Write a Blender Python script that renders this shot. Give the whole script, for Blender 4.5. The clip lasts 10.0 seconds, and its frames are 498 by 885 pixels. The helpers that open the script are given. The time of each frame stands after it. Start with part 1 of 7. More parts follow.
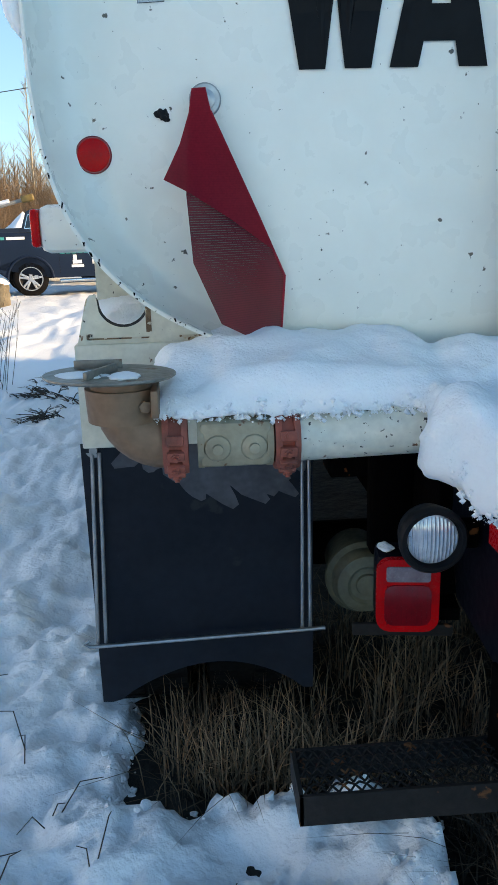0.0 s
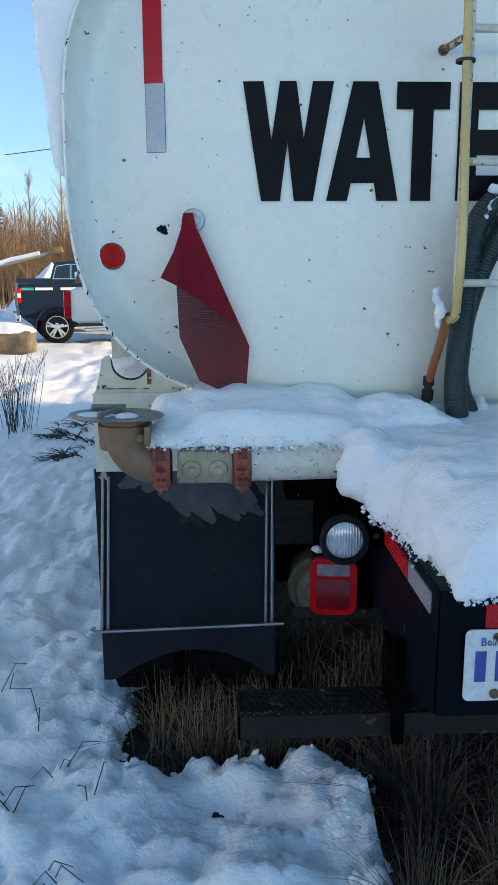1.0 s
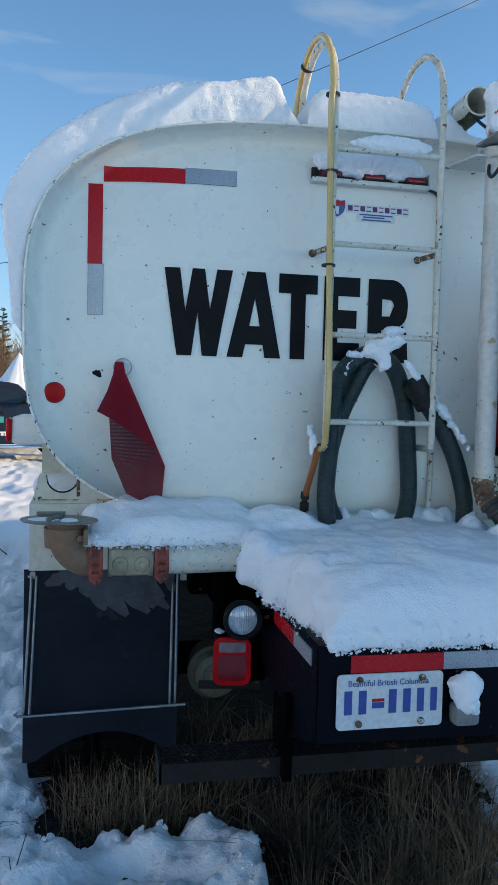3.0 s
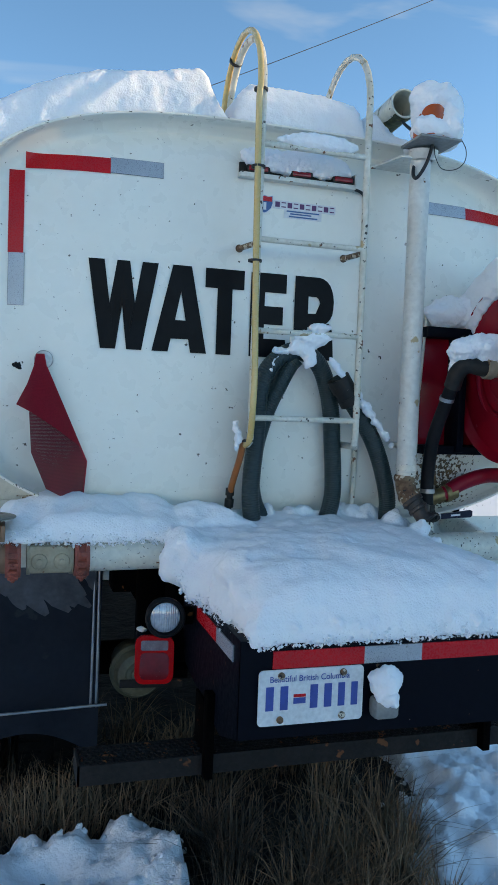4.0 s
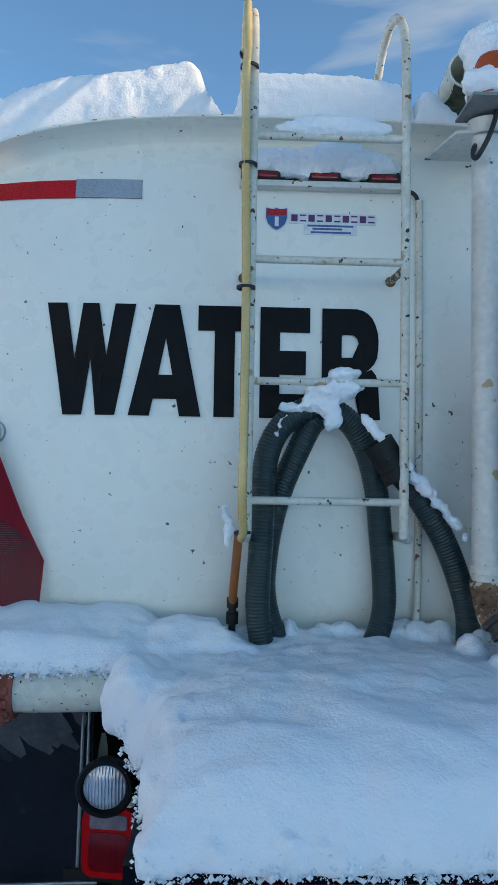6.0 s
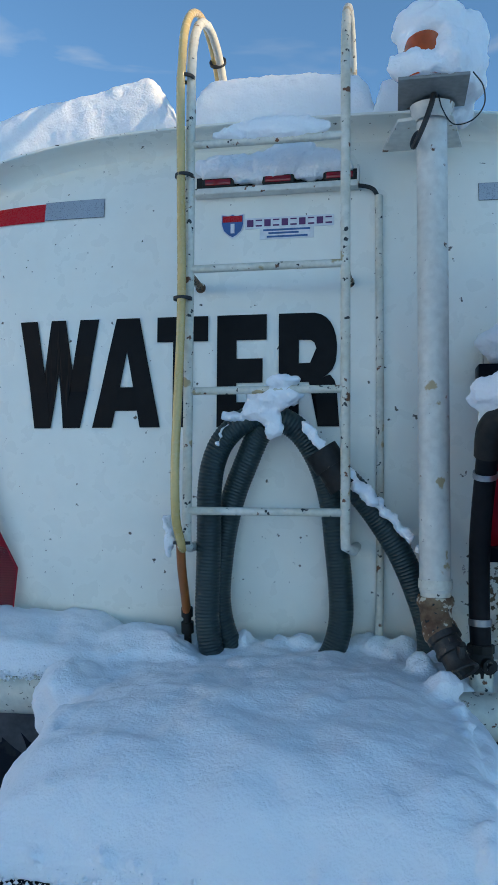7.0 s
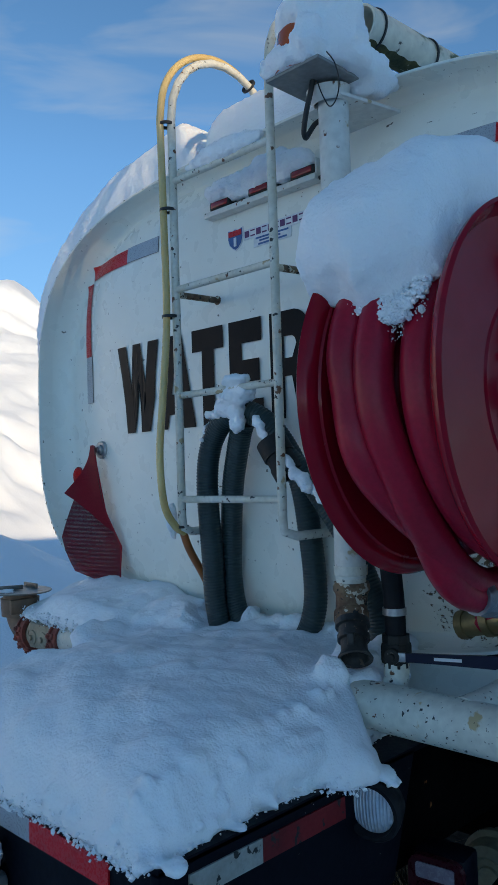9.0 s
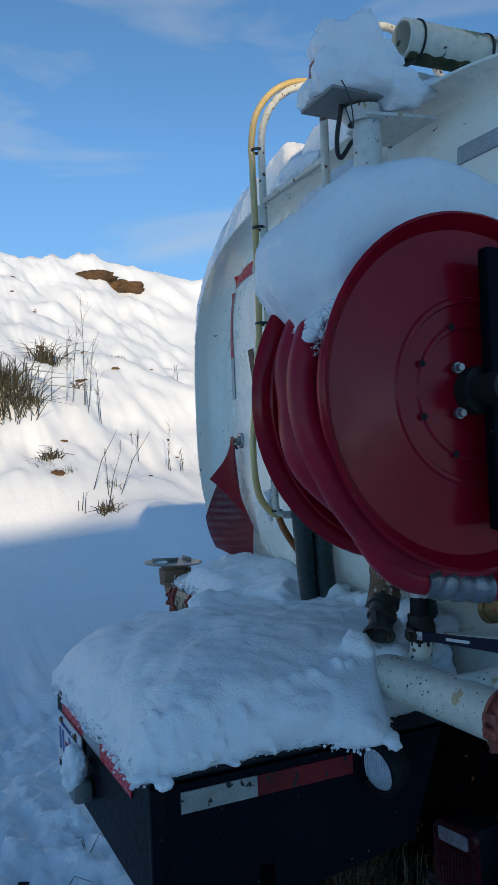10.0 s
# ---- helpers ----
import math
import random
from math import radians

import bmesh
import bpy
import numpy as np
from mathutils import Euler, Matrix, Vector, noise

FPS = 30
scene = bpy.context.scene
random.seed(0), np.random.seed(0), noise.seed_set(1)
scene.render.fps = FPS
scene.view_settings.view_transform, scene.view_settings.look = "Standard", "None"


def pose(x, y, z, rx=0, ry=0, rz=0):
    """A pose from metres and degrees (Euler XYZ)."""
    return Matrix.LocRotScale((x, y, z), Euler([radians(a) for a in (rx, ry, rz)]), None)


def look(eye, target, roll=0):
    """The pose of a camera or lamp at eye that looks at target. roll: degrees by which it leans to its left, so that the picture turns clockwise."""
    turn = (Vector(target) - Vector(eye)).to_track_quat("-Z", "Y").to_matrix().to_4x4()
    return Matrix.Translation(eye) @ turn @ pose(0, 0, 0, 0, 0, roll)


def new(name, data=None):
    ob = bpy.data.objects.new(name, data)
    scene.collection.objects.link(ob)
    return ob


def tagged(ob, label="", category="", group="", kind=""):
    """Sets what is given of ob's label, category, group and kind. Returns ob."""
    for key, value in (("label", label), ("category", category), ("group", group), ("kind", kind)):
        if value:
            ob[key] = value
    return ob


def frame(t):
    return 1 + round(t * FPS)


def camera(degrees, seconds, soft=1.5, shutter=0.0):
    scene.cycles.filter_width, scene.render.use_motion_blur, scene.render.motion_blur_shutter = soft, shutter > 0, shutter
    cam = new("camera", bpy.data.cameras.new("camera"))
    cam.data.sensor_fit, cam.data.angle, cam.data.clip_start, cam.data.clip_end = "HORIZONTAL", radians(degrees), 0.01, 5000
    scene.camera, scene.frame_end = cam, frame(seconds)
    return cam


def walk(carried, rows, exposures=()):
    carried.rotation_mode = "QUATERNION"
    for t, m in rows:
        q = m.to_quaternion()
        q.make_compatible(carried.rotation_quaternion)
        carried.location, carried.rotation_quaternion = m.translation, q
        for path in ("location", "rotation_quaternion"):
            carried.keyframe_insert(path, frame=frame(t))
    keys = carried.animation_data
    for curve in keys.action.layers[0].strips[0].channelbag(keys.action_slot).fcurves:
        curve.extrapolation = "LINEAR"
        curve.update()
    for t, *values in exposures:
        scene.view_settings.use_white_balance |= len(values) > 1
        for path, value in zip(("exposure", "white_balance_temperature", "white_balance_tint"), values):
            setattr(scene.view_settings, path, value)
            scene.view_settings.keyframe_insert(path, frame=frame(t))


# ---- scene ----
cam = camera(35.2, 10.0, 0.8)
PATH = [
    (0, (0.0154, 0.0019, 1.6400), (0.1419, 1.9250, 1.1053), -1.60),
    (0.5, (-0.0005, -0.3161, 1.6949), (0.1145, 1.6239, 1.2224), -1.82),
    (1, (0.1141, -0.5814, 1.7285), (0.1995, 1.3740, 1.3171), -0.22),
    (1.5, (0.1304, -0.8006, 1.7993), (0.1992, 1.1744, 1.4914), 0.19),
    (2, (0.0020, -0.9717, 1.8362), (0.2246, 1.0101, 1.6846), 0.57),
    (2.5, (-0.0581, -1.0809, 1.8002), (0.2524, 0.8914, 1.6835), 0.87),
    (3, (-0.0704, -1.1416, 1.7744), (0.3392, 0.8133, 1.6716), 1.48),
    (3.2, (-0.0686, -1.1483, 1.7773), (0.3973, 0.7939, 1.6726), 1.69),
    (4.3, (-0.0155, -1.0862, 1.7296), (0.5741, 0.8223, 1.6301), 2.28),
    (4.5, (0.0404, -1.0007, 1.6889), (0.5486, 0.9287, 1.5516), 1.91),
    (5, (0.2868, -0.8424, 1.6790), (0.4717, 1.1437, 1.5329), 0.66),
    (5.5, (0.5073, -0.6403, 1.6966), (0.6910, 1.3507, 1.6488), 0.51),
    (6, (0.6987, -0.4822, 1.7557), (0.7675, 1.5140, 1.8591), 0.97),
    (7.3, (1.4926, -0.3863, 1.7868), (0.9380, 1.5329, 1.8820), 0.74),
    (7.5, (1.6301, -0.3118, 1.7684), (0.9258, 1.5576, 1.8649), 1.33),
    (8, (1.9412, -0.2143, 1.8071), (0.9381, 1.5143, 1.8838), 1.25),
    (8.5, (2.3439, -0.1575, 1.7871), (1.0874, 1.3964, 1.8683), -0.15),
    (9, (2.5555, 0.0150, 1.7848), (1.1490, 1.4349, 1.8614), -1.78),
    (9.5, (2.7807, 0.2048, 1.8258), (1.1276, 1.3276, 1.9072), -1.82),
    (10, (3.0977, 0.3334, 1.7983), (1.2921, 1.1922, 1.8462), -2.20),
]
walk(cam, [(t, look(eye, target, roll)) for t, eye, target, roll in PATH], [(0.0, 1.56, 10900, 9), (1.0, 1.40, 9900, 9), (1.5, 1.24, 9400, 9), (2.5, 1.05, 8900, 8), (3.2, 1.10, 9200, 8), (4.5, 1.32, 9900, 8), (5.0, 1.27, 10000, 10), (6.0, 1.18, 9200, 8), (7.5, 0.92, 8450, 7), (8.5, 0.56, 8100, 6), (9.2, 0.56, 8150, 6), (10.0, 0.45, 7800, 6)])

# ---- light ----
SUN_AZ, SUN_EL = 104.0, 14.0          # degrees, clockwise from +y, and above the horizon
world = bpy.data.worlds.new("sky")
scene.world = world
world.use_nodes = True
sky = world.node_tree.nodes.new("ShaderNodeTexSky")
sky.sky_type, sky.sun_disc = "NISHITA", False
sky.sun_elevation, sky.sun_rotation = radians(SUN_EL), radians(SUN_AZ)
sky.altitude, sky.air_density, sky.dust_density, sky.ozone_density = 800, 0.48, 0.0, 2.2
world.node_tree.nodes["Background"].inputs["Strength"].default_value = 0.21
deep = world.node_tree.nodes.new("ShaderNodeHueSaturation")
deep.inputs["Saturation"].default_value, deep.inputs["Hue"].default_value = 1.13, 0.496
world.node_tree.links.new(sky.outputs[0], deep.inputs["Color"])
world.node_tree.links.new(deep.outputs[0], world.node_tree.nodes["Background"].inputs["Color"])
sun = new("sun", bpy.data.lights.new("sun", "SUN"))
sun.data.energy, sun.data.angle, sun.data.color = 2.5, radians(0.8), (1.0, 0.86, 0.68)
to_sun = Vector((math.sin(radians(SUN_AZ)) * math.cos(radians(SUN_EL)), math.cos(radians(SUN_AZ)) * math.cos(radians(SUN_EL)), math.sin(radians(SUN_EL))))
sun.matrix_world = look(to_sun * 60, (0, 0, 0))

# ---- mesh helpers ----


def fbm(x, y, z=0.0, scale=1.0, octaves=3):
    total, amp = 0.0, 1.0
    for _ in range(octaves):
        total += amp * noise.noise(Vector((x * scale, y * scale, z * scale)))
        scale, amp = scale * 2.1, amp * 0.5
    return total


def part(name, bm, material, parent=None, label="", smooth=True):
    """One mesh object, under a thing or a part, in world coordinates."""
    mesh = bpy.data.meshes.new(name)
    bmesh.ops.recalc_face_normals(bm, faces=bm.faces)
    bm.to_mesh(mesh)
    bm.free()
    if smooth:
        mesh.polygons.foreach_set("use_smooth", [True] * len(mesh.polygons))
        mesh.set_sharp_from_angle(angle=radians(38))
    mesh.materials.append(material)
    ob = new(name, mesh)
    if parent is not None:
        ob.parent = parent
        if parent.parent is None:
            ob.matrix_parent_inverse = Matrix.Translation(-parent.location)
    return tagged(ob, label)


def thing(name, base, label, category, group="", kind=""):
    ob = new(name)
    ob.empty_display_size = 0.1
    ob.location = base
    return tagged(ob, label, category, group, kind)


def sheet(name, verts, faces, material, parent=None, label="", smooth=True):
    bm = bmesh.new()
    vs = [bm.verts.new(v) for v in verts]
    for f in faces:
        bm.faces.new([vs[i] for i in f])
    return part(name, bm, material, parent, label, smooth)


def box(bm, lo, hi, bevel=0.0, m=None):
    lo, hi = Vector(lo), Vector(hi)
    made = bmesh.ops.create_cube(bm, size=1.0, matrix=Matrix.Translation((lo + hi) / 2) @ Matrix.Diagonal((*(hi - lo), 1)))
    vs = made["verts"]
    if bevel:
        edges = list({e for v in vs for e in v.link_edges})
        out = bmesh.ops.bevel(bm, geom=edges, offset=bevel, segments=2, profile=0.5, affect="EDGES")
        vs = list({v for f in out["faces"] for v in f.verts} | {v for v in vs if v.is_valid})
    if m is not None:
        bmesh.ops.transform(bm, matrix=m, verts=vs)
    return bm


def spline(points, steps=8):
    ps = [Vector(p) for p in points]
    ps = [2 * ps[0] - ps[1]] + ps + [2 * ps[-1] - ps[-2]]
    out = []
    for i in range(1, len(ps) - 2):
        a, b, c, d = ps[i - 1:i + 3]
        for k in range(steps):
            t = k / steps
            out.append(0.5 * (2 * b + (c - a) * t + (2 * a - 5 * b + 4 * c - d) * t * t + (3 * b - a - 3 * c + d) * t ** 3))
    return out + [ps[-2]]


def tube(bm, points, r, seg=12, caps=True, wave=None):
    """A round bar along points; r a radius or one per point."""
    ps = [Vector(p) for p in points]
    rs = r if isinstance(r, (list, tuple)) else [r] * len(ps)
    side, rings = None, []
    for i, p in enumerate(ps):
        way = (ps[min(i + 1, len(ps) - 1)] - ps[max(i - 1, 0)]).normalized()
        if side is None:
            side = way.orthogonal().normalized()
        side = (side - way * side.dot(way)).normalized()
        up = way.cross(side)
        rings.append([bm.verts.new(p + (side * math.cos(a) + up * math.sin(a)) * rs[i]) for a in (2 * math.pi * k / seg for k in range(seg))])
    for a, b in zip(rings, rings[1:]):
        for k in range(seg):
            bm.faces.new((a[k], a[(k + 1) % seg], b[(k + 1) % seg], b[k]))
    if caps:
        bm.faces.new(rings[0][::-1])
        bm.faces.new(rings[-1])
    return bm


def lathe(bm, origin, axis, profile, seg=32):
    """profile: (distance along the axis, radius)."""
    origin, axis = Vector(origin), Vector(axis).normalized()
    side = axis.orthogonal().normalized()
    up = axis.cross(side)
    rings = []
    for h, r in profile:
        if r < 1e-5:
            rings.append([bm.verts.new(origin + axis * h)])
        else:
            rings.append([bm.verts.new(origin + axis * h + (side * math.cos(a) + up * math.sin(a)) * r) for a in (2 * math.pi * k / seg for k in range(seg))])
    for a, b in zip(rings, rings[1:]):
        for k in range(seg):
            q = (k + 1) % seg
            if len(a) == 1 and len(b) > 1:
                bm.faces.new((a[0], b[q], b[k]))
            elif len(b) == 1 and len(a) > 1:
                bm.faces.new((a[k], a[q], b[0]))
            elif len(a) > 1:
                bm.faces.new((a[k], a[q], b[q], b[k]))
    return bm


def prism(bm, outline, place, depth):
    """A flat outline of (u, v), put into the world by place(u, v, d), d from 0 to depth."""
    front = [bm.verts.new(place(u, v, 0.0)) for u, v in outline]
    back = [bm.verts.new(place(u, v, depth)) for u, v in outline]
    faces = [bm.faces.new(front), bm.faces.new(back[::-1])]
    n = len(outline)
    for k in range(n):
        bm.faces.new((front[k], back[k], back[(k + 1) % n], front[(k + 1) % n]))
    bmesh.ops.triangulate(bm, faces=faces)
    return bm


def blob(bm, centre, size, rough=0.25, scale=3.0, level=4, floor=None, seed=0.0):
    """A lump of snow: an uneven ellipsoid, cut flat at floor."""
    made = bmesh.ops.create_icosphere(bm, subdivisions=level, radius=1.0)
    c, s = Vector(centre), Vector(size)
    mean = sum(s) / 3
    for v in made["verts"]:
        n = v.co.copy()
        p = Vector((n.x * s.x, n.y * s.y, n.z * s.z))
        k = 1 + rough * fbm(p.x + seed, p.y + seed * 2, p.z, scale / mean * 0.35, 4)
        v.co = c + p * k
        if floor is not None and v.co.z < floor:
            v.co.z = floor + 0.2 * (v.co.z - floor) * (0.3 + fbm(v.co.x, v.co.y, seed, 30, 2))
    return bm


def drift(name, span, step, inside, top, base, material, parent=None, label="", crumbs=0, seed=0, edge=0.05, fine=0.012, bulges=(), wander=0.022):
    """A snow layer over span (x0, x1, y0, y1): inside(x, y) is the distance from its edge, top(x, y) its thickness, base(x, y) what it lies on."""
    x0, x1, y0, y1 = span
    nx, ny = int((x1 - x0) / step) + 1, int((y1 - y0) / step) + 1
    d = {}
    for i in range(nx):
        for j in range(ny):
            x, y = x0 + i * step, y0 + j * step
            v = inside(x, y) + wander * fbm(x + seed, y, 0, 9, 2) + fine * fbm(x, y + seed, 3.0, 34, 2)
            d[i, j] = v
    keep = {(i, j) for (i, j) in d if i + 1 < nx and j + 1 < ny and min(d[i, j], d[i + 1, j], d[i, j + 1], d[i + 1, j + 1]) > 0}
    bm = bmesh.new()
    tops, bots = {}, {}

    def vert(i, j):
        if (i, j) not in tops:
            x, y = x0 + i * step, y0 + j * step
            s = d[i, j]
            k = min(1.0, s / edge)
            rise = top(x, y) * (1 - (1 - k) ** 2) ** 0.5
            lump = 0.012 * fbm(x, y, seed, 11, 3) * k
            b = base(x, y)
            rim = s < step * 1.5
            if rim:
                gx = d.get((i + 1, j), s) - d.get((i - 1, j), s)
                gy = d.get((i, j + 1), s) - d.get((i, j - 1), s)
                g = math.hypot(gx, gy) or 1.0
                pull = min(s, step)
                x, y = x - gx / g * pull, y - gy / g * pull
                rise *= 0.6
            tops[i, j] = bm.verts.new((x, y, b + rise + lump))
            bots[i, j] = bm.verts.new((x, y, b - 0.004 - (0.007 * (0.6 + fbm(x, y, seed, 40, 2)) if rim else 0)))
        return tops[i, j], bots[i, j]
    for i, j in keep:
        ring = [vert(i, j), vert(i + 1, j), vert(i + 1, j + 1), vert(i, j + 1)]
        bm.faces.new([r[0] for r in ring])
        bm.faces.new([r[1] for r in ring][::-1])
        for (a, b), nb in zip(((0, 1), (1, 2), (2, 3), (3, 0)), ((i, j - 1), (i + 1, j), (i, j + 1), (i - 1, j))):
            if nb not in keep:
                bm.faces.new((ring[a][0], ring[a][1], ring[b][1], ring[b][0]))
    if crumbs:
        rnd = random.Random(seed + 5)
        edges = sorted(k for k in tops if d[k] < step * 2.5)
        cv, cf = [], []
        for _ in range(crumbs):
            i, j = edges[rnd.randrange(len(edges))]
            v = bots[i, j].co
            gx = d.get((i + 1, j), 0) - d.get((i - 1, j), 0)
            gy = d.get((i, j + 1), 0) - d.get((i, j - 1), 0)
            g = math.hypot(gx, gy) or 1.0
            r = 0.0008 + 0.0062 * rnd.random() ** 4
            out = rnd.gauss(0.001, 0.005)
            c = (v.x - gx / g * out + rnd.gauss(0, 0.003), v.y - gy / g * out + rnd.gauss(0, 0.003), v.z + rnd.uniform(-0.010, 0.045) * rnd.random())
            b = len(cv)
            for dx, dy, dz in ((1, 0, 0), (-1, 0, 0), (0, 1, 0), (0, -1, 0), (0, 0, 1), (0, 0, -1)):
                q = r * rnd.uniform(0.7, 1.3)
                cv.append((c[0] + dx * q, c[1] + dy * q, c[2] + dz * q))
            cf += [(b + p, b + q, b + t) for p in (0, 1) for q in (2, 3) for t in (4, 5)]
        cm = bpy.data.meshes.new("snow_crumbs")
        cm.from_pydata(cv, [], cf)
        cm.materials.append(material)
        tagged(new("snow_crumbs", cm), "loose snow crumbs along the edge of the snow", "snow", kind="stuff")
    for k, (c, size) in enumerate(bulges):
        blob(bm, c, size, 0.4, 3, 3, seed=seed + k * 1.7)
    return snowy(part(name, bm, material, parent, label), 0.0075, 0.008, 0.004, 3, 0.007)


def snowy(ob, voxel=0.009, coarse=0.009, fine=0.009, soft=3, mid=0.003):
    """One soft crumbly skin over a lump of snow."""
    m = ob.modifiers.new("skin", "REMESH")
    m.mode, m.voxel_size, m.use_smooth_shade = "VOXEL", voxel, True
    sm = ob.modifiers.new("soften", "SMOOTH")
    sm.factor, sm.iterations = 0.5, soft
    for size, depth in ((0.15, coarse * 1.5), (0.045, mid), (0.014, fine)):
        t = bpy.data.textures.new("lumps", "CLOUDS")
        t.noise_scale, t.noise_depth = size, 2
        d = ob.modifiers.new("lumps", "DISPLACE")
        d.texture, d.strength, d.mid_level, d.texture_coords = t, depth, 0.5, "LOCAL"
    return ob


# ---- materials ----


def surface(name, base, alt=None, rough=0.5, metal=0.0, scale=4.0, fine=60.0, bump=0.15, spots=None, spec=0.5, coat=0.0, depth=0.01, random_tone=0.0, grit=0.82):
    """Two tones mixed by a coarse noise, a fine grain, a bump, and stains: (colour, scale, how rare)."""
    m = bpy.data.materials.new(name)
    m.use_nodes = True
    nt = m.node_tree
    b = nt.nodes["Principled BSDF"]
    n, link = nt.nodes.new, nt.links.new
    co = n("ShaderNodeTexCoord").outputs["Object"]
    alt = alt or tuple(c * 0.8 for c in base)

    def noisy(sc, detail=6):
        t = n("ShaderNodeTexNoise")
        t.inputs["Scale"].default_value, t.inputs["Detail"].default_value = sc, detail
        link(co, t.inputs["Vector"])
        return t.outputs["Fac"]

    def ramp(value, lo, hi):
        t = n("ShaderNodeMapRange")
        t.inputs["From Min"].default_value, t.inputs["From Max"].default_value = lo, hi
        link(value, t.inputs["Value"])
        return t.outputs["Result"]

    def mix(fac, a, c):
        t = n("ShaderNodeMix")
        t.data_type = "RGBA"
        link(fac, t.inputs[0]) if not isinstance(fac, float) else None
        for k, v in ((6, a), (7, c)):
            if isinstance(v, tuple):
                t.inputs[k].default_value = (*v, 1)
            else:
                link(v, t.inputs[k])
        return t.outputs[2]
    col = mix(ramp(noisy(scale), 0.35, 0.68), base, alt)
    grain = noisy(fine, 4)
    dark = mix(ramp(grain, 0.35, 0.75), tuple([1.0] * 3), tuple([grit] * 3))
    mul = n("ShaderNodeMix")
    mul.data_type, mul.blend_type = "RGBA", "MULTIPLY"
    mul.inputs[0].default_value = 1.0
    link(col, mul.inputs[6]), link(dark, mul.inputs[7])
    col = mul.outputs[2]
    for colour, sc, rare in spots or ():
        col = mix(ramp(noisy(sc, 5), rare, rare + 0.03), col, colour)
    if random_tone:
        info, hsv, mul2 = n("ShaderNodeObjectInfo"), n("ShaderNodeHueSaturation"), n("ShaderNodeMath")
        isl = n("ShaderNodeNewGeometry")
        mul2.operation = "MULTIPLY_ADD"
        mul2.inputs[1].default_value, mul2.inputs[2].default_value = 2 * random_tone, 1 - random_tone
        link(isl.outputs["Random Per Island"], mul2.inputs[0])
        link(mul2.outputs[0], hsv.inputs["Value"])
        link(col, hsv.inputs["Color"])
        col = hsv.outputs[0]
    link(col, b.inputs["Base Color"])
    link(ramp(grain, 0.2, 0.8), b.inputs["Roughness"])
    b.inputs["Roughness"].links[0].from_node.inputs["To Min"].default_value = max(0.02, rough - 0.1)
    b.inputs["Roughness"].links[0].from_node.inputs["To Max"].default_value = min(1, rough + 0.1)
    b.inputs["Metallic"].default_value = metal
    b.inputs["Specular IOR Level"].default_value = spec
    b.inputs["Coat Weight"].default_value = coat
    if bump:
        bp = n("ShaderNodeBump")
        bp.inputs["Strength"].default_value, bp.inputs["Distance"].default_value = bump, depth
        link(noisy(fine * 0.6, 5), bp.inputs["Height"])
        link(bp.outputs[0], b.inputs["Normal"])
    return m


RUST, SOOT = (0.16, 0.055, 0.02), (0.02, 0.02, 0.02)
PAINT = surface("white_tank_paint", (0.86, 0.84, 0.755), (0.84, 0.823, 0.744), 0.3, scale=1.6, fine=14, bump=0.02, spots=[((0.05, 0.045, 0.04), 70, 0.715), ((0.10, 0.08, 0.06), 40, 0.705)], grit=0.96)
CREAM = surface("cream_pipe_paint", (0.72, 0.70, 0.60), (0.62, 0.58, 0.46), 0.35, scale=5, fine=50, bump=0.08, spots=[((0.50, 0.36, 0.20), 12, 0.66), (RUST, 40, 0.69), (SOOT, 60, 0.72)])
PIPECREAM = surface("chipped_cream_pipe_paint", (0.72, 0.70, 0.61), (0.66, 0.63, 0.53), 0.35, scale=5, fine=50, bump=0.08, spots=[((0.50, 0.36, 0.19), 14, 0.66), (RUST, 44, 0.67), (SOOT, 85, 0.64)])
RUNG = surface("chipped_white_paint", (0.72, 0.70, 0.62), (0.62, 0.57, 0.45), 0.45, scale=9, fine=80, bump=0.15, spots=[((0.45, 0.33, 0.18), 13, 0.62), (RUST, 30, 0.645), (SOOT, 55, 0.645)])
POST = surface("white_post_paint", (0.72, 0.71, 0.66), (0.62, 0.6, 0.54), 0.4, scale=3, fine=50, bump=0.06, spots=[((0.42, 0.31, 0.17), 13, 0.655), (RUST, 30, 0.685), (SOOT, 60, 0.70)])
RUSTY = surface("rusty_steel", (0.26, 0.16, 0.09), (0.12, 0.055, 0.03), 0.75, 0.1, scale=34, fine=120, bump=0.4, spots=[((0.60, 0.53, 0.42), 48, 0.55), (SOOT, 60, 0.61)])
BROWN = surface("brown_worn_pipe", (0.27, 0.145, 0.085), (0.18, 0.105, 0.065), 0.55, 0.15, scale=9, fine=60, bump=0.12)
VALVE = surface("dull_grey_aluminium", (0.42, 0.35, 0.245), (0.28, 0.22, 0.145), 0.5, 0.2, scale=12, fine=70, bump=0.2, spots=[(RUST, 24, 0.66)])
OXIDE = surface("red_oxide_clamp", (0.40, 0.085, 0.055), (0.20, 0.055, 0.038), 0.65, 0.05, scale=20, fine=90, bump=0.3)
RUBBER = surface("black_rubber", (0.007, 0.0075, 0.009), (0.013, 0.013, 0.015), 0.55, spec=0.15, scale=6, fine=60, bump=0.12)
FLAP = surface("black_mudflap", (0.022, 0.028, 0.042), (0.032, 0.038, 0.055), 0.38, spec=0.22, scale=4, fine=40, bump=0.05, spots=[((0.045, 0.05, 0.06), 7, 0.66)])
SCUFF = surface("grey_scuffed_rubber", (0.17, 0.185, 0.22), (0.09, 0.10, 0.125), 0.5, scale=14, fine=70, bump=0.1)
STEEL = surface("galvanised_rod", (0.45, 0.46, 0.47), (0.32, 0.32, 0.32), 0.4, 0.85, scale=10, fine=90, bump=0.1)
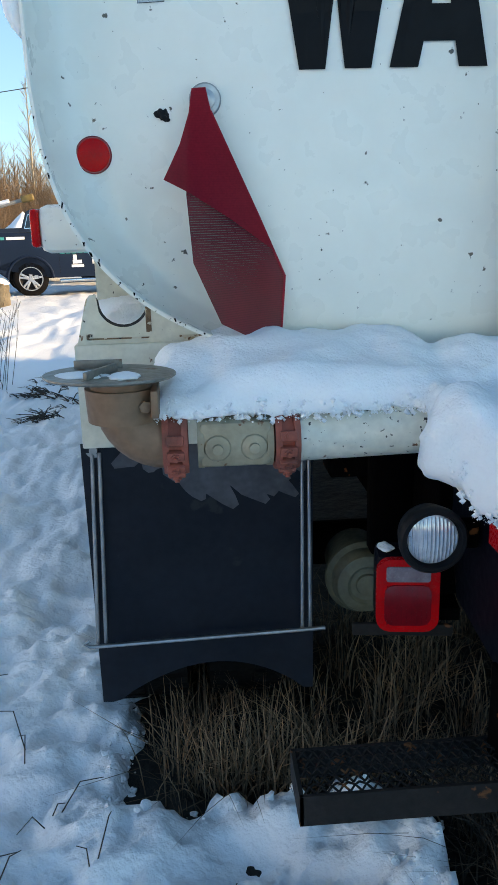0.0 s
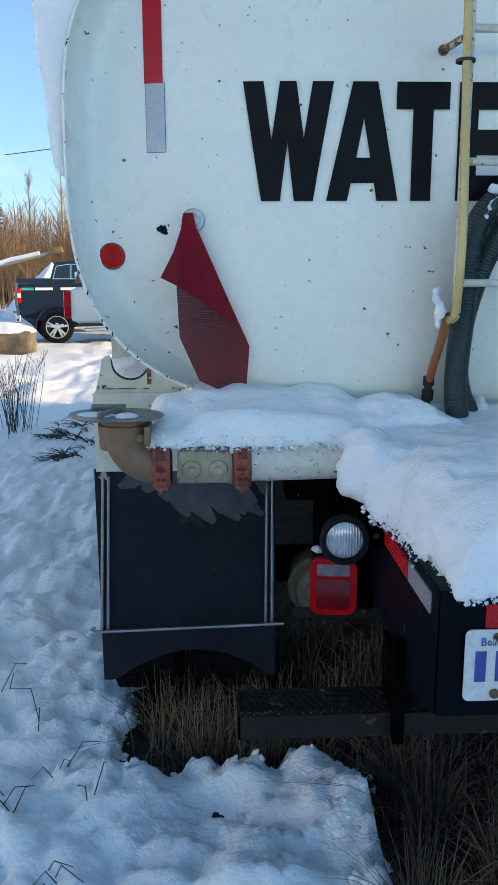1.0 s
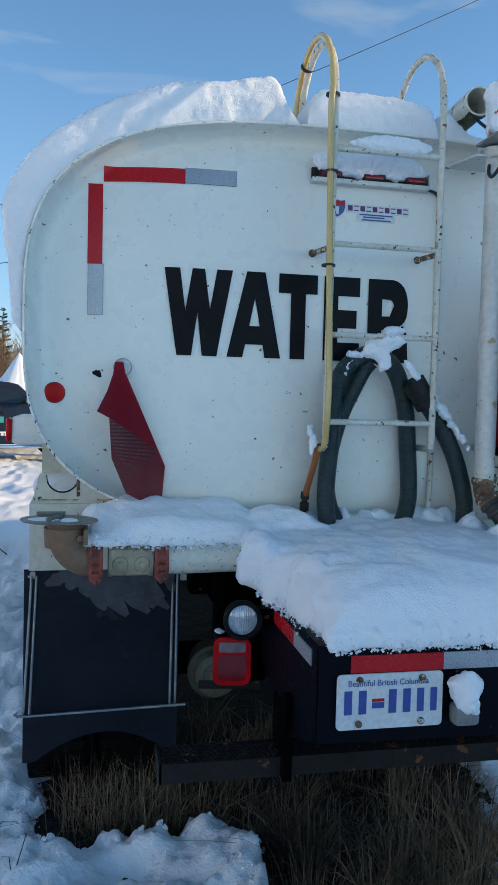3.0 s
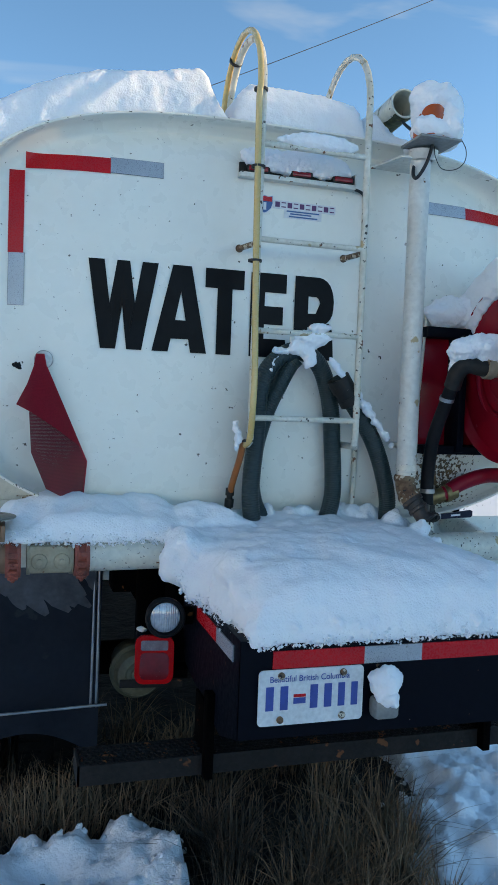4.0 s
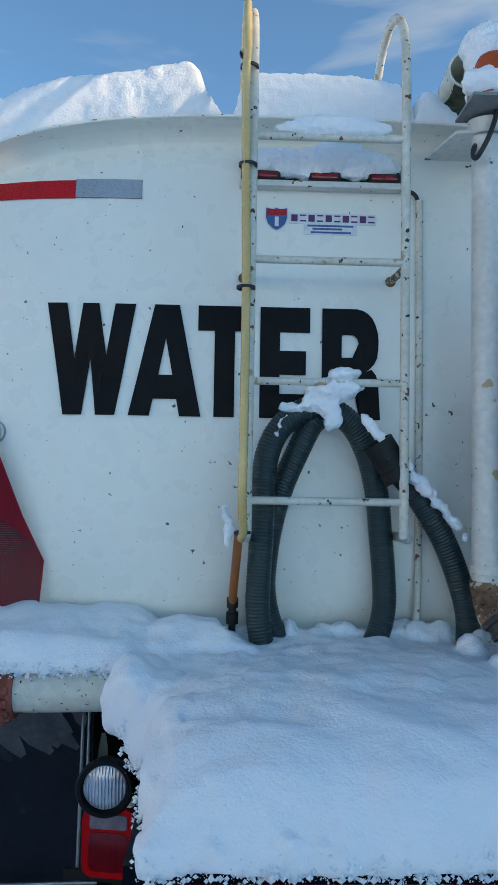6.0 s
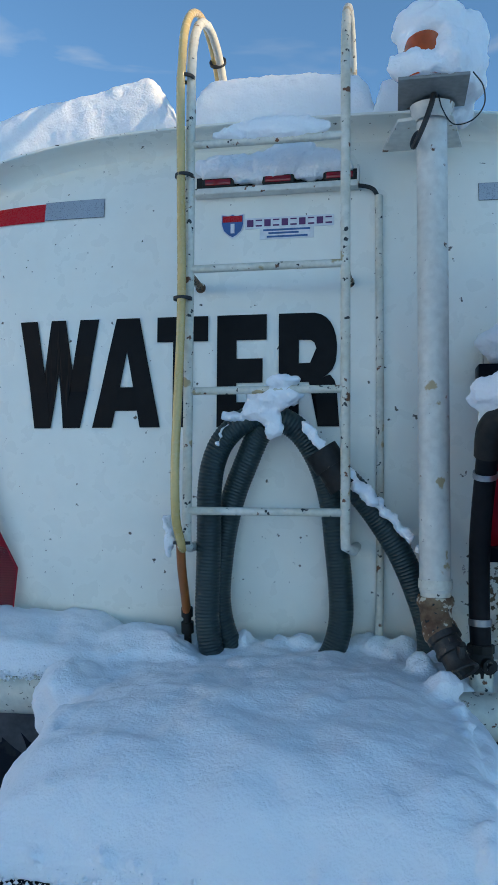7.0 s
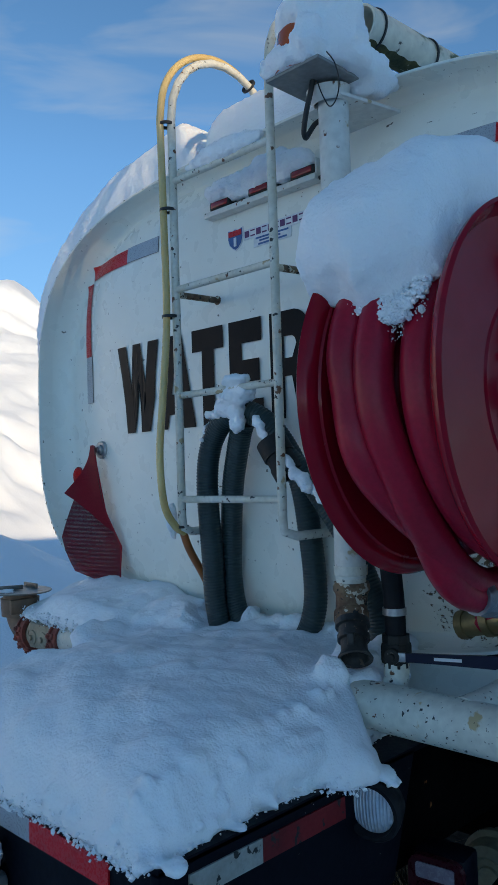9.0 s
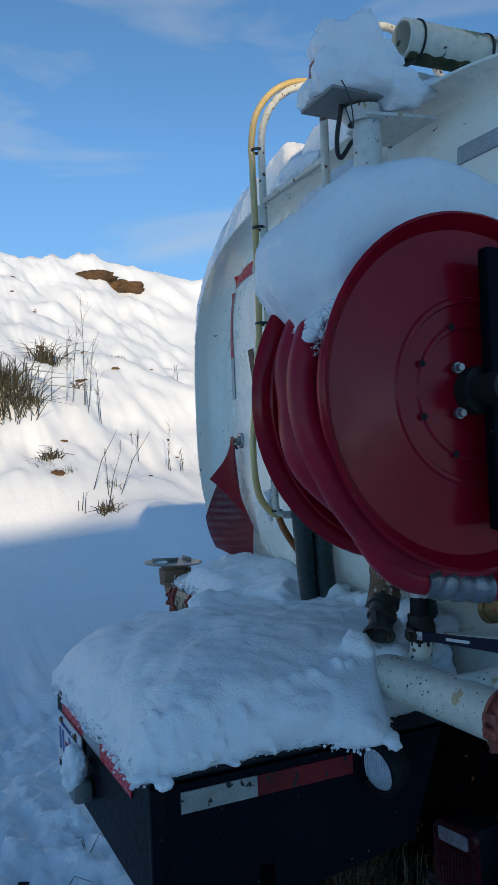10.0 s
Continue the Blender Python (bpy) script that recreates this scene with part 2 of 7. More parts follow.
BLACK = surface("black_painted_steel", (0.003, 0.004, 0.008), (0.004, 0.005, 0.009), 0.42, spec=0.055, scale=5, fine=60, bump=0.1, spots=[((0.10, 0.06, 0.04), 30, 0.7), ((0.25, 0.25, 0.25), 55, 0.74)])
# Base held near black: the deep shade under the tanker is put into it.
FRAME = surface("shade_dark_chassis_steel", (0.0015, 0.0013, 0.0013), (0.003, 0.0022, 0.002), 0.85, spec=0.02, scale=7, fine=60, bump=0.3, spots=[(RUST, 14, 0.68)])
STEPM = surface("weathered_dark_steel", (0.018, 0.013, 0.012), (0.010, 0.008, 0.007), 0.7, 0.0, spec=0.25, scale=9, fine=80, bump=0.3, spots=[(RUST, 18, 0.64)])
REELRED = surface("maroon_reel_paint", (0.34, 0.004, 0.016), (0.26, 0.003, 0.013), 0.2, scale=3, fine=26, bump=0.05, spec=0.2, spots=[((0.30, 0.04, 0.05), 60, 0.74)], grit=0.9)
HOSERED = surface("red_rubber_hose", (0.43, 0.010, 0.034), (0.34, 0.008, 0.027), 0.36, spec=0.25, scale=9, fine=120, bump=0.08)
HOSEGREEN = surface("dark_green_ribbed_hose", (0.018, 0.042, 0.042), (0.012, 0.03, 0.032), 0.42, scale=10, fine=90, bump=0.05)
REDTAPE = surface("red_reflective_tape", (0.66, 0.012, 0.018), (0.58, 0.010, 0.015), 0.28, spec=0.3, scale=7, fine=200, bump=0.06, depth=0.001, spots=[((0.06, 0.01, 0.01), 40, 0.74)])
GREYTAPE = surface("silver_reflective_tape", (0.44, 0.47, 0.5), (0.36, 0.39, 0.42), 0.3, 0.3, scale=7, fine=260, bump=0.2, depth=0.001, spots=[((0.2, 0.2, 0.2), 40, 0.7)])
LETTER = surface("black_vinyl", (0.004, 0.004, 0.005), (0.007, 0.007, 0.008), 0.4, spec=0.12, scale=8, fine=60, bump=0.02, spots=[((0.3, 0.3, 0.3), 55, 0.745)])
REDLENS = surface("red_plastic_lens", (0.72, 0.007, 0.010), (0.62, 0.006, 0.009), 0.25, spec=0.12, scale=30, fine=160, bump=0.06, depth=0.002)
DARKLENS = surface("deep_red_lens", (0.32, 0.006, 0.014), (0.24, 0.006, 0.012), 0.16, scale=30, fine=160, bump=0.06, depth=0.002, coat=0.15)
# red lens of the right tail lamp, its colour darkened for deep shade
SHADELENS = surface("shaded_red_lens", (0.055, 0.004, 0.008), (0.03, 0.004, 0.007), 0.3, spec=0.2, scale=14, fine=90, bump=0.06, depth=0.002)
CLEARLENS = surface("clear_ribbed_lens", (0.62, 0.66, 0.70), (0.42, 0.46, 0.52), 0.12, 0.35, scale=18, fine=90, bump=0.1, depth=0.003, coat=0.6)
OLIVE = surface("olive_drum", (0.15, 0.145, 0.095), (0.07, 0.065, 0.042), 0.55, scale=12, fine=70, bump=0.15)
PLATEWHITE = surface("white_plate_enamel", (0.72, 0.74, 0.74), (0.64, 0.66, 0.66), 0.35, scale=10, fine=80, bump=0.05, depth=0.002, spots=[((0.35, 0.33, 0.3), 40, 0.72)])
PLATEBLUE = surface("blue_plate_paint", (0.02, 0.08, 0.35), (0.02, 0.06, 0.27), 0.4, bump=0.0)
YELLOW = surface("yellowed_clear_tube", (0.74, 0.54, 0.24), (0.66, 0.42, 0.14), 0.25, scale=6, fine=60, bump=0.05, coat=0.3)
ORANGE = surface("orange_tube", (0.42, 0.12, 0.03), (0.3, 0.08, 0.02), 0.35, scale=9, fine=60, bump=0.05)
BRASS = surface("dull_brass", (0.32, 0.23, 0.11), (0.2, 0.13, 0.06), 0.45, 0.7, scale=14, fine=70, bump=0.15)
DARKFIT = surface("dark_iron_fitting", (0.016, 0.015, 0.014), (0.03, 0.026, 0.022), 0.55, 0.0, spec=0.25, scale=16, fine=70, bump=0.2, spots=[((0.16, 0.13, 0.10), 34, 0.70)])
IRON = surface("worn_grey_coupling", (0.06, 0.056, 0.052), (0.03, 0.027, 0.025), 0.5, 0.3, scale=20, fine=80, bump=0.3, spots=[((0.15, 0.11, 0.08), 50, 0.62)])
GREYMETAL = surface("grey_bracket_paint", (0.28, 0.28, 0.27), (0.20, 0.20, 0.19), 0.5, 0.2, scale=9, fine=70, bump=0.12, spots=[(RUST, 30, 0.7)])
DISC = surface("tarnished_plate", (0.27, 0.245, 0.21), (0.17, 0.15, 0.125), 0.42, 0.4, scale=14, fine=80, bump=0.15, spots=[(RUST, 22, 0.64)])
DUCT = surface("silver_wrap", (0.27, 0.29, 0.31), (0.16, 0.17, 0.19), 0.38, 0.5, scale=22, fine=60, bump=0.6, depth=0.01)
BLUEGRIP = surface("navy_vinyl_grip", (0.006, 0.010, 0.035), (0.005, 0.008, 0.025), 0.45, spec=0.2, bump=0.05)
AMBER = surface("orange_beacon_plastic", (0.62, 0.10, 0.01), (0.5, 0.07, 0.01), 0.2, bump=0.03, coat=0.3)
WHITE = surface("white_decal", (0.76, 0.77, 0.78), (0.7, 0.71, 0.73), 0.4, bump=0.0)
PURPLE = surface("purple_decal_ink", (0.13, 0.02, 0.12), (0.1, 0.02, 0.1), 0.4, bump=0.0)
DECALBLUE = surface("blue_decal_ink", (0.03, 0.13, 0.33), (0.02, 0.1, 0.28), 0.4, bump=0.0)
# Soil tone lowered below its own brown, for shade under the tanker.
SOIL = surface("shade_darkened_soil", (0.018, 0.013, 0.009), (0.008, 0.006, 0.005), 0.95, scale=3, fine=25, bump=0.8, depth=0.03)
DIRTBANK = surface("reddish_earth", (0.15, 0.075, 0.03), (0.06, 0.035, 0.018), 0.95, scale=3, fine=18, bump=0.9, depth=0.05)
STRAW = surface("dry_grass", (0.30, 0.185, 0.11), (0.035, 0.023, 0.016), 0.8, scale=2, fine=60, bump=0.0, random_tone=0.6)
TUFT = surface("dark_olive_grass", (0.065, 0.055, 0.03), (0.035, 0.03, 0.018), 0.9, scale=2, fine=30, bump=0.0, random_tone=0.4)
TWIG = surface("dry_dark_stalk", (0.06, 0.045, 0.035), (0.04, 0.03, 0.025), 0.9, scale=3, fine=40, bump=0.0)
BARK = surface("bare_brush_bark", (0.27, 0.165, 0.095), (0.16, 0.10, 0.06), 0.9, scale=0.6, fine=9, bump=0.0, random_tone=0.35)
BIRCH = surface("pale_birch_bark", (0.42, 0.36, 0.28), (0.26, 0.21, 0.15), 0.85, scale=2, fine=20, bump=0.1)
FIR = surface("fir_needles", (0.035, 0.055, 0.028), (0.06, 0.075, 0.035), 0.85, scale=1, fine=12, bump=0.0, random_tone=0.4)
CARGREY = surface("metallic_grey_car_paint", (0.009, 0.019, 0.042), (0.007, 0.016, 0.036), 0.34, 0.0, scale=1, fine=200, bump=0.0, spec=0.18)
CARGLASS = surface("dark_tinted_glass", (0.012, 0.020, 0.032), (0.009, 0.014, 0.022), 0.12, spec=0.22, scale=1, fine=10, bump=0.0)
ALLOY = surface("alloy_rim", (0.55, 0.56, 0.57), (0.45, 0.45, 0.46), 0.3, 0.7, scale=6, fine=50, bump=0.0)
TYRE = surface("tyre_rubber", (0.005, 0.005, 0.005), (0.010, 0.009, 0.009), 0.85, spec=0.08, scale=8, fine=50, bump=0.3)
TEAL = surface("teal_lettering", (0.02, 0.33, 0.30), (0.02, 0.28, 0.26), 0.4, bump=0.0)
CHROME = surface("chrome_trim", (0.7, 0.7, 0.7), (0.6, 0.6, 0.6), 0.12, 1.0, bump=0.0)
CONCRETE = surface("weathered_block", (0.24, 0.19, 0.13), (0.11, 0.085, 0.055), 0.9, scale=3, fine=30, bump=0.4)
LOADERYELLOW = surface("faded_yellow_paint", (0.26, 0.17, 0.05), (0.16, 0.10, 0.03), 0.6, scale=4, fine=40, bump=0.1)
CABLE = surface("black_cable", (0.02, 0.02, 0.022), (0.02, 0.02, 0.02), 0.6, bump=0.0)


def snow_material(name, relief, grain, broad=0.0, fresh=0.0):
    m = bpy.data.materials.new(name)
    m.use_nodes = True
    nt = m.node_tree
    b = nt.nodes["Principled BSDF"]
    n, link = nt.nodes.new, nt.links.new
    co = n("ShaderNodeTexCoord").outputs["Object"]
    big, small = n("ShaderNodeTexNoise"), n("ShaderNodeTexNoise")
    for t, sc in ((big, 14.0 / grain), (small, 150.0 / grain)):
        t.inputs["Scale"].default_value, t.inputs["Detail"].default_value = sc, 5
        link(co, t.inputs["Vector"])
    tone = n("ShaderNodeMix")
    tone.data_type = "RGBA"
    tone.inputs[6].default_value, tone.inputs[7].default_value = (0.86 + fresh, 0.87 + fresh, 0.89 + fresh, 1), (0.92 + fresh, 0.92 + fresh, 0.92 + fresh, 1)
    link(big.outputs["Fac"], tone.inputs[0])
    link(tone.outputs[2], b.inputs["Base Color"])
    b.inputs["Roughness"].default_value = 0.6
    if not broad:
        b.inputs["Subsurface Weight"].default_value, b.inputs["Subsurface Scale"].default_value = 0.25, 0.014
        b.inputs["Subsurface Radius"].default_value = (0.7, 0.9, 1.0)
    b.inputs["Specular IOR Level"].default_value = 0.25
    bump = None
    waves = [(big, 0.0015 * grain), (small, 0.0042 * grain)]
    if broad:
        for sc, dist in ((1.1, 0.16), (3.7, 0.06)):
            t = n("ShaderNodeTexNoise")
            t.inputs["Scale"].default_value, t.inputs["Detail"].default_value = sc, 4
            link(co, t.inputs["Vector"])
            waves.insert(0, (t, dist * broad))
    for t, dist in waves:
        bp = n("ShaderNodeBump")
        bp.inputs["Strength"].default_value, bp.inputs["Distance"].default_value = relief, dist
        link(t.outputs["Fac"], bp.inputs["Height"])
        if bump is not None:
            link(bump, bp.inputs["Normal"])
        bump = bp.outputs[0]
    link(bump, b.inputs["Normal"])
    return m


SNOW = snow_material("snow", 0.7, 1.0)
FIELDSNOW = snow_material("field_snow", 0.6, 3.0, 0.3, 0.05)

# ---- ground, snow field, hill ----


def smooth(a, b, v):
    t = min(1.0, max(0.0, (v - a) / (b - a)))
    return t * t * (3 - 2 * t)


def terrain(x, y):
    """Height of the snow field."""
    z = 0.07 + 0.03 * fbm(x, y, 0, 0.35, 3)
    z += 0.09 * smooth(3, 16, y) * smooth(8, -2, x)
    west = smooth(-2.0, -6.6, x + 0.12 * y * smooth(0, 20, y))
    z += 0.45 * west
    run = -x - 6.4 - 0.10 * y + 1.1 * fbm(x, y, 2, 0.12, 2)
    fade = smooth(17, 9, y + 0.25 * (x + 8)) * smooth(-30, -16, y)
    if run > 0:
        rise = min(run, 12.15 + 1.2 * fbm(x, y, 5, 0.3, 3)) * 0.6
        z += fade * (rise + (0.30 * fbm(x, y, 1, 0.5, 4) + 0.17 * fbm(x, y, 6, 1.8, 3)) * min(1, run / 2))
    z += fade * 0.8 * math.exp(-((x + 7.0) ** 2 + (y - 3.2) ** 2) / 3.5) + fade * 0.35 * math.exp(-((x + 5.6) ** 2 + (y - 4.2) ** 2) / 1.2)
    lot = smooth(8, 11, y) * smooth(24, 19, y) * smooth(-10, -7, x) * smooth(3, 0, x)
    z += lot * (0.09 * fbm(x, y, 9, 1.1, 3) + 0.05 * fbm(x, y, 12, 3.0, 2))
    near = max(smooth(4.6, 2.4, math.hypot(x, y - 1)), 0.8 * smooth(8.6, 5.5, math.hypot(x, y - 1)) * smooth(-3.4, -2.4, x))
    z += near * (0.085 * fbm(x, y, 4, 1.7, 3) + 0.060 * fbm(x, y, 7, 4.2, 3) + 0.036 * fbm(x, y, 8, 11, 3) + 0.012 * fbm(x, y, 10, 29, 2))
    return z


def bare(x, y):
    """Distance outside the patch of bare ground under and behind the truck; negative within."""
    def rect(x0, x1, y0, y1):
        dx, dy = max(x0 - x, x - x1), max(y0 - y, y - y1)
        return math.hypot(max(dx, 0), max(dy, 0)) + min(max(dx, dy), 0)
    d = min(rect(-0.24, 1.75, 1.9, 6.5), rect(0.60, 1.42 + 0.25 * (y - 1.2), 0.55, 2.2))
    return d + 0.05 * fbm(x, y, 0, 3.2, 3) + 0.055 * fbm(x, y, 1, 10, 4) + 0.022 * fbm(x, y, 4, 27, 2)


def axis_steps(lo, hi, centre_lo, centre_hi, fine):
    """Grid lines: fine within the centre, wider and wider outside."""
    out = list(np.arange(centre_lo, centre_hi + 1e-6, fine))
    step, v = fine, centre_hi
    while v < hi:
        step *= 1.13
        v += step
        out.append(v)
    step, v = fine, centre_lo
    while v > lo:
        step *= 1.13
        v -= step
        out.insert(0, v)
    return out


XS, YS = axis_steps(-900, 900, -2.2, 3.4, 0.02), axis_steps(-900, 900, -1.4, 3.2, 0.02)
hill_x = [v for v in np.arange(-19.0, -3.1, 0.26)]
hill_y = [v for v in np.arange(3.22, 7.2, 0.06)] + [v for v in np.arange(7.3, 20.0, 0.26)]
XS = sorted([v for v in XS if not -19.2 < v < -3.1] + hill_x)
YS = sorted([v for v in YS if not 3.21 < v < 20.1] + hill_y)
verts, faces = [], []
for x in XS:
    for y in YS:
        z = terrain(x, y)
        if -1.5 < x < 3.0 and 0 < y < 8:
            b = bare(x, y)
            k = smooth(-0.035, 0.06, b)
            z = -0.06 + (z + 0.06) * k + 0.02 * k * (1 - k) * 4 * (0.5 + fbm(x, y, 2, 14, 2))
        verts.append((x, y, z))
ny = len(YS)
faces = [(i * ny + j, (i + 1) * ny + j, (i + 1) * ny + j + 1, i * ny + j + 1) for i in range(len(XS) - 1) for j in range(ny - 1)]
mesh = bpy.data.meshes.new("ground")
mesh.from_pydata(verts, [], faces)
mesh.polygons.foreach_set("use_smooth", [True] * len(mesh.polygons))
mesh.materials.append(FIELDSNOW)
tagged(new("ground", mesh), "snow-covered ground rising to a sunlit white hillside", "ground", kind="structure")

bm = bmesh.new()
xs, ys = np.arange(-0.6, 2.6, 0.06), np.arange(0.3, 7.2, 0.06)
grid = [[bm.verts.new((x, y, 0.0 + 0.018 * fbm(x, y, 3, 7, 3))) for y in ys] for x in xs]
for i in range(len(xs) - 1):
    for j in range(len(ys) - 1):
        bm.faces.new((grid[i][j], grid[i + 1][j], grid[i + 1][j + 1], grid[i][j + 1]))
tagged(part("soil", bm, SOIL), "bare brown soil under the tanker, darkened for shade, littered with dead grass", "ground", kind="structure")

# broken lumps of snow along the edge of the bare patch
rnd = random.Random(17)
bm = bmesh.new()
placed = 0
while placed < 900:
    x, y = rnd.uniform(-0.45, 1.9), rnd.uniform(0.4, 2.3)
    if -0.03 < bare(x, y) < 0.09:
        r = 0.002 + 0.013 * rnd.random() ** 4
        made = bmesh.ops.create_icosphere(bm, subdivisions=2, radius=r)
        lift = terrain(x, y) * smooth(-0.02, 0.08, bare(x, y))
        for v in made["verts"]:
            v.co = Vector((x, y, lift + r * 0.3)) + v.co * (1 + 0.9 * fbm(v.co.x + x * 9, v.co.y + y * 9, v.co.z, 0.7 / r, 2))
        placed += 1
tagged(part("snow_chunks", bm, SNOW), "broken snow lumps along the edge of the bare ground", "snow", kind="stuff")

# ploughed heaps beyond the parked pickups
for hx, hy, high, wide in ((-2.55, 30.0, 3.45, 2.9), (-5.75, 29.0, 2.3, 2.6)):
    bm = bmesh.new()
    rings = []
    for i in range(25):
        k = i / 24
        ring = []
        for j in range(72):
            a = 2 * math.pi * j / 72
            r = wide * k * (1 + 0.16 * fbm(math.cos(a) + hx, math.sin(a), 0, 1.3, 3))
            px, py = hx + r * math.cos(a), hy + r * math.sin(a)
            ring.append(bm.verts.new((px, py, -0.2 + (high + 0.2) * (1 - k) ** 1.15 + 0.22 * min(1, 4 * k) * fbm(px, py, 3, 0.9, 4))))
        rings.append(ring)
    for p, q in zip(rings, rings[1:]):
        for j in range(72):
            bm.faces.new((p[j], p[(j + 1) % 72], q[(j + 1) % 72], q[j]))
    bmesh.ops.remove_doubles(bm, verts=bm.verts[:], dist=0.001)
    tagged(part("snow_heap", bm, FIELDSNOW), "ploughed heap of snow beyond the parked pickups", "snow", "ploughed snow heaps")

# unseen bank, added and kept dark to shade the tanker and cut bounce
FOREST = surface("dark_wooded_bank", (0.035, 0.036, 0.03), (0.06, 0.05, 0.04), 0.95, scale=0.5, fine=4, bump=0.0)
bm = bmesh.new()
rows = []
for i in range(181):
    a = radians(84 + 38 * i / 180)
    far = 24.0 / math.sin(a)
    px, py = far * math.sin(a), far * math.cos(a)
    crest = 8.88 + 0.06 * fbm(px, py, 0, 0.5, 4)
    rows.append([bm.verts.new((px * k, py * k, z)) for k, z in ((0.96, -0.3), (0.98, crest * 0.5), (1.0, crest), (1.1, crest), (1.1, -0.3))])
for a, b in zip(rows, rows[1:]):
    for k in range(4):
        bm.faces.new((a[k], b[k], b[k + 1], a[k + 1]))
tagged(part("bank", bm, FOREST), "unseen dark wooded bank, added to shade the tanker", "bank", kind="structure")

# ---- the tanker ----
CX, CZ, HALF_W, HALF_H, POWER = 0.95, 2.05, 1.237, 0.742, 3.15
RIM_Y, FACE_Y = 1.674, 1.72


def oval(angle, inset=0.0):
    c, s = math.cos(angle), math.sin(angle)
    a, b = HALF_W - inset, HALF_H - inset
    return CX + math.copysign(abs(c) ** (2 / POWER), c) * a, CZ + math.copysign(abs(s) ** (2 / POWER), s) * b


truck = thing("water_truck", (0.95, 3.6, 0.0), "old white water tanker truck seen from behind, snow lying on it", "truck")
SEG = 144
ANGLES = [2 * math.pi * k / SEG for k in range(SEG)]


def bulge(angle, inset):
    """Depth of the head, recessed inside the shell's lip and bulging towards the middle."""
    reach = 0.055 + 0.185 * math.cos(angle) ** 4
    y = FACE_Y - 0.005 + 0.14 * math.exp(-inset / reach)
    k = min(1.0, inset / 0.10)
    other = RIM_Y + 0.003 + 0.125 * math.sqrt(1 - (1 - k) ** 2)
    return -0.014 * math.log(math.exp(-y / 0.014) + math.exp(-other / 0.014))


def head_y(x, z):
    """Depth of the head at a place on it."""
    dx, dz = abs(x - CX), abs(z - CZ)
    lo, hi = 0.0, HALF_H - 0.02
    for _ in range(40):
        mid = (lo + hi) / 2
        f = (dx / (HALF_W - mid)) ** POWER + (dz / (HALF_H - mid)) ** POWER
        lo, hi = (mid, hi) if f < 1 else (lo, mid)
    c = min(1.0, (dx / (HALF_W - lo)) ** (POWER / 2))
    return bulge(math.acos(c), lo)


bm = bmesh.new()
rings = [0.006, 0.008, 0.010, 0.0125, 0.016, 0.022, 0.03, 0.04, 0.052, 0.066, 0.082, 0.10, 0.13, 0.17, 0.22, 0.28, 0.35, 0.43, 0.52, 0.58, 0.64, 0.70, 0.735]
loops = []
for k, inset in enumerate(rings):
    y = (RIM_Y, RIM_Y + 0.002)[k] if k < 2 else None
    loops.append([bm.verts.new((oval(a, inset)[0], bulge(a, inset) if y is None else y, oval(a, inset)[1])) for a in ANGLES])
for p, q in zip(loops, loops[1:]):
    for k in range(SEG):
        bm.faces.new((p[k], p[(k + 1) % SEG], q[(k + 1) % SEG], q[k]))
bm.faces.new(loops[-1])
part("tank_head", bm, PAINT, truck, "white-painted dished tank end with chips and rust specks")
bm = bmesh.new()
rings = [(0.006, RIM_Y), (0.0, RIM_Y + 0.002), (0.0, 2.4), (0.0, 4.0), (0.0, 6.2), (0.2, 6.25)]
loops = [[bm.verts.new((oval(a, inset)[0], y, oval(a, inset)[1])) for a in ANGLES] for inset, y in rings]
for p, q in zip(loops, loops[1:]):
    for k in range(SEG):
        bm.faces.new((p[k], p[(k + 1) % SEG], q[(k + 1) % SEG], q[k]))
bm.faces.new(loops[-1])
part("tank_shell", bm, PAINT, truck, "white tank shell with a raised lip at the back")

# paint chipped to dark steel along the lip
chip_rnd = random.Random(5)
bm = bmesh.new()
for _ in range(85):
    a = radians(chip_rnd.uniform(95, 262))
    x, z = oval(a, chip_rnd.uniform(0.0, 0.006))
    l = chip_rnd.uniform(0.002, 0.010) * chip_rnd.random()
    t = Vector((oval(a + 0.01)[0] - x, 0, oval(a + 0.01)[1] - z)).normalized()
    y = RIM_Y - 0.0005
    o = Vector((x - CX, 0, z - CZ)).normalized() * -chip_rnd.uniform(0.002, 0.005)
    bm.faces.new([bm.verts.new(Vector((x, y, z)) + v) for v in (-t * l, -t * l * 0.3 + o, t * l + o * 0.7, t * l * 0.8)])
bmesh.ops.solidify(bm, geom=bm.faces[:], thickness=0.0008)
tagged(part("chip", bm, FRAME, truck, "bare dark chips along the lip", smooth=False), kind="stuff")

# letters
Z0, Z1 = 1.939, 2.2535


def on_head(u, v, d):
    return (u, head_y(u, v) - 0.005 + d, v)


def letter(name, *outlines):
    bm = bmesh.new()
    for outline in outlines:
        # cut each outline into short pieces so that it follows the dished end
        face = bm.faces.new([bm.verts.new((u, 0, v)) for u, v in outline])
        bmesh.ops.triangulate(bm, faces=[face])
    bmesh.ops.subdivide_edges(bm, edges=bm.edges[:], cuts=2, use_grid_fill=True)
    for v in bm.verts:
        v.co.y = head_y(v.co.x, v.co.z) - 0.005
    part("letter", bm, LETTER, truck, "black letter " + name, smooth=False)


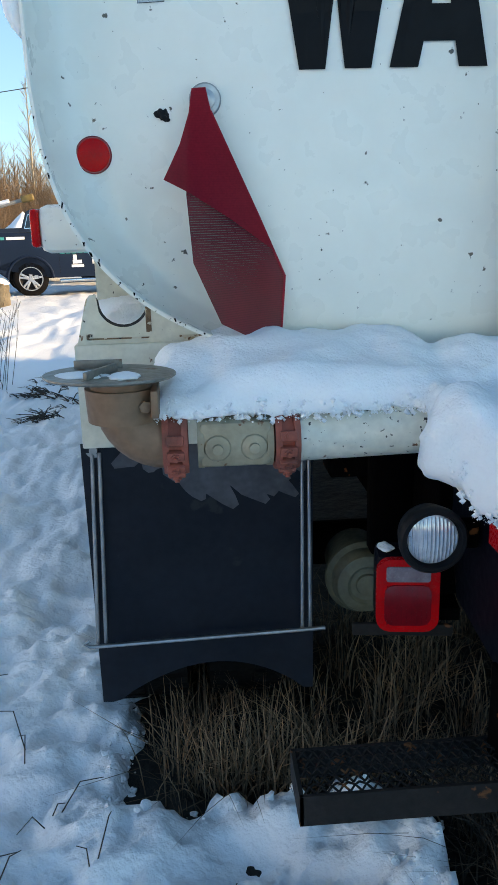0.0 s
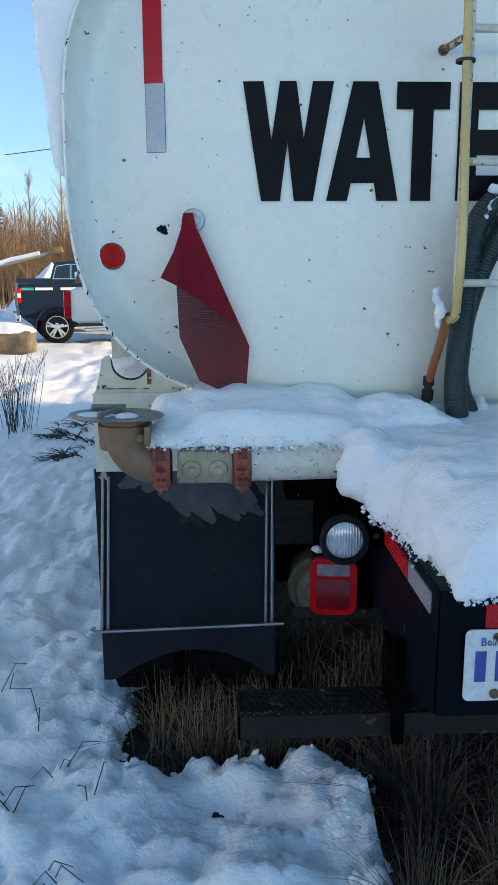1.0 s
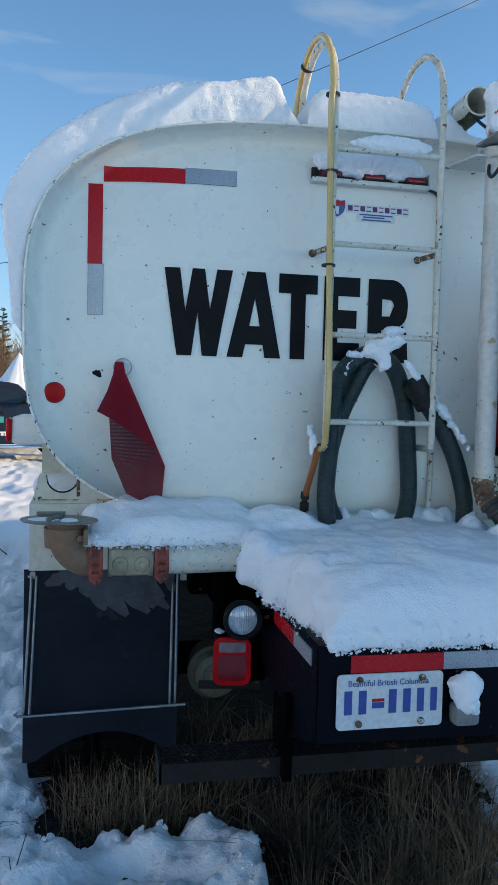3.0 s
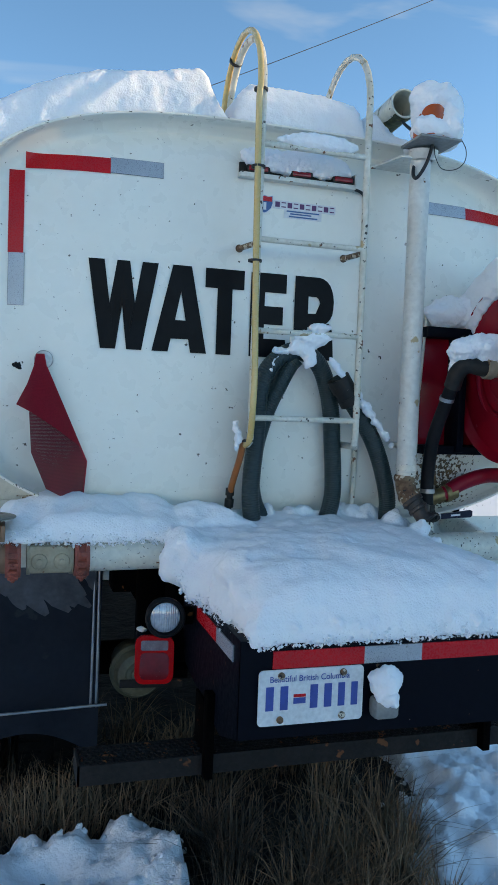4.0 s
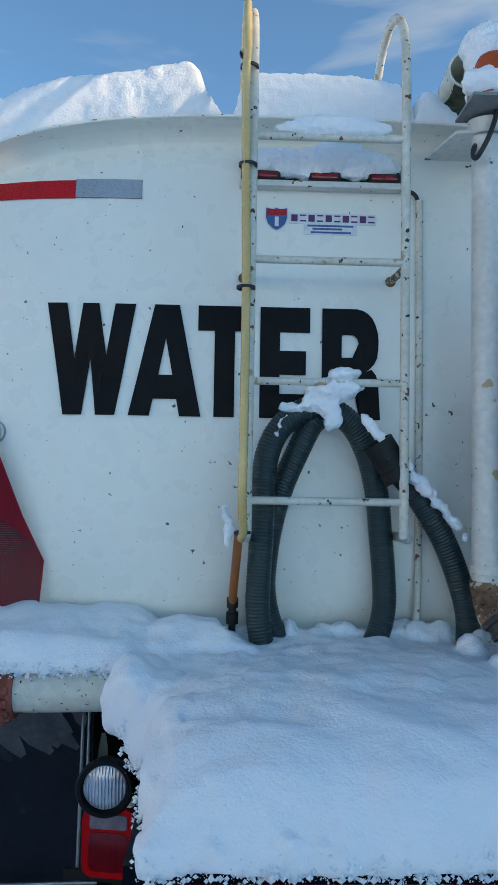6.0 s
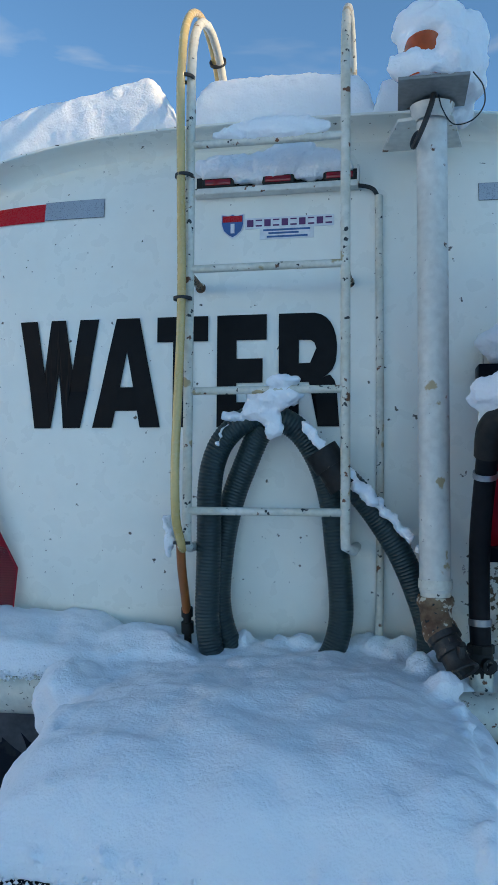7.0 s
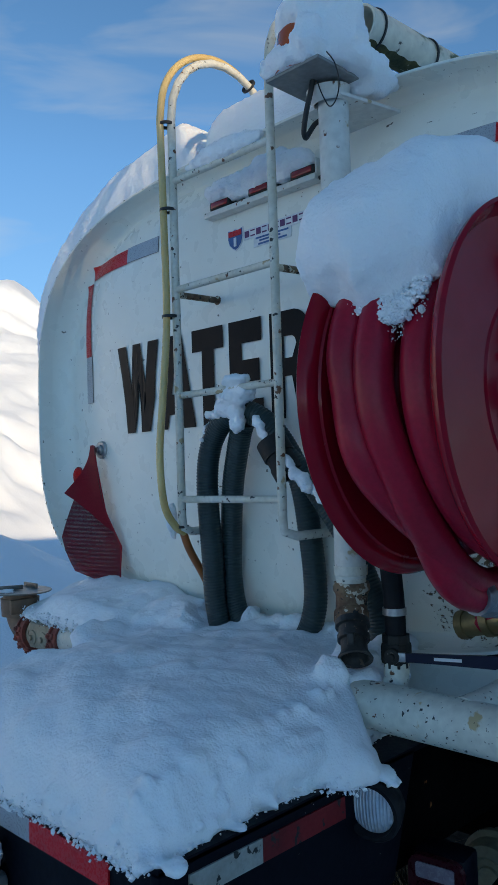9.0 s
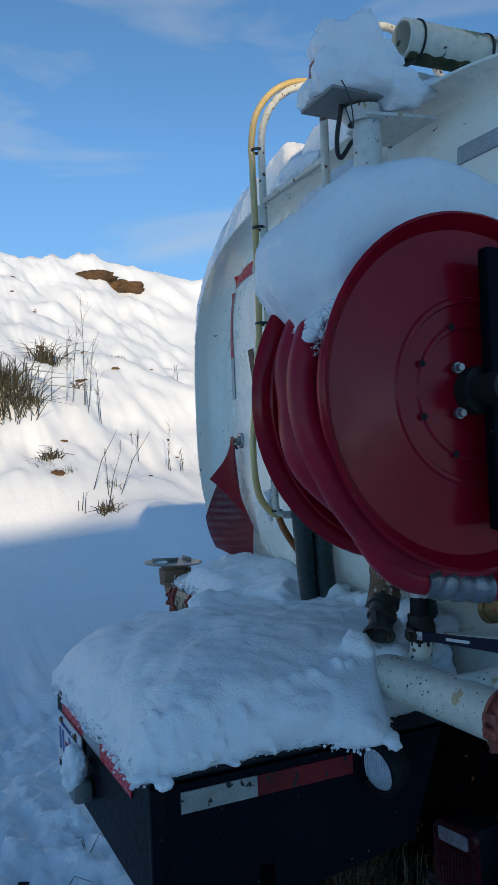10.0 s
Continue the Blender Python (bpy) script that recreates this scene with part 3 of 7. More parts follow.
letter("W", [(0.202, Z1), (0.258, Z1), (0.280, 2.099), (0.304, Z0), (0.251, Z0)], [(0.280, 2.099), (0.303, Z1), (0.3255, Z1), (0.325, 2.096), (0.304, Z0)], [(0.3255, Z1), (0.348, Z1), (0.371, 2.099), (0.343, Z0), (0.325, 2.096)], [(0.393, Z1), (0.451, Z1), (0.397, Z0), (0.343, Z0), (0.371, 2.099)])
letter("A", [(0.504, Z1), (0.5375, Z1), (0.5365, 2.158), (0.517, 2.055), (0.503, 1.987), (0.493, Z0), (0.434, Z0)], [(0.5375, Z1), (0.573, Z1), (0.637, Z0), (0.577, Z0), (0.568, 1.987), (0.556, 2.055), (0.5365, 2.158)], [(0.517, 2.055), (0.556, 2.055), (0.568, 1.987), (0.503, 1.987)])
letter("T", [(0.626, Z1), (0.775, Z1), (0.775, 2.182), (0.626, 2.182)], [(0.673, 2.182), (0.730, 2.182), (0.730, Z0), (0.673, Z0)])
letter("E", [(0.801, Z1), (0.857, Z1), (0.857, Z0), (0.801, Z0)], [(0.857, Z1), (0.942, Z1), (0.942, 2.182), (0.857, 2.182)], [(0.857, 2.130), (0.931, 2.130), (0.931, 2.062), (0.857, 2.062)], [(0.857, 2.008), (0.944, 2.008), (0.944, Z0), (0.857, Z0)])
letter("R", [(0.976, Z0), (0.976, Z1), (1.032, Z1), (1.032, Z0)], [(1.032, 2.179), (1.032, Z1), (1.075, Z1), (1.092, 2.249), (1.106, 2.241), (1.119, 2.227), (1.128, 2.209), (1.134, 2.188), (1.137, 2.164), (1.080, 2.155), (1.075, 2.170), (1.065, 2.178)],
       [(1.080, 2.155), (1.137, 2.164), (1.136, 2.138), (1.133, 2.115), (1.125, 2.097), (1.112, 2.083), (1.098, 2.074), (1.060, 2.062), (1.032, 2.062), (1.032, 2.114), (1.063, 2.115), (1.073, 2.124), (1.080, 2.140)],
       [(1.060, 2.062), (1.098, 2.074), (1.118, 2.081), (1.130, 2.066), (1.136, 2.045), (1.137, 2.027), (1.143, Z0), (1.084, Z0), (1.080, 2.03), (1.076, 2.045)])

# reflective tape on the head: the L shapes and their mirror images
def strip(x0, x1, z0, z1, material, label, lift=0.003, name="reflective_tape"):
    if material == GREYTAPE and lift == 0.003:
        strip(x0 - 0.001, x1 + 0.001, z0 - 0.001, z1 + 0.001, CABLE, "dark edge of the tape", 0.0018, "tape_edge")
    bm = bmesh.new()
    nu, nv = max(2, int((x1 - x0) / 0.012)), max(2, int((z1 - z0) / 0.012))
    g = [[bm.verts.new((u, head_y(u, v) - lift, v)) for v in (z0 + (z1 - z0) * j / nv for j in range(nv + 1))] for u in (x0 + (x1 - x0) * i / nu for i in range(nu + 1))]
    for i in range(nu):
        for j in range(nv):
            bm.faces.new((g[i][j], g[i + 1][j], g[i + 1][j + 1], g[i][j + 1]))
    part(name, bm, material, truck, label)


strip(-0.017, 0.271, 2.553, 2.609, REDTAPE, "red reflective tape strip")
strip(0.271, 0.458, 2.557, 2.612, GREYTAPE, "silver reflective tape strip")
strip(-0.071, -0.019, 2.256, 2.545, REDTAPE, "red reflective tape strip")
strip(-0.068, -0.015, 2.075, 2.256, GREYTAPE, "silver reflective tape strip")
strip(1.515, 1.705, 2.545, 2.592, GREYTAPE, "silver reflective tape strip")
strip(1.705, 1.99, 2.542, 2.59, REDTAPE, "red reflective tape strip")

# round reflector, hole patch, bolt with big washers
slope_x = (head_y(-0.15, 1.791) - head_y(-0.205, 1.791)) / 0.055
slope_z = (head_y(-0.178, 1.82) - head_y(-0.178, 1.765)) / 0.055
bm = lathe(bmesh.new(), (-0.180, head_y(-0.180, 1.791) - 0.002, 1.791), (slope_x, -1, slope_z), [(-0.03, 0.0345), (0.007, 0.0345), (0.010, 0.032), (0.012, 0.02), (0.0125, 0)], 40)
reflector = part("reflector", bm, REDLENS, truck, "round red reflector")
part("reflector_rim", lathe(bmesh.new(), (-0.180, head_y(-0.180, 1.791) - 0.002, 1.791), (slope_x, -1, slope_z), [(-0.03, 0.034), (-0.03, 0.0385), (0.005, 0.0385), (0.007, 0.036), (0.007, 0.034)], 40), DARKLENS, reflector, "dark rim")
bm = bmesh.new()
blob(bm, (-0.028, head_y(-0.028, 1.862), 1.862), (0.014, 0.006, 0.013), 0.9, 2.5, 3, seed=3)
part("patch", bm, RUBBER, truck, "torn black rubber remnant")
bm = lathe(bmesh.new(), (0.059, head_y(0.059, 1.888), 1.888), (0, -1, 0), [(-0.01, 0.033), (0.012, 0.033), (0.015, 0.030), (0.015, 0.02), (0.024, 0.02), (0.026, 0.01), (0.032, 0.01), (0.034, 0)], 28)
part("washer_bolt", bm, STEEL, truck, "galvanised washer and bolt")

# decal under the light bar: shield and bars for the lettering
DECAL_Y = FACE_Y - 0.004
bm = box(bmesh.new(), (0.878, DECAL_Y - 0.003, 2.497), (1.128, DECAL_Y + 0.001, 2.528))
box(bm, (0.92, DECAL_Y - 0.003, 2.466), (1.072, DECAL_Y + 0.001, 2.497))
decal = part("decal", bm, WHITE, truck, "white maker's decal with a shield", smooth=False)


def shield(k):
    out = [(-0.033, 0.034), (-0.012, 0.030), (0, 0.034), (0.012, 0.030), (0.033, 0.034), (0.034, 0.005), (0.027, -0.016), (0.012, -0.030), (0, -0.036), (-0.012, -0.030), (-0.027, -0.016), (-0.034, 0.005)]
    return [(0.842 + u * k, 2.509 + v * k) for u, v in out]


part("shield_edge", prism(bmesh.new(), shield(1.0), lambda u, v, d: (u, DECAL_Y - 0.003 + d, v), 0.003), WHITE, decal, smooth=False)
part("shield_face", prism(bmesh.new(), shield(0.9), lambda u, v, d: (u, DECAL_Y - 0.0045 + d, v), 0.003), DECALBLUE, decal, smooth=False)
part("shield_band", box(bmesh.new(), (0.814, DECAL_Y - 0.006, 2.519), (0.870, DECAL_Y - 0.003, 2.536)), REDTAPE, decal, smooth=False)
part("shield_mark", box(bmesh.new(), (0.837, DECAL_Y - 0.0065, 2.487), (0.848, DECAL_Y - 0.004, 2.514)), WHITE, decal, smooth=False)
for k in range(10):
    part("mark", box(bmesh.new(), (0.884 + 0.0245 * k, DECAL_Y - 0.0045, 2.503), (0.884 + 0.0245 * k + 0.018, DECAL_Y - 0.002, 2.507 if k % 2 else 2.5225)), PURPLE, decal, smooth=False)
    if k % 2:
        part("mark", box(bmesh.new(), (0.884 + 0.0245 * k, DECAL_Y - 0.0045, 2.519), (0.884 + 0.0245 * k + 0.018, DECAL_Y - 0.002, 2.5225)), PURPLE, decal, smooth=False)
for z, a, b in ((2.489, 0.93, 1.062), (2.480, 0.945, 1.03), (2.470, 0.94, 1.055)):
    part("mark", box(bmesh.new(), (a, DECAL_Y - 0.0045, z), (b, DECAL_Y - 0.002, z + 0.005)), DECALBLUE, decal, smooth=False)

# light bar with its cable
bar = part("light_bar", box(bmesh.new(), (0.735, 1.68, 2.592), (1.195, FACE_Y, 2.610), 0.003), POST, truck, "grey channel with small red marker lamps")
for x in (0.76, 0.93, 1.10):
    lens = part("marker_lamp", box(bmesh.new(), (x, 1.682, 2.611), (x + 0.09, 1.708, 2.638), 0.006), DARKFIT, bar, "small dark red marker lamp")
    part("lens", box(bmesh.new(), (x + 0.008, 1.679, 2.616), (x + 0.082, 1.690, 2.634), 0.004), DARKLENS, lens)
part("channel_back", box(bmesh.new(), (0.738, 1.706, 2.6105), (1.192, FACE_Y - 0.001, 2.65), 0.002), DARKFIT, bar, "dark channel back", smooth=False)
part("channel_end", box(bmesh.new(), (1.192, 1.684, 2.605), (1.198, FACE_Y, 2.652), 0.001), POST, bar, smooth=False)
part("cable", tube(bmesh.new(), spline([(1.15, 1.70, 2.60), (1.20, 1.70, 2.598), (1.235, 1.705, 2.588), (1.25, 1.708, 2.56)]), 0.006, 8), CABLE, bar)
bm = tube(bmesh.new(), spline([(1.25, 1.707, 2.57), (1.252, 1.707, 2.2), (1.252, 1.707, 1.6), (1.25, 1.707, 1.44), (1.247, 1.707, 1.33)]), 0.011, 10)
part("conduit", bm, RUNG, truck, "thin white conduit with flaking paint")

# ladder
def arch_rail(x, foot_x, dy=0.0, dx=0.0, r=0.235):
    """A rail that rises along the tank end and bends back over its top."""
    bend = [Vector((x + dx + 0.02 * (k / 12 - 0.5) * 0, 1.53 + dy + 0.235 - r * math.cos(a), 2.862 + r * 1.02 * math.sin(a))) for k, a in ((k, math.pi * k / 12) for k in range(13))]
    foot = [Vector((x + dx, 1.53 + dy, 1.66)), Vector((x + dx, 1.536 + dy, 1.627)), Vector((foot_x - 0.002 * (foot_x > x), 1.565, 1.615)), Vector((foot_x, 1.76, 1.615))]
    return [bend[-1] + Vector((0, 0, -0.16))] + bend[::-1] + foot


ladder = part("ladder", tube(bmesh.new(), arch_rail(0.766, 0.766), 0.0125, 12), RUNG, truck, "chipped white tubular steel ladder")
part("ladder_rail", tube(bmesh.new(), arch_rail(1.17, 1.19), 0.0125, 12), RUNG, ladder)
for z in (2.667, 2.338, 2.02, 1.712):
    part("rung", tube(bmesh.new(), [(0.766, 1.53, z), (1.17, 1.53, z)], 0.0105, 10), RUNG, ladder)
for x, dx in ((0.766, -0.015), (1.17, 0.0)):
    part("stand_off", tube(bmesh.new(), [(x, 1.53, 2.325), (x + dx, FACE_Y - 0.008, 2.335), (x + dx, FACE_Y - 0.007, 2.335), (x + dx, FACE_Y + 0.006, 2.335)], [0.010, 0.010, 0.015, 0.015], 12), RUSTY, ladder, "rusty standoff bar")

# yellowed clear tube tied to the ladder
hose = thing("clear_tube", (0.74, 1.53, 1.4), "yellowed clear plastic tube tied along a ladder rail", "tube")
bend = [(0.747, 1.760 - 0.257 * math.cos(a), 2.866 + 0.258 * math.sin(a)) for a in (math.pi * k / 8 for k in range(8, -1, -1))]
part("tube", tube(bmesh.new(), spline([(0.74, 2.025, 2.80)] + bend + [(0.744, 1.505, 2.8), (0.748, 1.505, 2.55), (0.753, 1.502, 2.25), (0.753, 1.478, 2.0), (0.752, 1.463, 1.84), (0.752, 1.475, 1.70), (0.756, 1.51, 1.635), (0.75, 1.55, 1.612)]), 0.0115, 10), YELLOW, hose)
part("lower_tube", tube(bmesh.new(), spline([(0.746, 1.545, 1.625), (0.742, 1.575, 1.56), (0.737, 1.63, 1.48), (0.735, 1.66, 1.43)]), 0.012, 10), ORANGE, hose, "orange lower end of the tube")
part("fitting", lathe(bmesh.new(), (0.735, 1.66, 1.445), (0, 0.15, -1), [(0, 0.008), (0, 0.016), (0.025, 0.016), (0.025, 0.011), (0.04, 0.011), (0.04, 0.017), (0.07, 0.017), (0.07, 0.01), (0.11, 0.01)], 12), DARKFIT, hose, "dark threaded fitting")
for z, y in ((2.846, 1.52), (2.583, 1.517), (2.26, 1.515), (1.632, 1.535)):
    part("cable_tie", lathe(bmesh.new(), (0.753, y, z - 0.006), (0, 0, 1), [(0, 0.018), (0, 0.0245), (0.008, 0.0245), (0.008, 0.018)], 16), CABLE, hose, "black cable tie")

a = radians(118)
part("cable_tie", lathe(bmesh.new(), (0.757, 1.762 - 0.246 * math.cos(a), 2.864 + 0.248 * math.sin(a)), (0, math.sin(a), math.cos(a)), [(0, 0.018), (0, 0.0265), (0.008, 0.0265), (0.008, 0.018)], 16), CABLE, hose, "black cable tie")

# mesh flag: two layers folded, hung from the bolt
def flag_sheet(name, outline, y_of, material, label):
    bm = bmesh.new()
    c = (sum(u for u, _ in outline) / len(outline), sum(v for _, v in outline) / len(outline))
    n = len(outline)
    prev = None
    for k in range(0, 7):
        f = k / 6
        ring = []
        for i in range(n):
            for s in range(4):
                a, b = outline[i], outline[(i + 1) % n]
                u, v = a[0] + (b[0] - a[0]) * s / 4, a[1] + (b[1] - a[1]) * s / 4
                u, v = c[0] + (u - c[0]) * f, c[1] + (v - c[1]) * f
                ring.append((u, v))
        if k == 0:
            prev = [bm.verts.new((c[0], y_of(*c), c[1]))]
            continue
        vs = [bm.verts.new((u, y_of(u, v), v)) for u, v in ring]
        m = len(vs)
        for i in range(m):
            if len(prev) == 1:
                bm.faces.new((prev[0], vs[i], vs[(i + 1) % m]))
            else:
                bm.faces.new((prev[i], vs[i], vs[(i + 1) % m], prev[(i + 1) % m]))
        prev = vs
    bmesh.ops.solidify(bm, geom=bm.faces[:], thickness=0.0006)
    return part(name, bm, material, flag, label)


MESHRED = surface("red_vinyl_mesh", (0.50, 0.014, 0.035), (0.42, 0.011, 0.028), 0.5, spec=0.2, scale=6, fine=200, bump=0.25, depth=0.001)
MESHGREY = surface("dirty_red_mesh", (0.19, 0.016, 0.032), (0.36, 0.012, 0.030), 0.55, spec=0.2, scale=5, fine=300, bump=0.4, depth=0.001)


def woven(material, share):
    """Open weave: part of the light goes through."""
    nt = material.node_tree
    n, link = nt.nodes.new, nt.links.new
    out = nt.nodes["Material Output"]
    clear, mixer = n("ShaderNodeBsdfTransparent"), n("ShaderNodeMixShader")
    co, wave, level = n("ShaderNodeTexCoord"), n("ShaderNodeTexWave"), n("ShaderNodeMapRange")
    wave.bands_direction = "Z"
    wave.inputs["Scale"].default_value, wave.inputs["Distortion"].default_value = 66.0, 0.0
    level.inputs["From Min"].default_value, level.inputs["To Max"].default_value = 0.45, share
    link(co.outputs["Object"], wave.inputs["Vector"]), link(wave.outputs["Fac"], level.inputs["Value"]), link(level.outputs[0], mixer.inputs[0])
    link(nt.nodes["Principled BSDF"].outputs[0], mixer.inputs[1]), link(clear.outputs[0], mixer.inputs[2]), link(mixer.outputs[0], out.inputs["Surface"])


woven(MESHGREY, 0.26)
woven(MESHRED, 0.06)
flag = thing("warning_flag", (0.1, 1.70, 1.42), "faded red mesh safety flag hanging folded from a bolt", "flag")
def sway(u, v):
    """The flag hangs askew: its open side stands off the tank."""
    k = 0.05 + 0.75 * smooth(1.92, 1.45, v)
    return 1.715 - k * (0.215 - u) - 0.006 * math.sin(u * 30 + v * 9)



flag_sheet("back_layer", [(0.035, 1.903), (0.058, 1.905), (0.067, 1.862), (0.158, 1.655), (0.213, 1.533), (0.203, 1.408), (0.125, 1.415), (0.072, 1.447), (0.020, 1.57), (0.012, 1.70), (0.022, 1.83)], lambda u, v: sway(u, v) + 0.004, MESHGREY, "see-through greyish red mesh")
flag_sheet("front_fold", [(0.032, 1.906), (0.060, 1.907), (0.069, 1.862), (0.160, 1.655), (0.192, 1.585), (0.10, 1.652), (0.020, 1.703), (-0.031, 1.729), (0.004, 1.80), (0.024, 1.86)], lambda u, v: sway(u, v) - 0.004, MESHRED, "folded solid red layer")
bm = tube(bmesh.new(), [(u, sway(u, v) - 0.002, v) for u, v in [(0.068, 1.862), (0.159, 1.655), (0.214, 1.533), (0.204, 1.406), (0.125, 1.413)]], 0.0028, 6)
part("hem", bm, MESHRED, flag, "red sewn hem")

# ---- pipes at the back of the tank ----
PY, PZ, PR = 1.49, 1.252, 0.054
PV = PZ - 0.015          # the valve end hangs a little lower
pipe = part("discharge_pipe", tube(bmesh.new(), [(0.2, PY, PZ - 0.012), (0.6, PY, PZ - 0.004), (1.86, PY, PZ - 0.006)], PR, 28), PIPECREAM, truck, "cream-painted pipe with rust at the joints")
part("band", lathe(bmesh.new(), (0.464, PY, PZ), (1, 0, 0), [(0, PR - 0.002), (0, PR + 0.005), (0.012, PR + 0.005), (0.012, PR - 0.002)], 28), CABLE, pipe, "black strap")
bm = box(bmesh.new(), (0.015, PY - 0.052, PV - 0.045), (0.155, PY + 0.055, PV + 0.045), 0.012)
for x in (0.05, 0.12):
    lathe(bm, (x, PY - 0.05, PV - 0.005), (0, -1, 0), [(0, 0.027), (0.006, 0.024), (0.009, 0.010), (0.018, 0.010), (0.018, 0)], 14)
lathe(bm, (0.012, PY, PV), (1, 0, 0), [(0, 0.03), (0, 0.056), (0.012, 0.056), (0.012, 0.05)], 24)
lathe(bm, (0.146, PY, PV), (1, 0, 0), [(0, 0.05), (0, 0.056), (0.012, 0.056), (0.012, 0.03)], 24)
part("valve_body", bm, VALVE, pipe, "dull grey cast valve body")


def clamp(x, name, cz):
    bm = lathe(bmesh.new(), (x - 0.024, PY, cz), (1, 0, 0), [(0, 0.05), (0, 0.064), (0.012, 0.067), (0.012, 0.058), (0.036, 0.058), (0.036, 0.067), (0.048, 0.064), (0.048, 0.05)], 24)
    for a in (-14, 12, 38, 64):
        m = Matrix.Translation((x, PY, cz)) @ Matrix.Rotation(radians(a), 4, "X")
        box(bm, (-0.017, -0.074, -0.010), (0.017, -0.055, 0.010), 0.004, m)
        lathe(bm, m @ Vector((0, -0.072, 0)), m.to_3x3() @ Vector((0, -1, 0)), [(0, 0.009), (0.006, 0.009), (0.006, 0.005), (0.011, 0.005), (0.011, 0)], 6)
    part("clamp", bm, OXIDE, pipe, "red-oxide " + name + " pipe clamp")


clamp(-0.03, "grooved", PV)
clamp(0.185, "grooved", PV)
clamp(1.87, "grooved", PZ)
part("elbow", tube(bmesh.new(), [Vector((-0.02, PY, PZ - 0.015))] + [Vector((-0.045 - 0.085 * math.sin(a), PY, PZ + 0.07 - 0.085 * math.cos(a))) for a in (k * math.pi / 16 for k in range(9))] + [Vector((-0.13, PY, 1.35))], 0.053, 24), BROWN, pipe, "brown worn steel elbow")
bm = lathe(bmesh.new(), (-0.128, PY, 1.285), (0, 0, 1), [(0, 0.048), (0, 0.067), (0.064, 0.07), (0.064, 0.06), (0.08, 0.06)], 28)
lathe(bm, (-0.083, PY - 0.052, 1.32), (0.3, -1, 0), [(0, 0.012), (0.012, 0.012), (0.012, 0.006), (0.014, 0)], 6)
box(bm, (-0.07, PY - 0.075, 1.30), (-0.056, PY + 0.02, 1.352), 0.003)
part("sleeve", bm, BROWN, pipe, "brown steel sleeve with a bolt")
bm = lathe(bmesh.new(), (-0.148, PY, 1.369), (0.02, 0.028, 1), [(0, 0), (0, 0.122), (0.003, 0.126), (0.006, 0.125), (0.006, 0.0)], 36)
part("flow_plate", bm, DISC, pipe, "round grey deflector plate on top")
part("rib", box(bmesh.new(), (-0.15, PY - 0.09, 1.376), (-0.142, PY + 0.02, 1.392), 0.001, Matrix.Translation((-0.146, PY, 1.38)) @ Matrix.Rotation(radians(-25), 4, "Z") @ Matrix.Translation((0.146, -PY, -1.38))), DISC, pipe)
part("rib", box(bmesh.new(), (-0.225, PY + 0.070, 1.370), (-0.130, PY + 0.076, 1.390), 0.001), DISC, pipe)
bm = bmesh.new()
blob(bm, (-0.19, PY - 0.03, 1.378), (0.05, 0.035, 0.006), 0.5, 3, 3)
blob(bm, (-0.115, PY - 0.06, 1.379), (0.03, 0.03, 0.006), 0.5, 3, 3, seed=4)
tagged(part("ice", bm, SNOW), "thin crust of ice on the round plate", "ice")
part("skirt_panel", box(bmesh.new(), (1.30, 1.79, 1.10), (2.12, 1.80, 1.318), 0.001), PAINT, truck, "white panel under the tank end", smooth=False)
STAIN = surface("brown_rust_stain", (0.22, 0.13, 0.06), (0.09, 0.06, 0.035), 0.7, scale=30, fine=90, bump=0.2)
nt = STAIN.node_tree
n, link = nt.nodes.new, nt.links.new
co, shift, ball, patchy, both, cutoff, clear, mixer = n("ShaderNodeTexCoord"), n("ShaderNodeVectorMath"), n("ShaderNodeVectorMath"), n("ShaderNodeTexNoise"), n("ShaderNodeMath"), n("ShaderNodeMapRange"), n("ShaderNodeBsdfTransparent"), n("ShaderNodeMixShader")
shift.operation, ball.operation, both.operation = "SUBTRACT", "LENGTH", "MULTIPLY_ADD"
shift.inputs[1].default_value = (1.64, 1.73, 1.49)
patchy.inputs["Scale"].default_value, patchy.inputs["Detail"].default_value = 80.0, 8.0
both.inputs[1].default_value = -1.1
cutoff.inputs["From Min"].default_value, cutoff.inputs["From Max"].default_value = 0.40, 0.47
link(co.outputs["Object"], shift.inputs[0]), link(shift.outputs[0], ball.inputs[0]), link(co.outputs["Object"], patchy.inputs["Vector"])
link(ball.outputs["Value"], both.inputs[0]), link(patchy.outputs["Fac"], both.inputs[2]), link(both.outputs[0], cutoff.inputs["Value"])
link(cutoff.outputs[0], mixer.inputs[0]), link(clear.outputs[0], mixer.inputs[1]), link(nt.nodes["Principled BSDF"].outputs[0], mixer.inputs[2]), link(mixer.outputs[0], nt.nodes["Material Output"].inputs["Surface"])
bm = bmesh.new()
g = [[bm.verts.new((u, head_y(u, v) - 0.003, v)) for v in (1.36 + 0.016 * j for j in range(20))] for u in (1.46 + 0.02 * i for i in range(21))]
for i in range(20):
    for j in range(19):
        bm.faces.new((g[i][j], g[i + 1][j], g[i + 1][j + 1], g[i][j + 1]))
part("rust_stain", bm, STAIN, truck, "brown rust stain on white paint")
# branch back to the tank and the far outlet
part("branch_pipe", tube(bmesh.new(), spline([(1.70, PY + 0.01, PZ), (1.72, 1.58, PZ + 0.01), (1.74, 1.75, PZ + 0.03), (1.74, 1.95, PZ + 0.05)]), 0.052, 20), PIPECREAM, pipe)

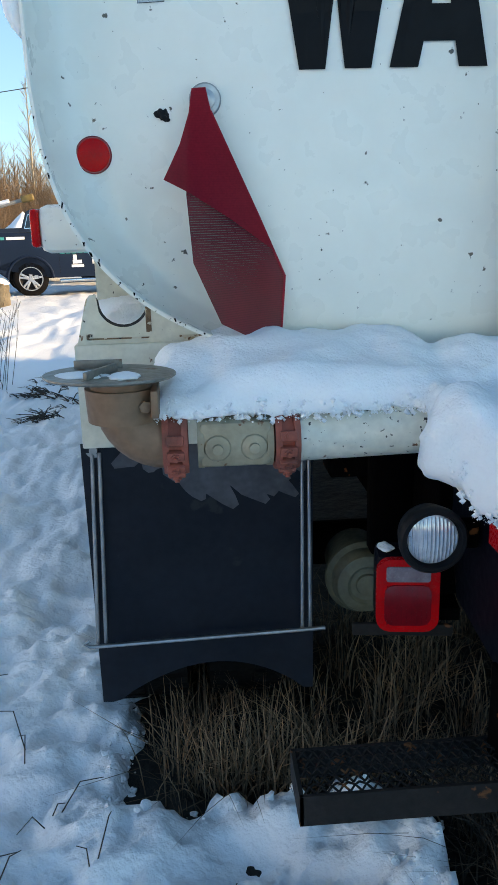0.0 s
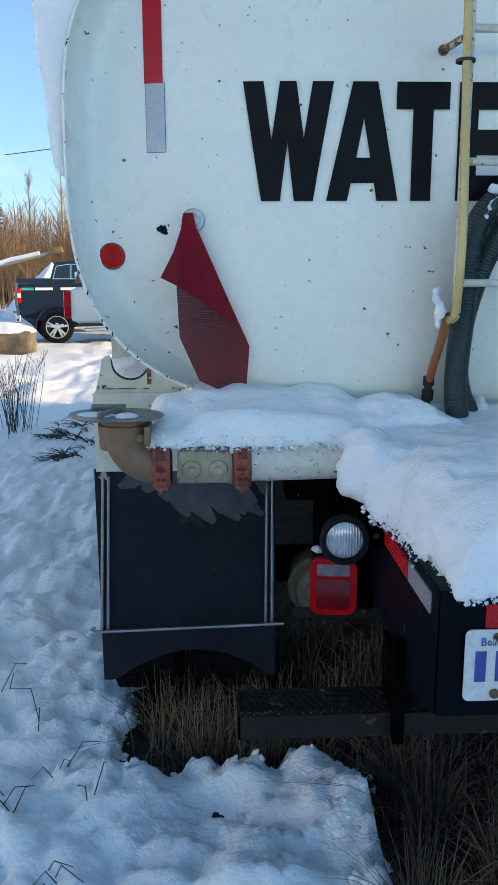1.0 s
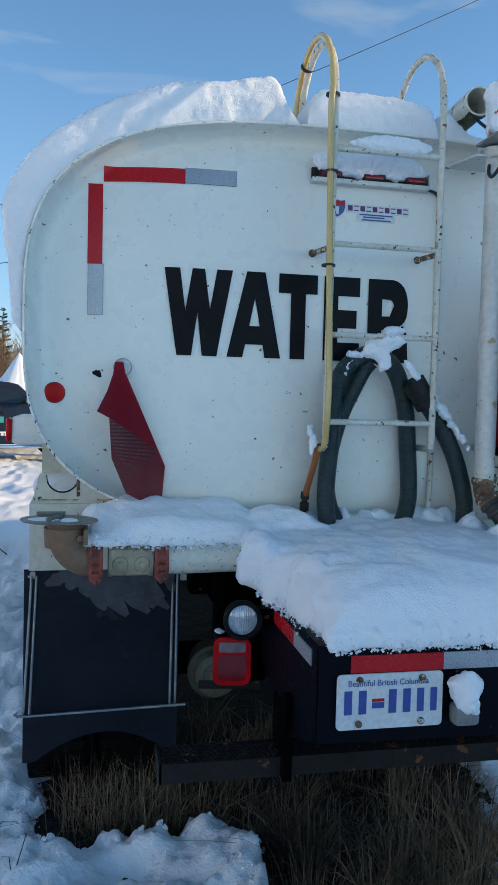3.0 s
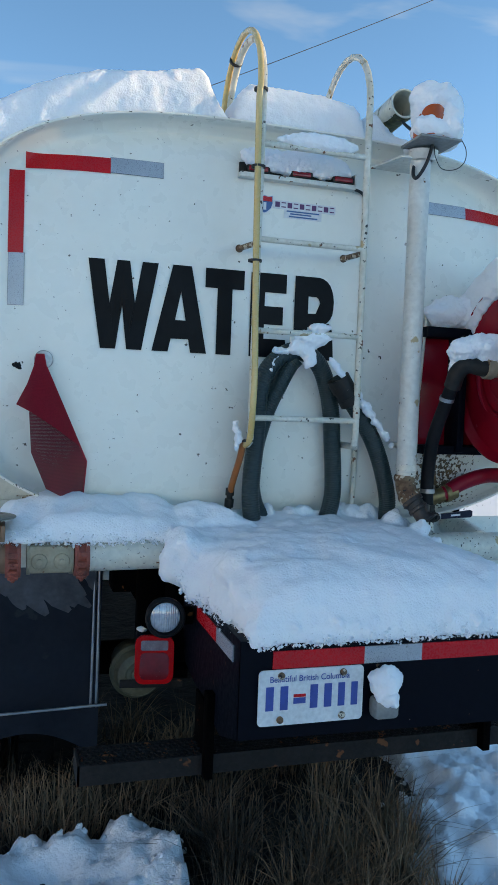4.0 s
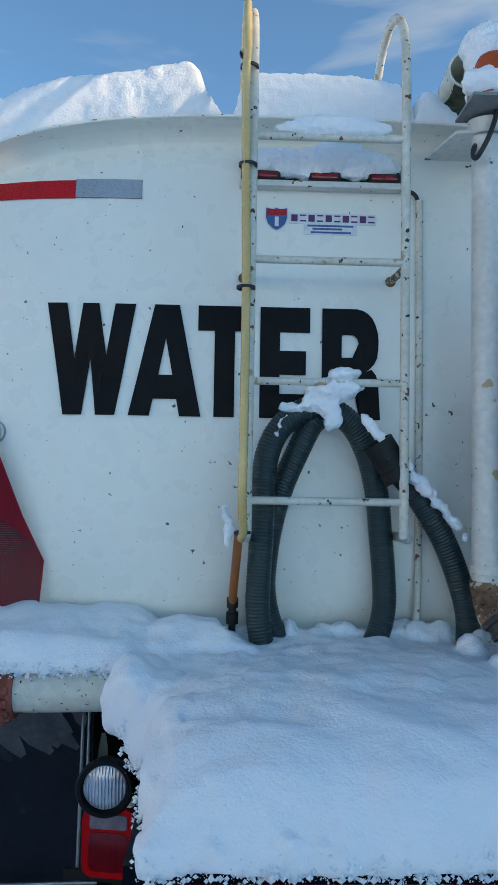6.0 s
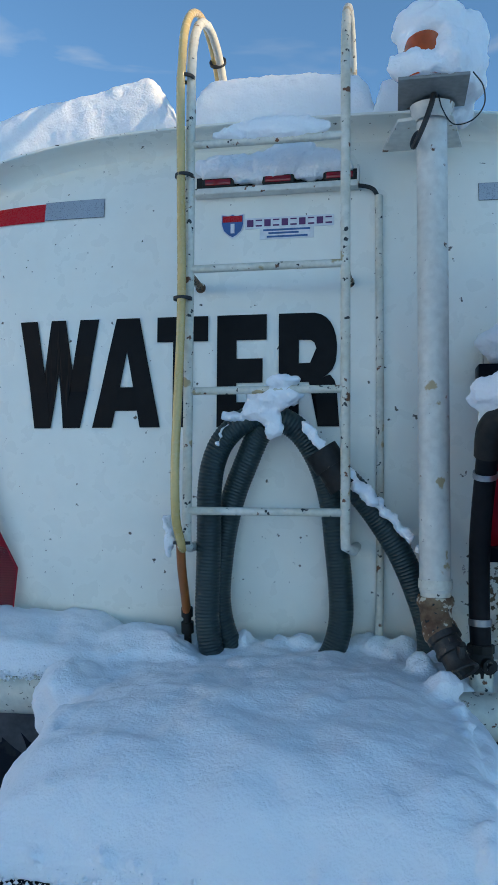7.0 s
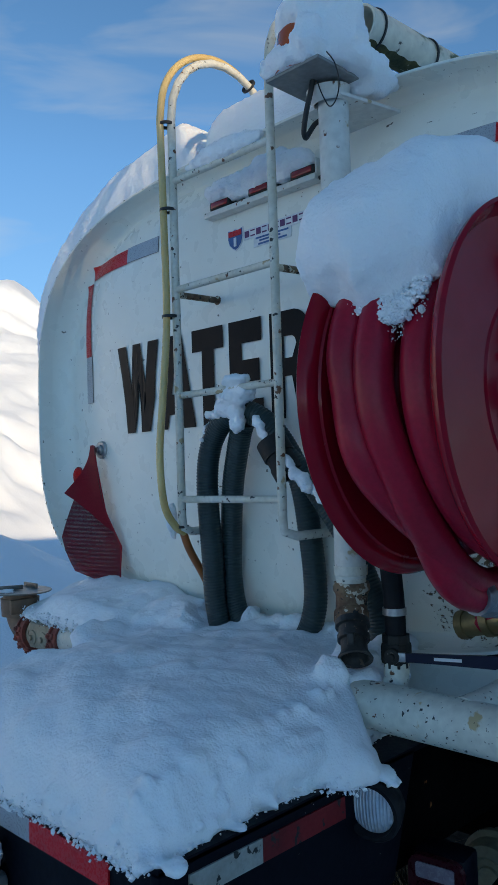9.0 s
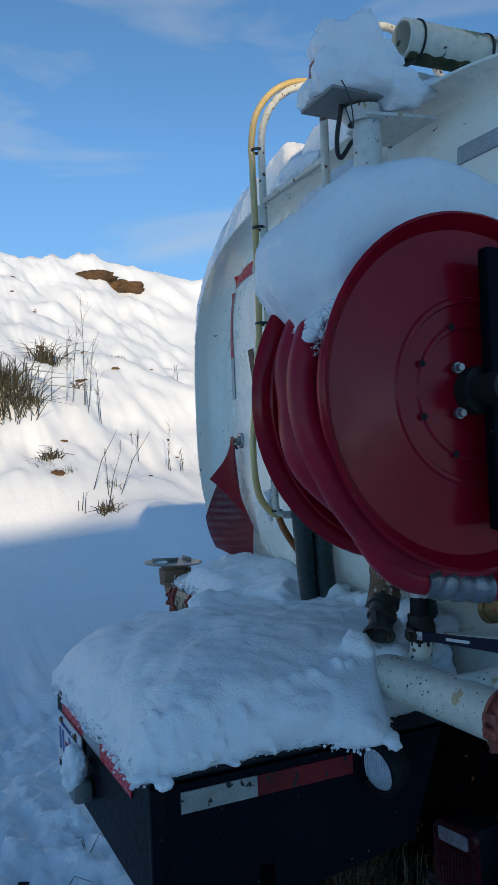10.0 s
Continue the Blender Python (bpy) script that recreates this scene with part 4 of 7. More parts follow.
# ---- side tray, marker box, mudflap, wheels ----
bm = box(bmesh.new(), (-0.27, 1.88, 1.12), (0.06, 5.2, 1.375), 0.004)
tray = part("hose_tray", bm, CREAM, truck, "cream steel hose tray along the tank side")
arc = [(-0.15 + 0.062 * math.cos(a), 1.475 + 0.062 * math.sin(a)) for a in (math.pi + k * math.pi / 12 for k in range(13))]
bm = bmesh.new()


def saddle_top(u):
    if u < -0.222:
        return 1.48 + (u + 0.236) * 1.0 if u > -0.236 else 1.376 + (u + 0.262) * 4.0
    if u < -0.212:
        return 1.49
    if u < -0.088:
        return 1.475 - math.sqrt(max(0.0, 0.062 ** 2 - (u + 0.15) ** 2))
    if u < -0.03:
        return 1.50 + (u + 0.088) * 0.86
    return 1.55 - (u + 0.03) * 0.846


cuts = [-0.2615 + 0.0045 * k for k in range(81)]
for u0, u1 in zip(cuts, cuts[1:]):
    low = [bm.verts.new(p) for p in ((u0, 1.90, 1.37), (u1, 1.90, 1.37), (u1, 1.90, saddle_top(u1)), (u0, 1.90, saddle_top(u0)))]
    bm.faces.new(low)
bmesh.ops.remove_doubles(bm, verts=bm.verts[:], dist=0.0004)
bmesh.ops.recalc_face_normals(bm, faces=bm.faces[:])
bmesh.ops.solidify(bm, geom=bm.faces[:], thickness=0.010)
part("saddle", bm, CREAM, tray, "saddle plate with a round notch", smooth=False)
part("saddle_back", box(bmesh.new(), (-0.24, 2.16, 1.37), (0.2, 2.17, 1.60)), CREAM, tray, smooth=False)
part("edge_strip", tube(bmesh.new(), [(u, 1.898, v) for u, v in [(-0.22, 1.49)] + arc], 0.006, 6), CABLE, tray)
bm = box(bmesh.new(), (-0.245, 1.895, 1.37), (0.05, 1.9, 1.385), 0.001)
part("ledge", bm, CREAM, tray)
for x0, x1, z0, z1 in ((-0.235, -0.09, 1.3855, 1.389), (-0.02, 0.045, 1.3855, 1.390), (-0.098, -0.085, 1.40, 1.46), (-0.24, -0.225, 1.386, 1.40)):
    part("rust_streak", box(bmesh.new(), (x0, 1.8875, z0), (x1, 1.8905, z1)), RUSTY, tray, "brown rust along the seam", smooth=False)
bm = box(bmesh.new(), (-0.352, 2.0, 1.585), (-0.20, 2.34, 1.70), 0.025)
marker = part("marker_box", bm, PAINT, truck, "white side marker housing")
part("marker_lens", box(bmesh.new(), (-0.368, 1.995, 1.60), (-0.348, 2.08, 1.69), 0.008), REDLENS, marker, "red marker lens")

# mudflap with its bent lower edge
bm = bmesh.new()
flap_y = lambda u, v: 2.02 + 0.03 * (0.55 - v) + 0.015 * math.sin(u * 9) * (1.1 - v)
nx = 22
cols = []
for i in range(nx + 1):
    u = -0.295 + 0.613 * i / nx
    low = 0.325 + 0.10 * max(0.0, math.sin(math.pi * (u + 0.24) / 0.52)) ** 0.8 if -0.24 < u < 0.28 else 0.318
    cols.append([bm.verts.new((u, flap_y(u, v), v)) for v in (1.10 - (1.10 - low) * k / 14 for k in range(15))])
for a, b in zip(cols, cols[1:]):
    for k in range(14):
        bm.faces.new((a[k], b[k], b[k + 1], a[k + 1]))
bmesh.ops.solidify(bm, geom=bm.faces[:], thickness=0.008)
mud = part("mudflap", bm, FLAP, truck, "black rubber mudflap with a ragged lower edge")
scuff_rnd = random.Random(31)
for k, (ox, lean, length, wide) in enumerate(((-0.10, -62, 0.13, 0.022), (-0.075, -40, 0.10, 0.026), (-0.07, 6, 0.13, 0.030), (-0.065, 24, 0.20, 0.026), (-0.05, 36, 0.27, 0.030), (-0.02, 44, 0.31, 0.028), (0.02, 50, 0.27, 0.026), (0.05, 46, 0.20, 0.030), (0.10, 42, 0.24, 0.022), (0.145, 36, 0.17, 0.020), (0.25, 22, 0.12, 0.018))):
    a = radians(lean + scuff_rnd.gauss(0, 2))
    oz = 1.10 - 0.02 * scuff_rnd.random()
    way, across = (math.sin(a), -math.cos(a) * 0.85), (math.cos(a), math.sin(a))
    bm = bmesh.new()
    rows = []
    for q in range(9):
        t = q / 8
        w = wide * (1.7 - 0.8 * t) * (1.0 if q < 7 else 0.8 if q < 8 else 0.35) * (0.8 + 0.35 * fbm(q * 0.7, k, 0, 1, 2)) + 0.002
        c = (ox + way[0] * length * t + 0.012 * t * t * math.sin(k), oz + way[1] * length * t)
        rows.append([bm.verts.new((c[0] + across[0] * e * w, flap_y(c[0], c[1]) - 0.0105 - 0.0002 * k, c[1] + across[1] * e * w)) for e in (-1, 1)])
    for p, q in zip(rows, rows[1:]):
        bm.faces.new((p[0], p[1], q[1], q[0]))
    bmesh.ops.solidify(bm, geom=bm.faces[:], thickness=0.001)
    part("scuff", bm, SCUFF, mud, "grey scuffed streak", smooth=False)
for x0, x1 in ((-0.266, -0.29), (-0.247, -0.268)):
    part("rod", tube(bmesh.new(), [(x0, 2.0, 1.075), (x1, 1.985, 0.53)], 0.0055, 8), STEEL, mud, "bent steel rod")
for x0, x1 in ((0.288, 0.282), (0.306, 0.304)):
    part("rod", tube(bmesh.new(), [(x0, 2.0, 1.08), (x1, 1.985, 0.53)], 0.0055, 8), STEEL, mud, "bent steel rod")
part("cross_rod", tube(bmesh.new(), [(-0.312, 1.98, 0.54), (-0.325, 1.975, 0.533), (-0.31, 1.972, 0.526), (0.345, 1.972, 0.542)], 0.006, 8), STEEL, mud, "steel cross rod")
part("bolt", lathe(bmesh.new(), (-0.262, 2.01, 1.082), (0, -1, 0), [(0, 0.022), (0.006, 0.022), (0.006, 0.011), (0.014, 0.011), (0.014, 0)], 16), STEEL, mud, "galvanised bolt and washer")


def tyre(x, y, z, w, r=0.5):
    """Truck tyre on an axle along x, with tread lugs, and its rim."""
    wheel = part("wheel", lathe(bmesh.new(), (x, y, z), (1, 0, 0), [(-w / 2 + 0.03, 0.28), (-w / 2, 0.36), (-w / 2 + 0.01, r - 0.05), (-w / 2 + 0.03, r - 0.01), (0, r), (w / 2 - 0.03, r - 0.01), (w / 2 - 0.01, r - 0.05), (w / 2, 0.36), (w / 2 - 0.03, 0.28)], 48), TYRE, truck, "worn black truck tyre")
    bm = bmesh.new()
    for k in range(44):
        a = 2 * math.pi * k / 44
        for side in (-1, 1):
            m = Matrix.Translation((x, y, z)) @ Matrix.Rotation(a, 4, "X")
            box(bm, (side * w * 0.27 - w * 0.17, -0.022, r - 0.012), (side * w * 0.27 + w * 0.17, 0.022, r + 0.006), 0.0, m)
    tagged(part("tread", bm, TYRE, wheel, smooth=False), kind="stuff")
    part("rim", lathe(bmesh.new(), (x, y, z), (1, 0, 0), [(-w / 2 + 0.05, 0.0), (-w / 2 + 0.05, 0.2), (-w / 2 + 0.03, 0.27), (w / 2 - 0.03, 0.27), (w / 2 - 0.05, 0.2), (w / 2 - 0.05, 0)], 28), CREAM, wheel)


for x in (-0.175, 0.135, 1.76, 2.07):
    tyre(x, 2.68, 0.5, 0.27)
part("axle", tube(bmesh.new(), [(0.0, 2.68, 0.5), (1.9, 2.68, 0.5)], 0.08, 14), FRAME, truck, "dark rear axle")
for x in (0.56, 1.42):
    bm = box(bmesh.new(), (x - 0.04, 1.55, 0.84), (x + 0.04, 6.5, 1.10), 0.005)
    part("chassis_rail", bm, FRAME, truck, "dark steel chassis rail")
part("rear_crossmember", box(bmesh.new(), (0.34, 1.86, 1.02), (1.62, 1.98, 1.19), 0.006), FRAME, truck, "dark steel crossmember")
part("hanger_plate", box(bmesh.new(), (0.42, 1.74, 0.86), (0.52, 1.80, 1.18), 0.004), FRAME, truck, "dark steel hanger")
# unseen cab, front wheels and side boxes, added to block light under the tank
bm = box(bmesh.new(), (-0.25, 6.4, 0.75), (2.15, 8.6, 2.9), 0.12)
box(bm, (-0.2, 6.3, 0.45), (2.1, 8.9, 0.9), 0.08)
part("cab", bm, PAINT, truck, "unseen white driver's cab, added to block light ahead of the tank")
for x in (-0.135, 2.04):
    tyre(x, 7.6, 0.5, 0.27)
part("shade_box_right", box(bmesh.new(), (2.0, 3.3, 0.45), (2.15, 6.2, 1.2), 0.02), FRAME, truck, "unseen dark side box, added to keep light out underneath")
part("shade_box_left", box(bmesh.new(), (-0.2, 3.4, 0.45), (0.25, 5.6, 1.1), 0.1), FRAME, truck, "unseen dark box, added to keep light out underneath")
# this slab closes off light under the tank too
part("underbody", box(bmesh.new(), (-0.15, 2.2, 1.12), (2.05, 6.2, 1.30), 0.01), FRAME, truck, "dark steel body underframe, set to block light under the tank")
for x in (0.49, 1.41):
    bm = lathe(bmesh.new(), (x, 2.11, 0.61), (0, -1, 0), [(-0.2, 0), (-0.2, 0.09), (-0.06, 0.10), (-0.05, 0.115), (-0.03, 0.115), (-0.02, 0.10), (0.0, 0.098), (0.02, 0.088), (0.03, 0.06), (0.022, 0.05), (0.022, 0.035), (0.03, 0.032), (0.03, 0)], 36)
    part("brake_chamber", bm, OLIVE, truck, "olive round brake chamber")

# ---- rear underride box, plate, step, lamps ----
BX0, BX1, BY = 0.55, 1.50, 0.836
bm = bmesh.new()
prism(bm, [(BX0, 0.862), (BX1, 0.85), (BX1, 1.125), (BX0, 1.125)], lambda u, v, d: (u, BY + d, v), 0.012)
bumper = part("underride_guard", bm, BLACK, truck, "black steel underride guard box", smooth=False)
for x, s in ((BX0, 1), (BX1 - 0.012, 1)):
    part("side_plate", prism(bmesh.new(), [(BY + 0.002, 0.862), (1.02, 0.80), (1.5, 0.86), (1.6, 1.125), (BY + 0.002, 1.125)], lambda u, v, d, x=x: (x + d, u, v), 0.012), BLACK, bumper, smooth=False)
part("deck", box(bmesh.new(), (BX0, BY, 1.118), (BX1, 1.66, 1.130)), BLACK, bumper, smooth=False)
part("corner_post", box(bmesh.new(), (BX1 - 0.02, BY - 0.004, 0.85), (BX1 + 0.006, BY + 0.03, 1.12), 0.004), BLACK, bumper)


def bumper_tape(x0, x1, material, label):
    part("bumper_tape", box(bmesh.new(), (x0, BY - 0.004, 1.052), (x1, BY + 0.002, 1.10)), material, bumper, label, smooth=False)


bumper_tape(0.640, 0.908, REDTAPE, "red reflective tape")
bumper_tape(0.908, 1.087, GREYTAPE, "silver reflective tape")
bumper_tape(1.087, 1.36, REDTAPE, "red reflective tape")
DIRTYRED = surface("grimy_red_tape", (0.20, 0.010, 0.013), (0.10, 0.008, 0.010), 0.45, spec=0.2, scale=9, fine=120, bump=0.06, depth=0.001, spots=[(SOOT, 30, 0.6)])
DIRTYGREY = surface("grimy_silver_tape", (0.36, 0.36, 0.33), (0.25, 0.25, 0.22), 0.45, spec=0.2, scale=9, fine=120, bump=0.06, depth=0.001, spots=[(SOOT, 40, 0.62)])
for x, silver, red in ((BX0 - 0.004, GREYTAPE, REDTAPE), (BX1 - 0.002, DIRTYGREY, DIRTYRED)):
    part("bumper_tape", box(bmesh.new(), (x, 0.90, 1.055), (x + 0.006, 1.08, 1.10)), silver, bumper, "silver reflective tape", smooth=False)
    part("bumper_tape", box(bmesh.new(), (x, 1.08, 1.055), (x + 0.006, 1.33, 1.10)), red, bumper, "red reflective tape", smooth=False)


def rounded(x0, x1, z0, z1, r):
    out = []
    for cx, cz, a0 in ((x1 - r, z1 - r, 0), (x0 + r, z1 - r, 90), (x0 + r, z0 + r, 180), (x1 - r, z0 + r, 270)):
        out += [(cx + r * math.cos(radians(a0 + k * 22.5)), cz + r * math.sin(radians(a0 + k * 22.5))) for k in range(5)]
    return out


plate = part("licence_plate", prism(bmesh.new(), rounded(0.600, 0.905, 0.899, 1.051, 0.012), lambda u, v, d: (u, BY - 0.010 + d, v), 0.004), PLATEWHITE, truck, "white licence plate with blue marks", smooth=False)


def words(text, x, z, size, y, material, parent, stretch=1.0):
    """Flat lettering that faces -y, starting at x, z."""
    curve = bpy.data.curves.new("text", "FONT")
    curve.body, curve.size, curve.extrude = text, size, 0.0005
    holder = new("text", curve)
    mesh = bpy.data.meshes.new_from_object(holder.evaluated_get(bpy.context.evaluated_depsgraph_get()))
    bpy.data.objects.remove(holder)
    bm = bmesh.new()
    bm.from_mesh(mesh)
    bmesh.ops.transform(bm, matrix=Matrix.Translation((x, y, z)) @ Matrix.Diagonal((stretch, 1, 1, 1)) @ Matrix.Rotation(radians(90), 4, "X"), verts=bm.verts)
    return part("lettering", bm, material, parent, smooth=False)


words("Beautiful British Columbia", 0.630, 1.018, 0.024, BY - 0.0112, PLATEBLUE, plate, 0.92)
for x, w in ((0.615, 0.036), (0.656, 0.036), (0.742, 0.036), (0.783, 0.036), (0.824, 0.034), (0.863, 0.033)):
    part("mark", box(bmesh.new(), (x + 0.006, BY - 0.0115, 0.941), (x + w - 0.008, BY - 0.009, 1.006)), PLATEBLUE, plate, smooth=False)
part("emblem", box(bmesh.new(), (0.700, BY - 0.0115, 0.956), (0.735, BY - 0.009, 0.972)), PLATEBLUE, plate, smooth=False)
part("emblem", box(bmesh.new(), (0.700, BY - 0.0115, 0.974), (0.735, BY - 0.009, 0.982)), REDTAPE, plate, smooth=False)
for x, z in ((0.663, 1.035), (0.843, 1.035), (0.663, 0.915), (0.843, 0.915)):
    part("plate_bolt", lathe(bmesh.new(), (x, BY - 0.010, z), (0, -1, 0), [(0, 0.010), (0.005, 0.010), (0.008, 0.007), (0.008, 0)], 10), RUSTY, plate, "rusty bolt")
# plate lamp to the side of the plate
lampbox = part("plate_lamp", box(bmesh.new(), (0.925, BY - 0.055, 0.905), (1.0, BY, 0.965), 0.015), GREYMETAL, truck, "grey plate lamp half buried in snow")

# step
STEP0, STEP1 = 0.158, 1.86
bm = box(bmesh.new(), (STEP0, 1.118, 0.64), (STEP1, 1.126, 0.70), 0.001)
box(bm, (STEP0, 1.118, 0.64), (STEP0 + 0.008, 1.245, 0.70), 0.001)
box(bm, (STEP0, 1.24, 0.64), (STEP1, 1.248, 0.70), 0.001)
step = part("rear_step", bm, STEPM, truck, "dark weathered steel step with expanded mesh", smooth=False)
bm = bmesh.new()
for k in range(84):
    x = STEP0 + 0.01 + k * 0.02
    for y in (1.128, 1.151, 1.174, 1.197, 1.220):
        s = 0.01 if (round((y - 1.128) / 0.023) % 2) else 0.0
        tube(bm, [(x + s, y, 0.697), (x + s + 0.01, y + 0.0115, 0.701), (x + s, y + 0.023, 0.697)], 0.0022, 4, False)
        tube(bm, [(x + s + 0.02, y, 0.697), (x + s + 0.01, y + 0.0115, 0.701), (x + s + 0.02, y + 0.023, 0.697)], 0.0022, 4, False)
tagged(part("step_mesh", bm, STEPM, step, "expanded steel mesh", smooth=False), kind="stuff")
for x in (0.53, 1.48):
    part("step_hanger", box(bmesh.new(), (x - 0.004, 1.08, 0.64), (x + 0.022, 1.118, 0.90), 0.002), FRAME, step)
    part("step_hanger", box(bmesh.new(), (x, 1.12, 0.66), (x + 0.008, 1.24, 0.86), 0.001), FRAME, step)


DULLLENS = surface("dull_clear_lens", (0.26, 0.22, 0.25), (0.20, 0.15, 0.18), 0.25, scale=40, fine=120, bump=0.1)


def tail_lamp(x, y, z, turn, rim=REDLENS, glass=DARKLENS):
    """Square tail lamp with a clear upper window, on its bracket; the round lamp goes above it."""
    m = Matrix.Translation((x, y, z)) @ Matrix.Rotation(radians(turn), 4, "Z")

    def put(bm):
        bmesh.ops.transform(bm, matrix=m, verts=bm.verts)
        return bm
    body = part("tail_lamp", put(box(bmesh.new(), (-0.064, 0.0, -0.085), (0.064, 0.09, 0.085), 0.014)), BLACK, truck, "square red tail lamp in a black housing")
    part("lens_rim", put(prism(bmesh.new(), rounded(-0.066, 0.066, -0.083, 0.083, 0.030), lambda u, v, d: (u, -0.016 + d, v), 0.018)), rim, body, "bright red lens rim")
    part("lens", put(prism(bmesh.new(), rounded(-0.049, 0.049, -0.067, 0.026, 0.020), lambda u, v, d: (u, -0.019 + d, v), 0.004)), glass, body, "dark red ribbed lens")
    part("reverse_lens", put(prism(bmesh.new(), rounded(-0.046, 0.046, 0.034, 0.068, 0.006), lambda u, v, d: (u, -0.019 + d, v), 0.004)), DULLLENS, body, "dull clear reverse window")
    for k in range(9):
        part("rib", put(box(bmesh.new(), (-0.044 + k * 0.0105, -0.021, -0.064), (-0.042 + k * 0.0105, -0.018, 0.024))), glass, body, smooth=False)
    part("bracket", put(box(bmesh.new(), (-0.115, 0.0, -0.102), (0.10, 0.012, -0.074), 0.003)), STEPM, body, "rusty slotted bracket")
    part("bracket_arm", put(box(bmesh.new(), (0.05, 0.03, -0.08), (0.12, 0.30, -0.05), 0.003)), FRAME, body)


def work_lamp(x, y, z, turn, tilt=0):
    """Round work lamp: rubber housing and a fluted clear lens."""
    way = Vector((math.sin(radians(turn)), -math.cos(radians(turn)), -math.sin(radians(tilt)))).normalized()
    lamp = part("work_lamp", lathe(bmesh.new(), (x, y, z), way, [(-0.065, 0.0), (-0.065, 0.03), (-0.04, 0.056), (0.0, 0.065), (0.014, 0.066), (0.020, 0.062), (0.020, 0.054), (0.008, 0.051), (0.004, 0.046)], 36), RUBBER, truck, "round black rubber work lamp")
    part("lens", lathe(bmesh.new(), Vector((x, y, z)) + way * 0.004, way, [(0, 0.05), (0.003, 0.049), (0.010, 0.03), (0.012, 0)], 36), CLEARLENS, lamp, "clear fluted lens")
    side = way.cross(Vector((0, 0, 1))).normalized()
    up = side.cross(way)
    bm = bmesh.new()
    for k in range(-6, 7):
        u = k * 0.0075
        reach = math.sqrt(max(0.0, 0.046 ** 2 - u * u))
        pts = []
        for j in range(-4, 5):
            v = reach * j / 4
            rise = 0.004 + 0.011 * (1 - (math.hypot(u, v) / 0.056) ** 2)
            pts.append(Vector((x, y, z)) + way * rise + side * u + up * v)
        tube(bm, pts, 0.0032, 6)
    tagged(part("fluting", bm, CLEARLENS, lamp), kind="stuff")
    part("bracket", box(bmesh.new(), (x + (0.03 if x < 1 else -0.08), y + 0.02, z - 0.035), (x + (0.10 if x < 1 else -0.03), y + 0.05, z + 0.02), 0.004), FRAME, lamp)


tail_lamp(0.442, 1.50, 0.875, -8)
tail_lamp(1.56, 1.585, 0.82, 8, SHADELENS, SHADELENS)
work_lamp(0.447, 1.36, 1.058, 0)
work_lamp(1.535, 1.385, 1.066, 12, 6)

# ---- post with beacon, hose connection ----
post = part("beacon_post", tube(bmesh.new(), [(1.385, 1.53, 1.525), (1.383, 1.53, 2.70)], 0.0375, 24), POST, truck, "white steel post with rust patches")
bm = lathe(bmesh.new(), (1.383, 1.515, 2.680), (0, -0.1, 1), [(0, 0.038), (0.012, 0.05), (0.034, 0.054), (0.037, 0.03)], 24)
part("cap", bm, POST, post)
part("beacon_plate", box(bmesh.new(), (1.30, 1.378, 2.718), (1.462, 1.532, 2.726), 0.001), GREYMETAL, post, "grey beacon mounting plate", smooth=False)
part("beacon", lathe(bmesh.new(), (1.362, 1.43, 2.727), (0, 0, 1), [(0, 0.06), (0.03, 0.06), (0.03, 0.056), (0.10, 0.05), (0.125, 0.03), (0.13, 0)], 24), AMBER, post, "orange beacon mostly buried in snow")
part("cable", tube(bmesh.new(), spline([(1.385, 1.452, 2.722), (1.378, 1.45, 2.69), (1.362, 1.45, 2.645), (1.345, 1.46, 2.61), (1.337, 1.475, 2.60), (1.335, 1.49, 2.615), (1.342, 1.505, 2.64), (1.352, 1.52, 2.655)]), 0.0065, 8), CABLE, post, "black looped cable")
part("wire", tube(bmesh.new(), spline([(1.47, 1.40, 2.735), (1.492, 1.40, 2.70), (1.495, 1.41, 2.66), (1.47, 1.43, 2.635), (1.43, 1.455, 2.64), (1.405, 1.46, 2.68), (1.395, 1.455, 2.715)]), 0.0016, 6), CABLE, post)
part("gusset", prism(bmesh.new(), [(1.30, 1.52), (1.43, 1.50), (1.47, RIM_Y + 0.02), (1.26, RIM_Y + 0.02)], lambda u, v, d: (u, v, 2.684 + d), 0.008), POST, post, "bracket plate to the tank", smooth=False)
part("stand_off", tube(bmesh.new(), [(1.385, 1.53, 1.62), (1.42, FACE_Y, 1.62)], 0.012, 8), RUNG, post)
bm = lathe(bmesh.new(), (1.386, 1.53, 1.555), (0, 0, -1), [(0, 0.0375), (0, 0.041), (0.022, 0.041), (0.024, 0.036), (0.04, 0.036), (0.05, 0.035)], 24)
part("collar", bm, RUNG, post)
ring = [(1.386, 1.53, 1.515), (1.386, 1.53, 1.48), (1.390, 1.522, 1.45), (1.402, 1.505, 1.42)]
part("rusty_elbow", tube(bmesh.new(), spline(ring, 4), [0.042, 0.045, 0.045, 0.040, 0.038, 0.038, 0.038, 0.038, 0.038, 0.042, 0.042, 0.042, 0.038], 20), RUSTY, post, "rusty elbow")
bm = lathe(bmesh.new(), (1.398, 1.512, 1.432), (0.42, -0.48, -0.77), [(0, 0.038), (0.010, 0.041), (0.024, 0.041), (0.026, 0.034), (0.044, 0.034), (0.046, 0.038), (0.058, 0.038), (0.060, 0.031), (0.085, 0.031), (0.096, 0.037), (0.104, 0.042), (0.108, 0.041), (0.104, 0.033), (0.07, 0.027), (0.07, 0)], 28)
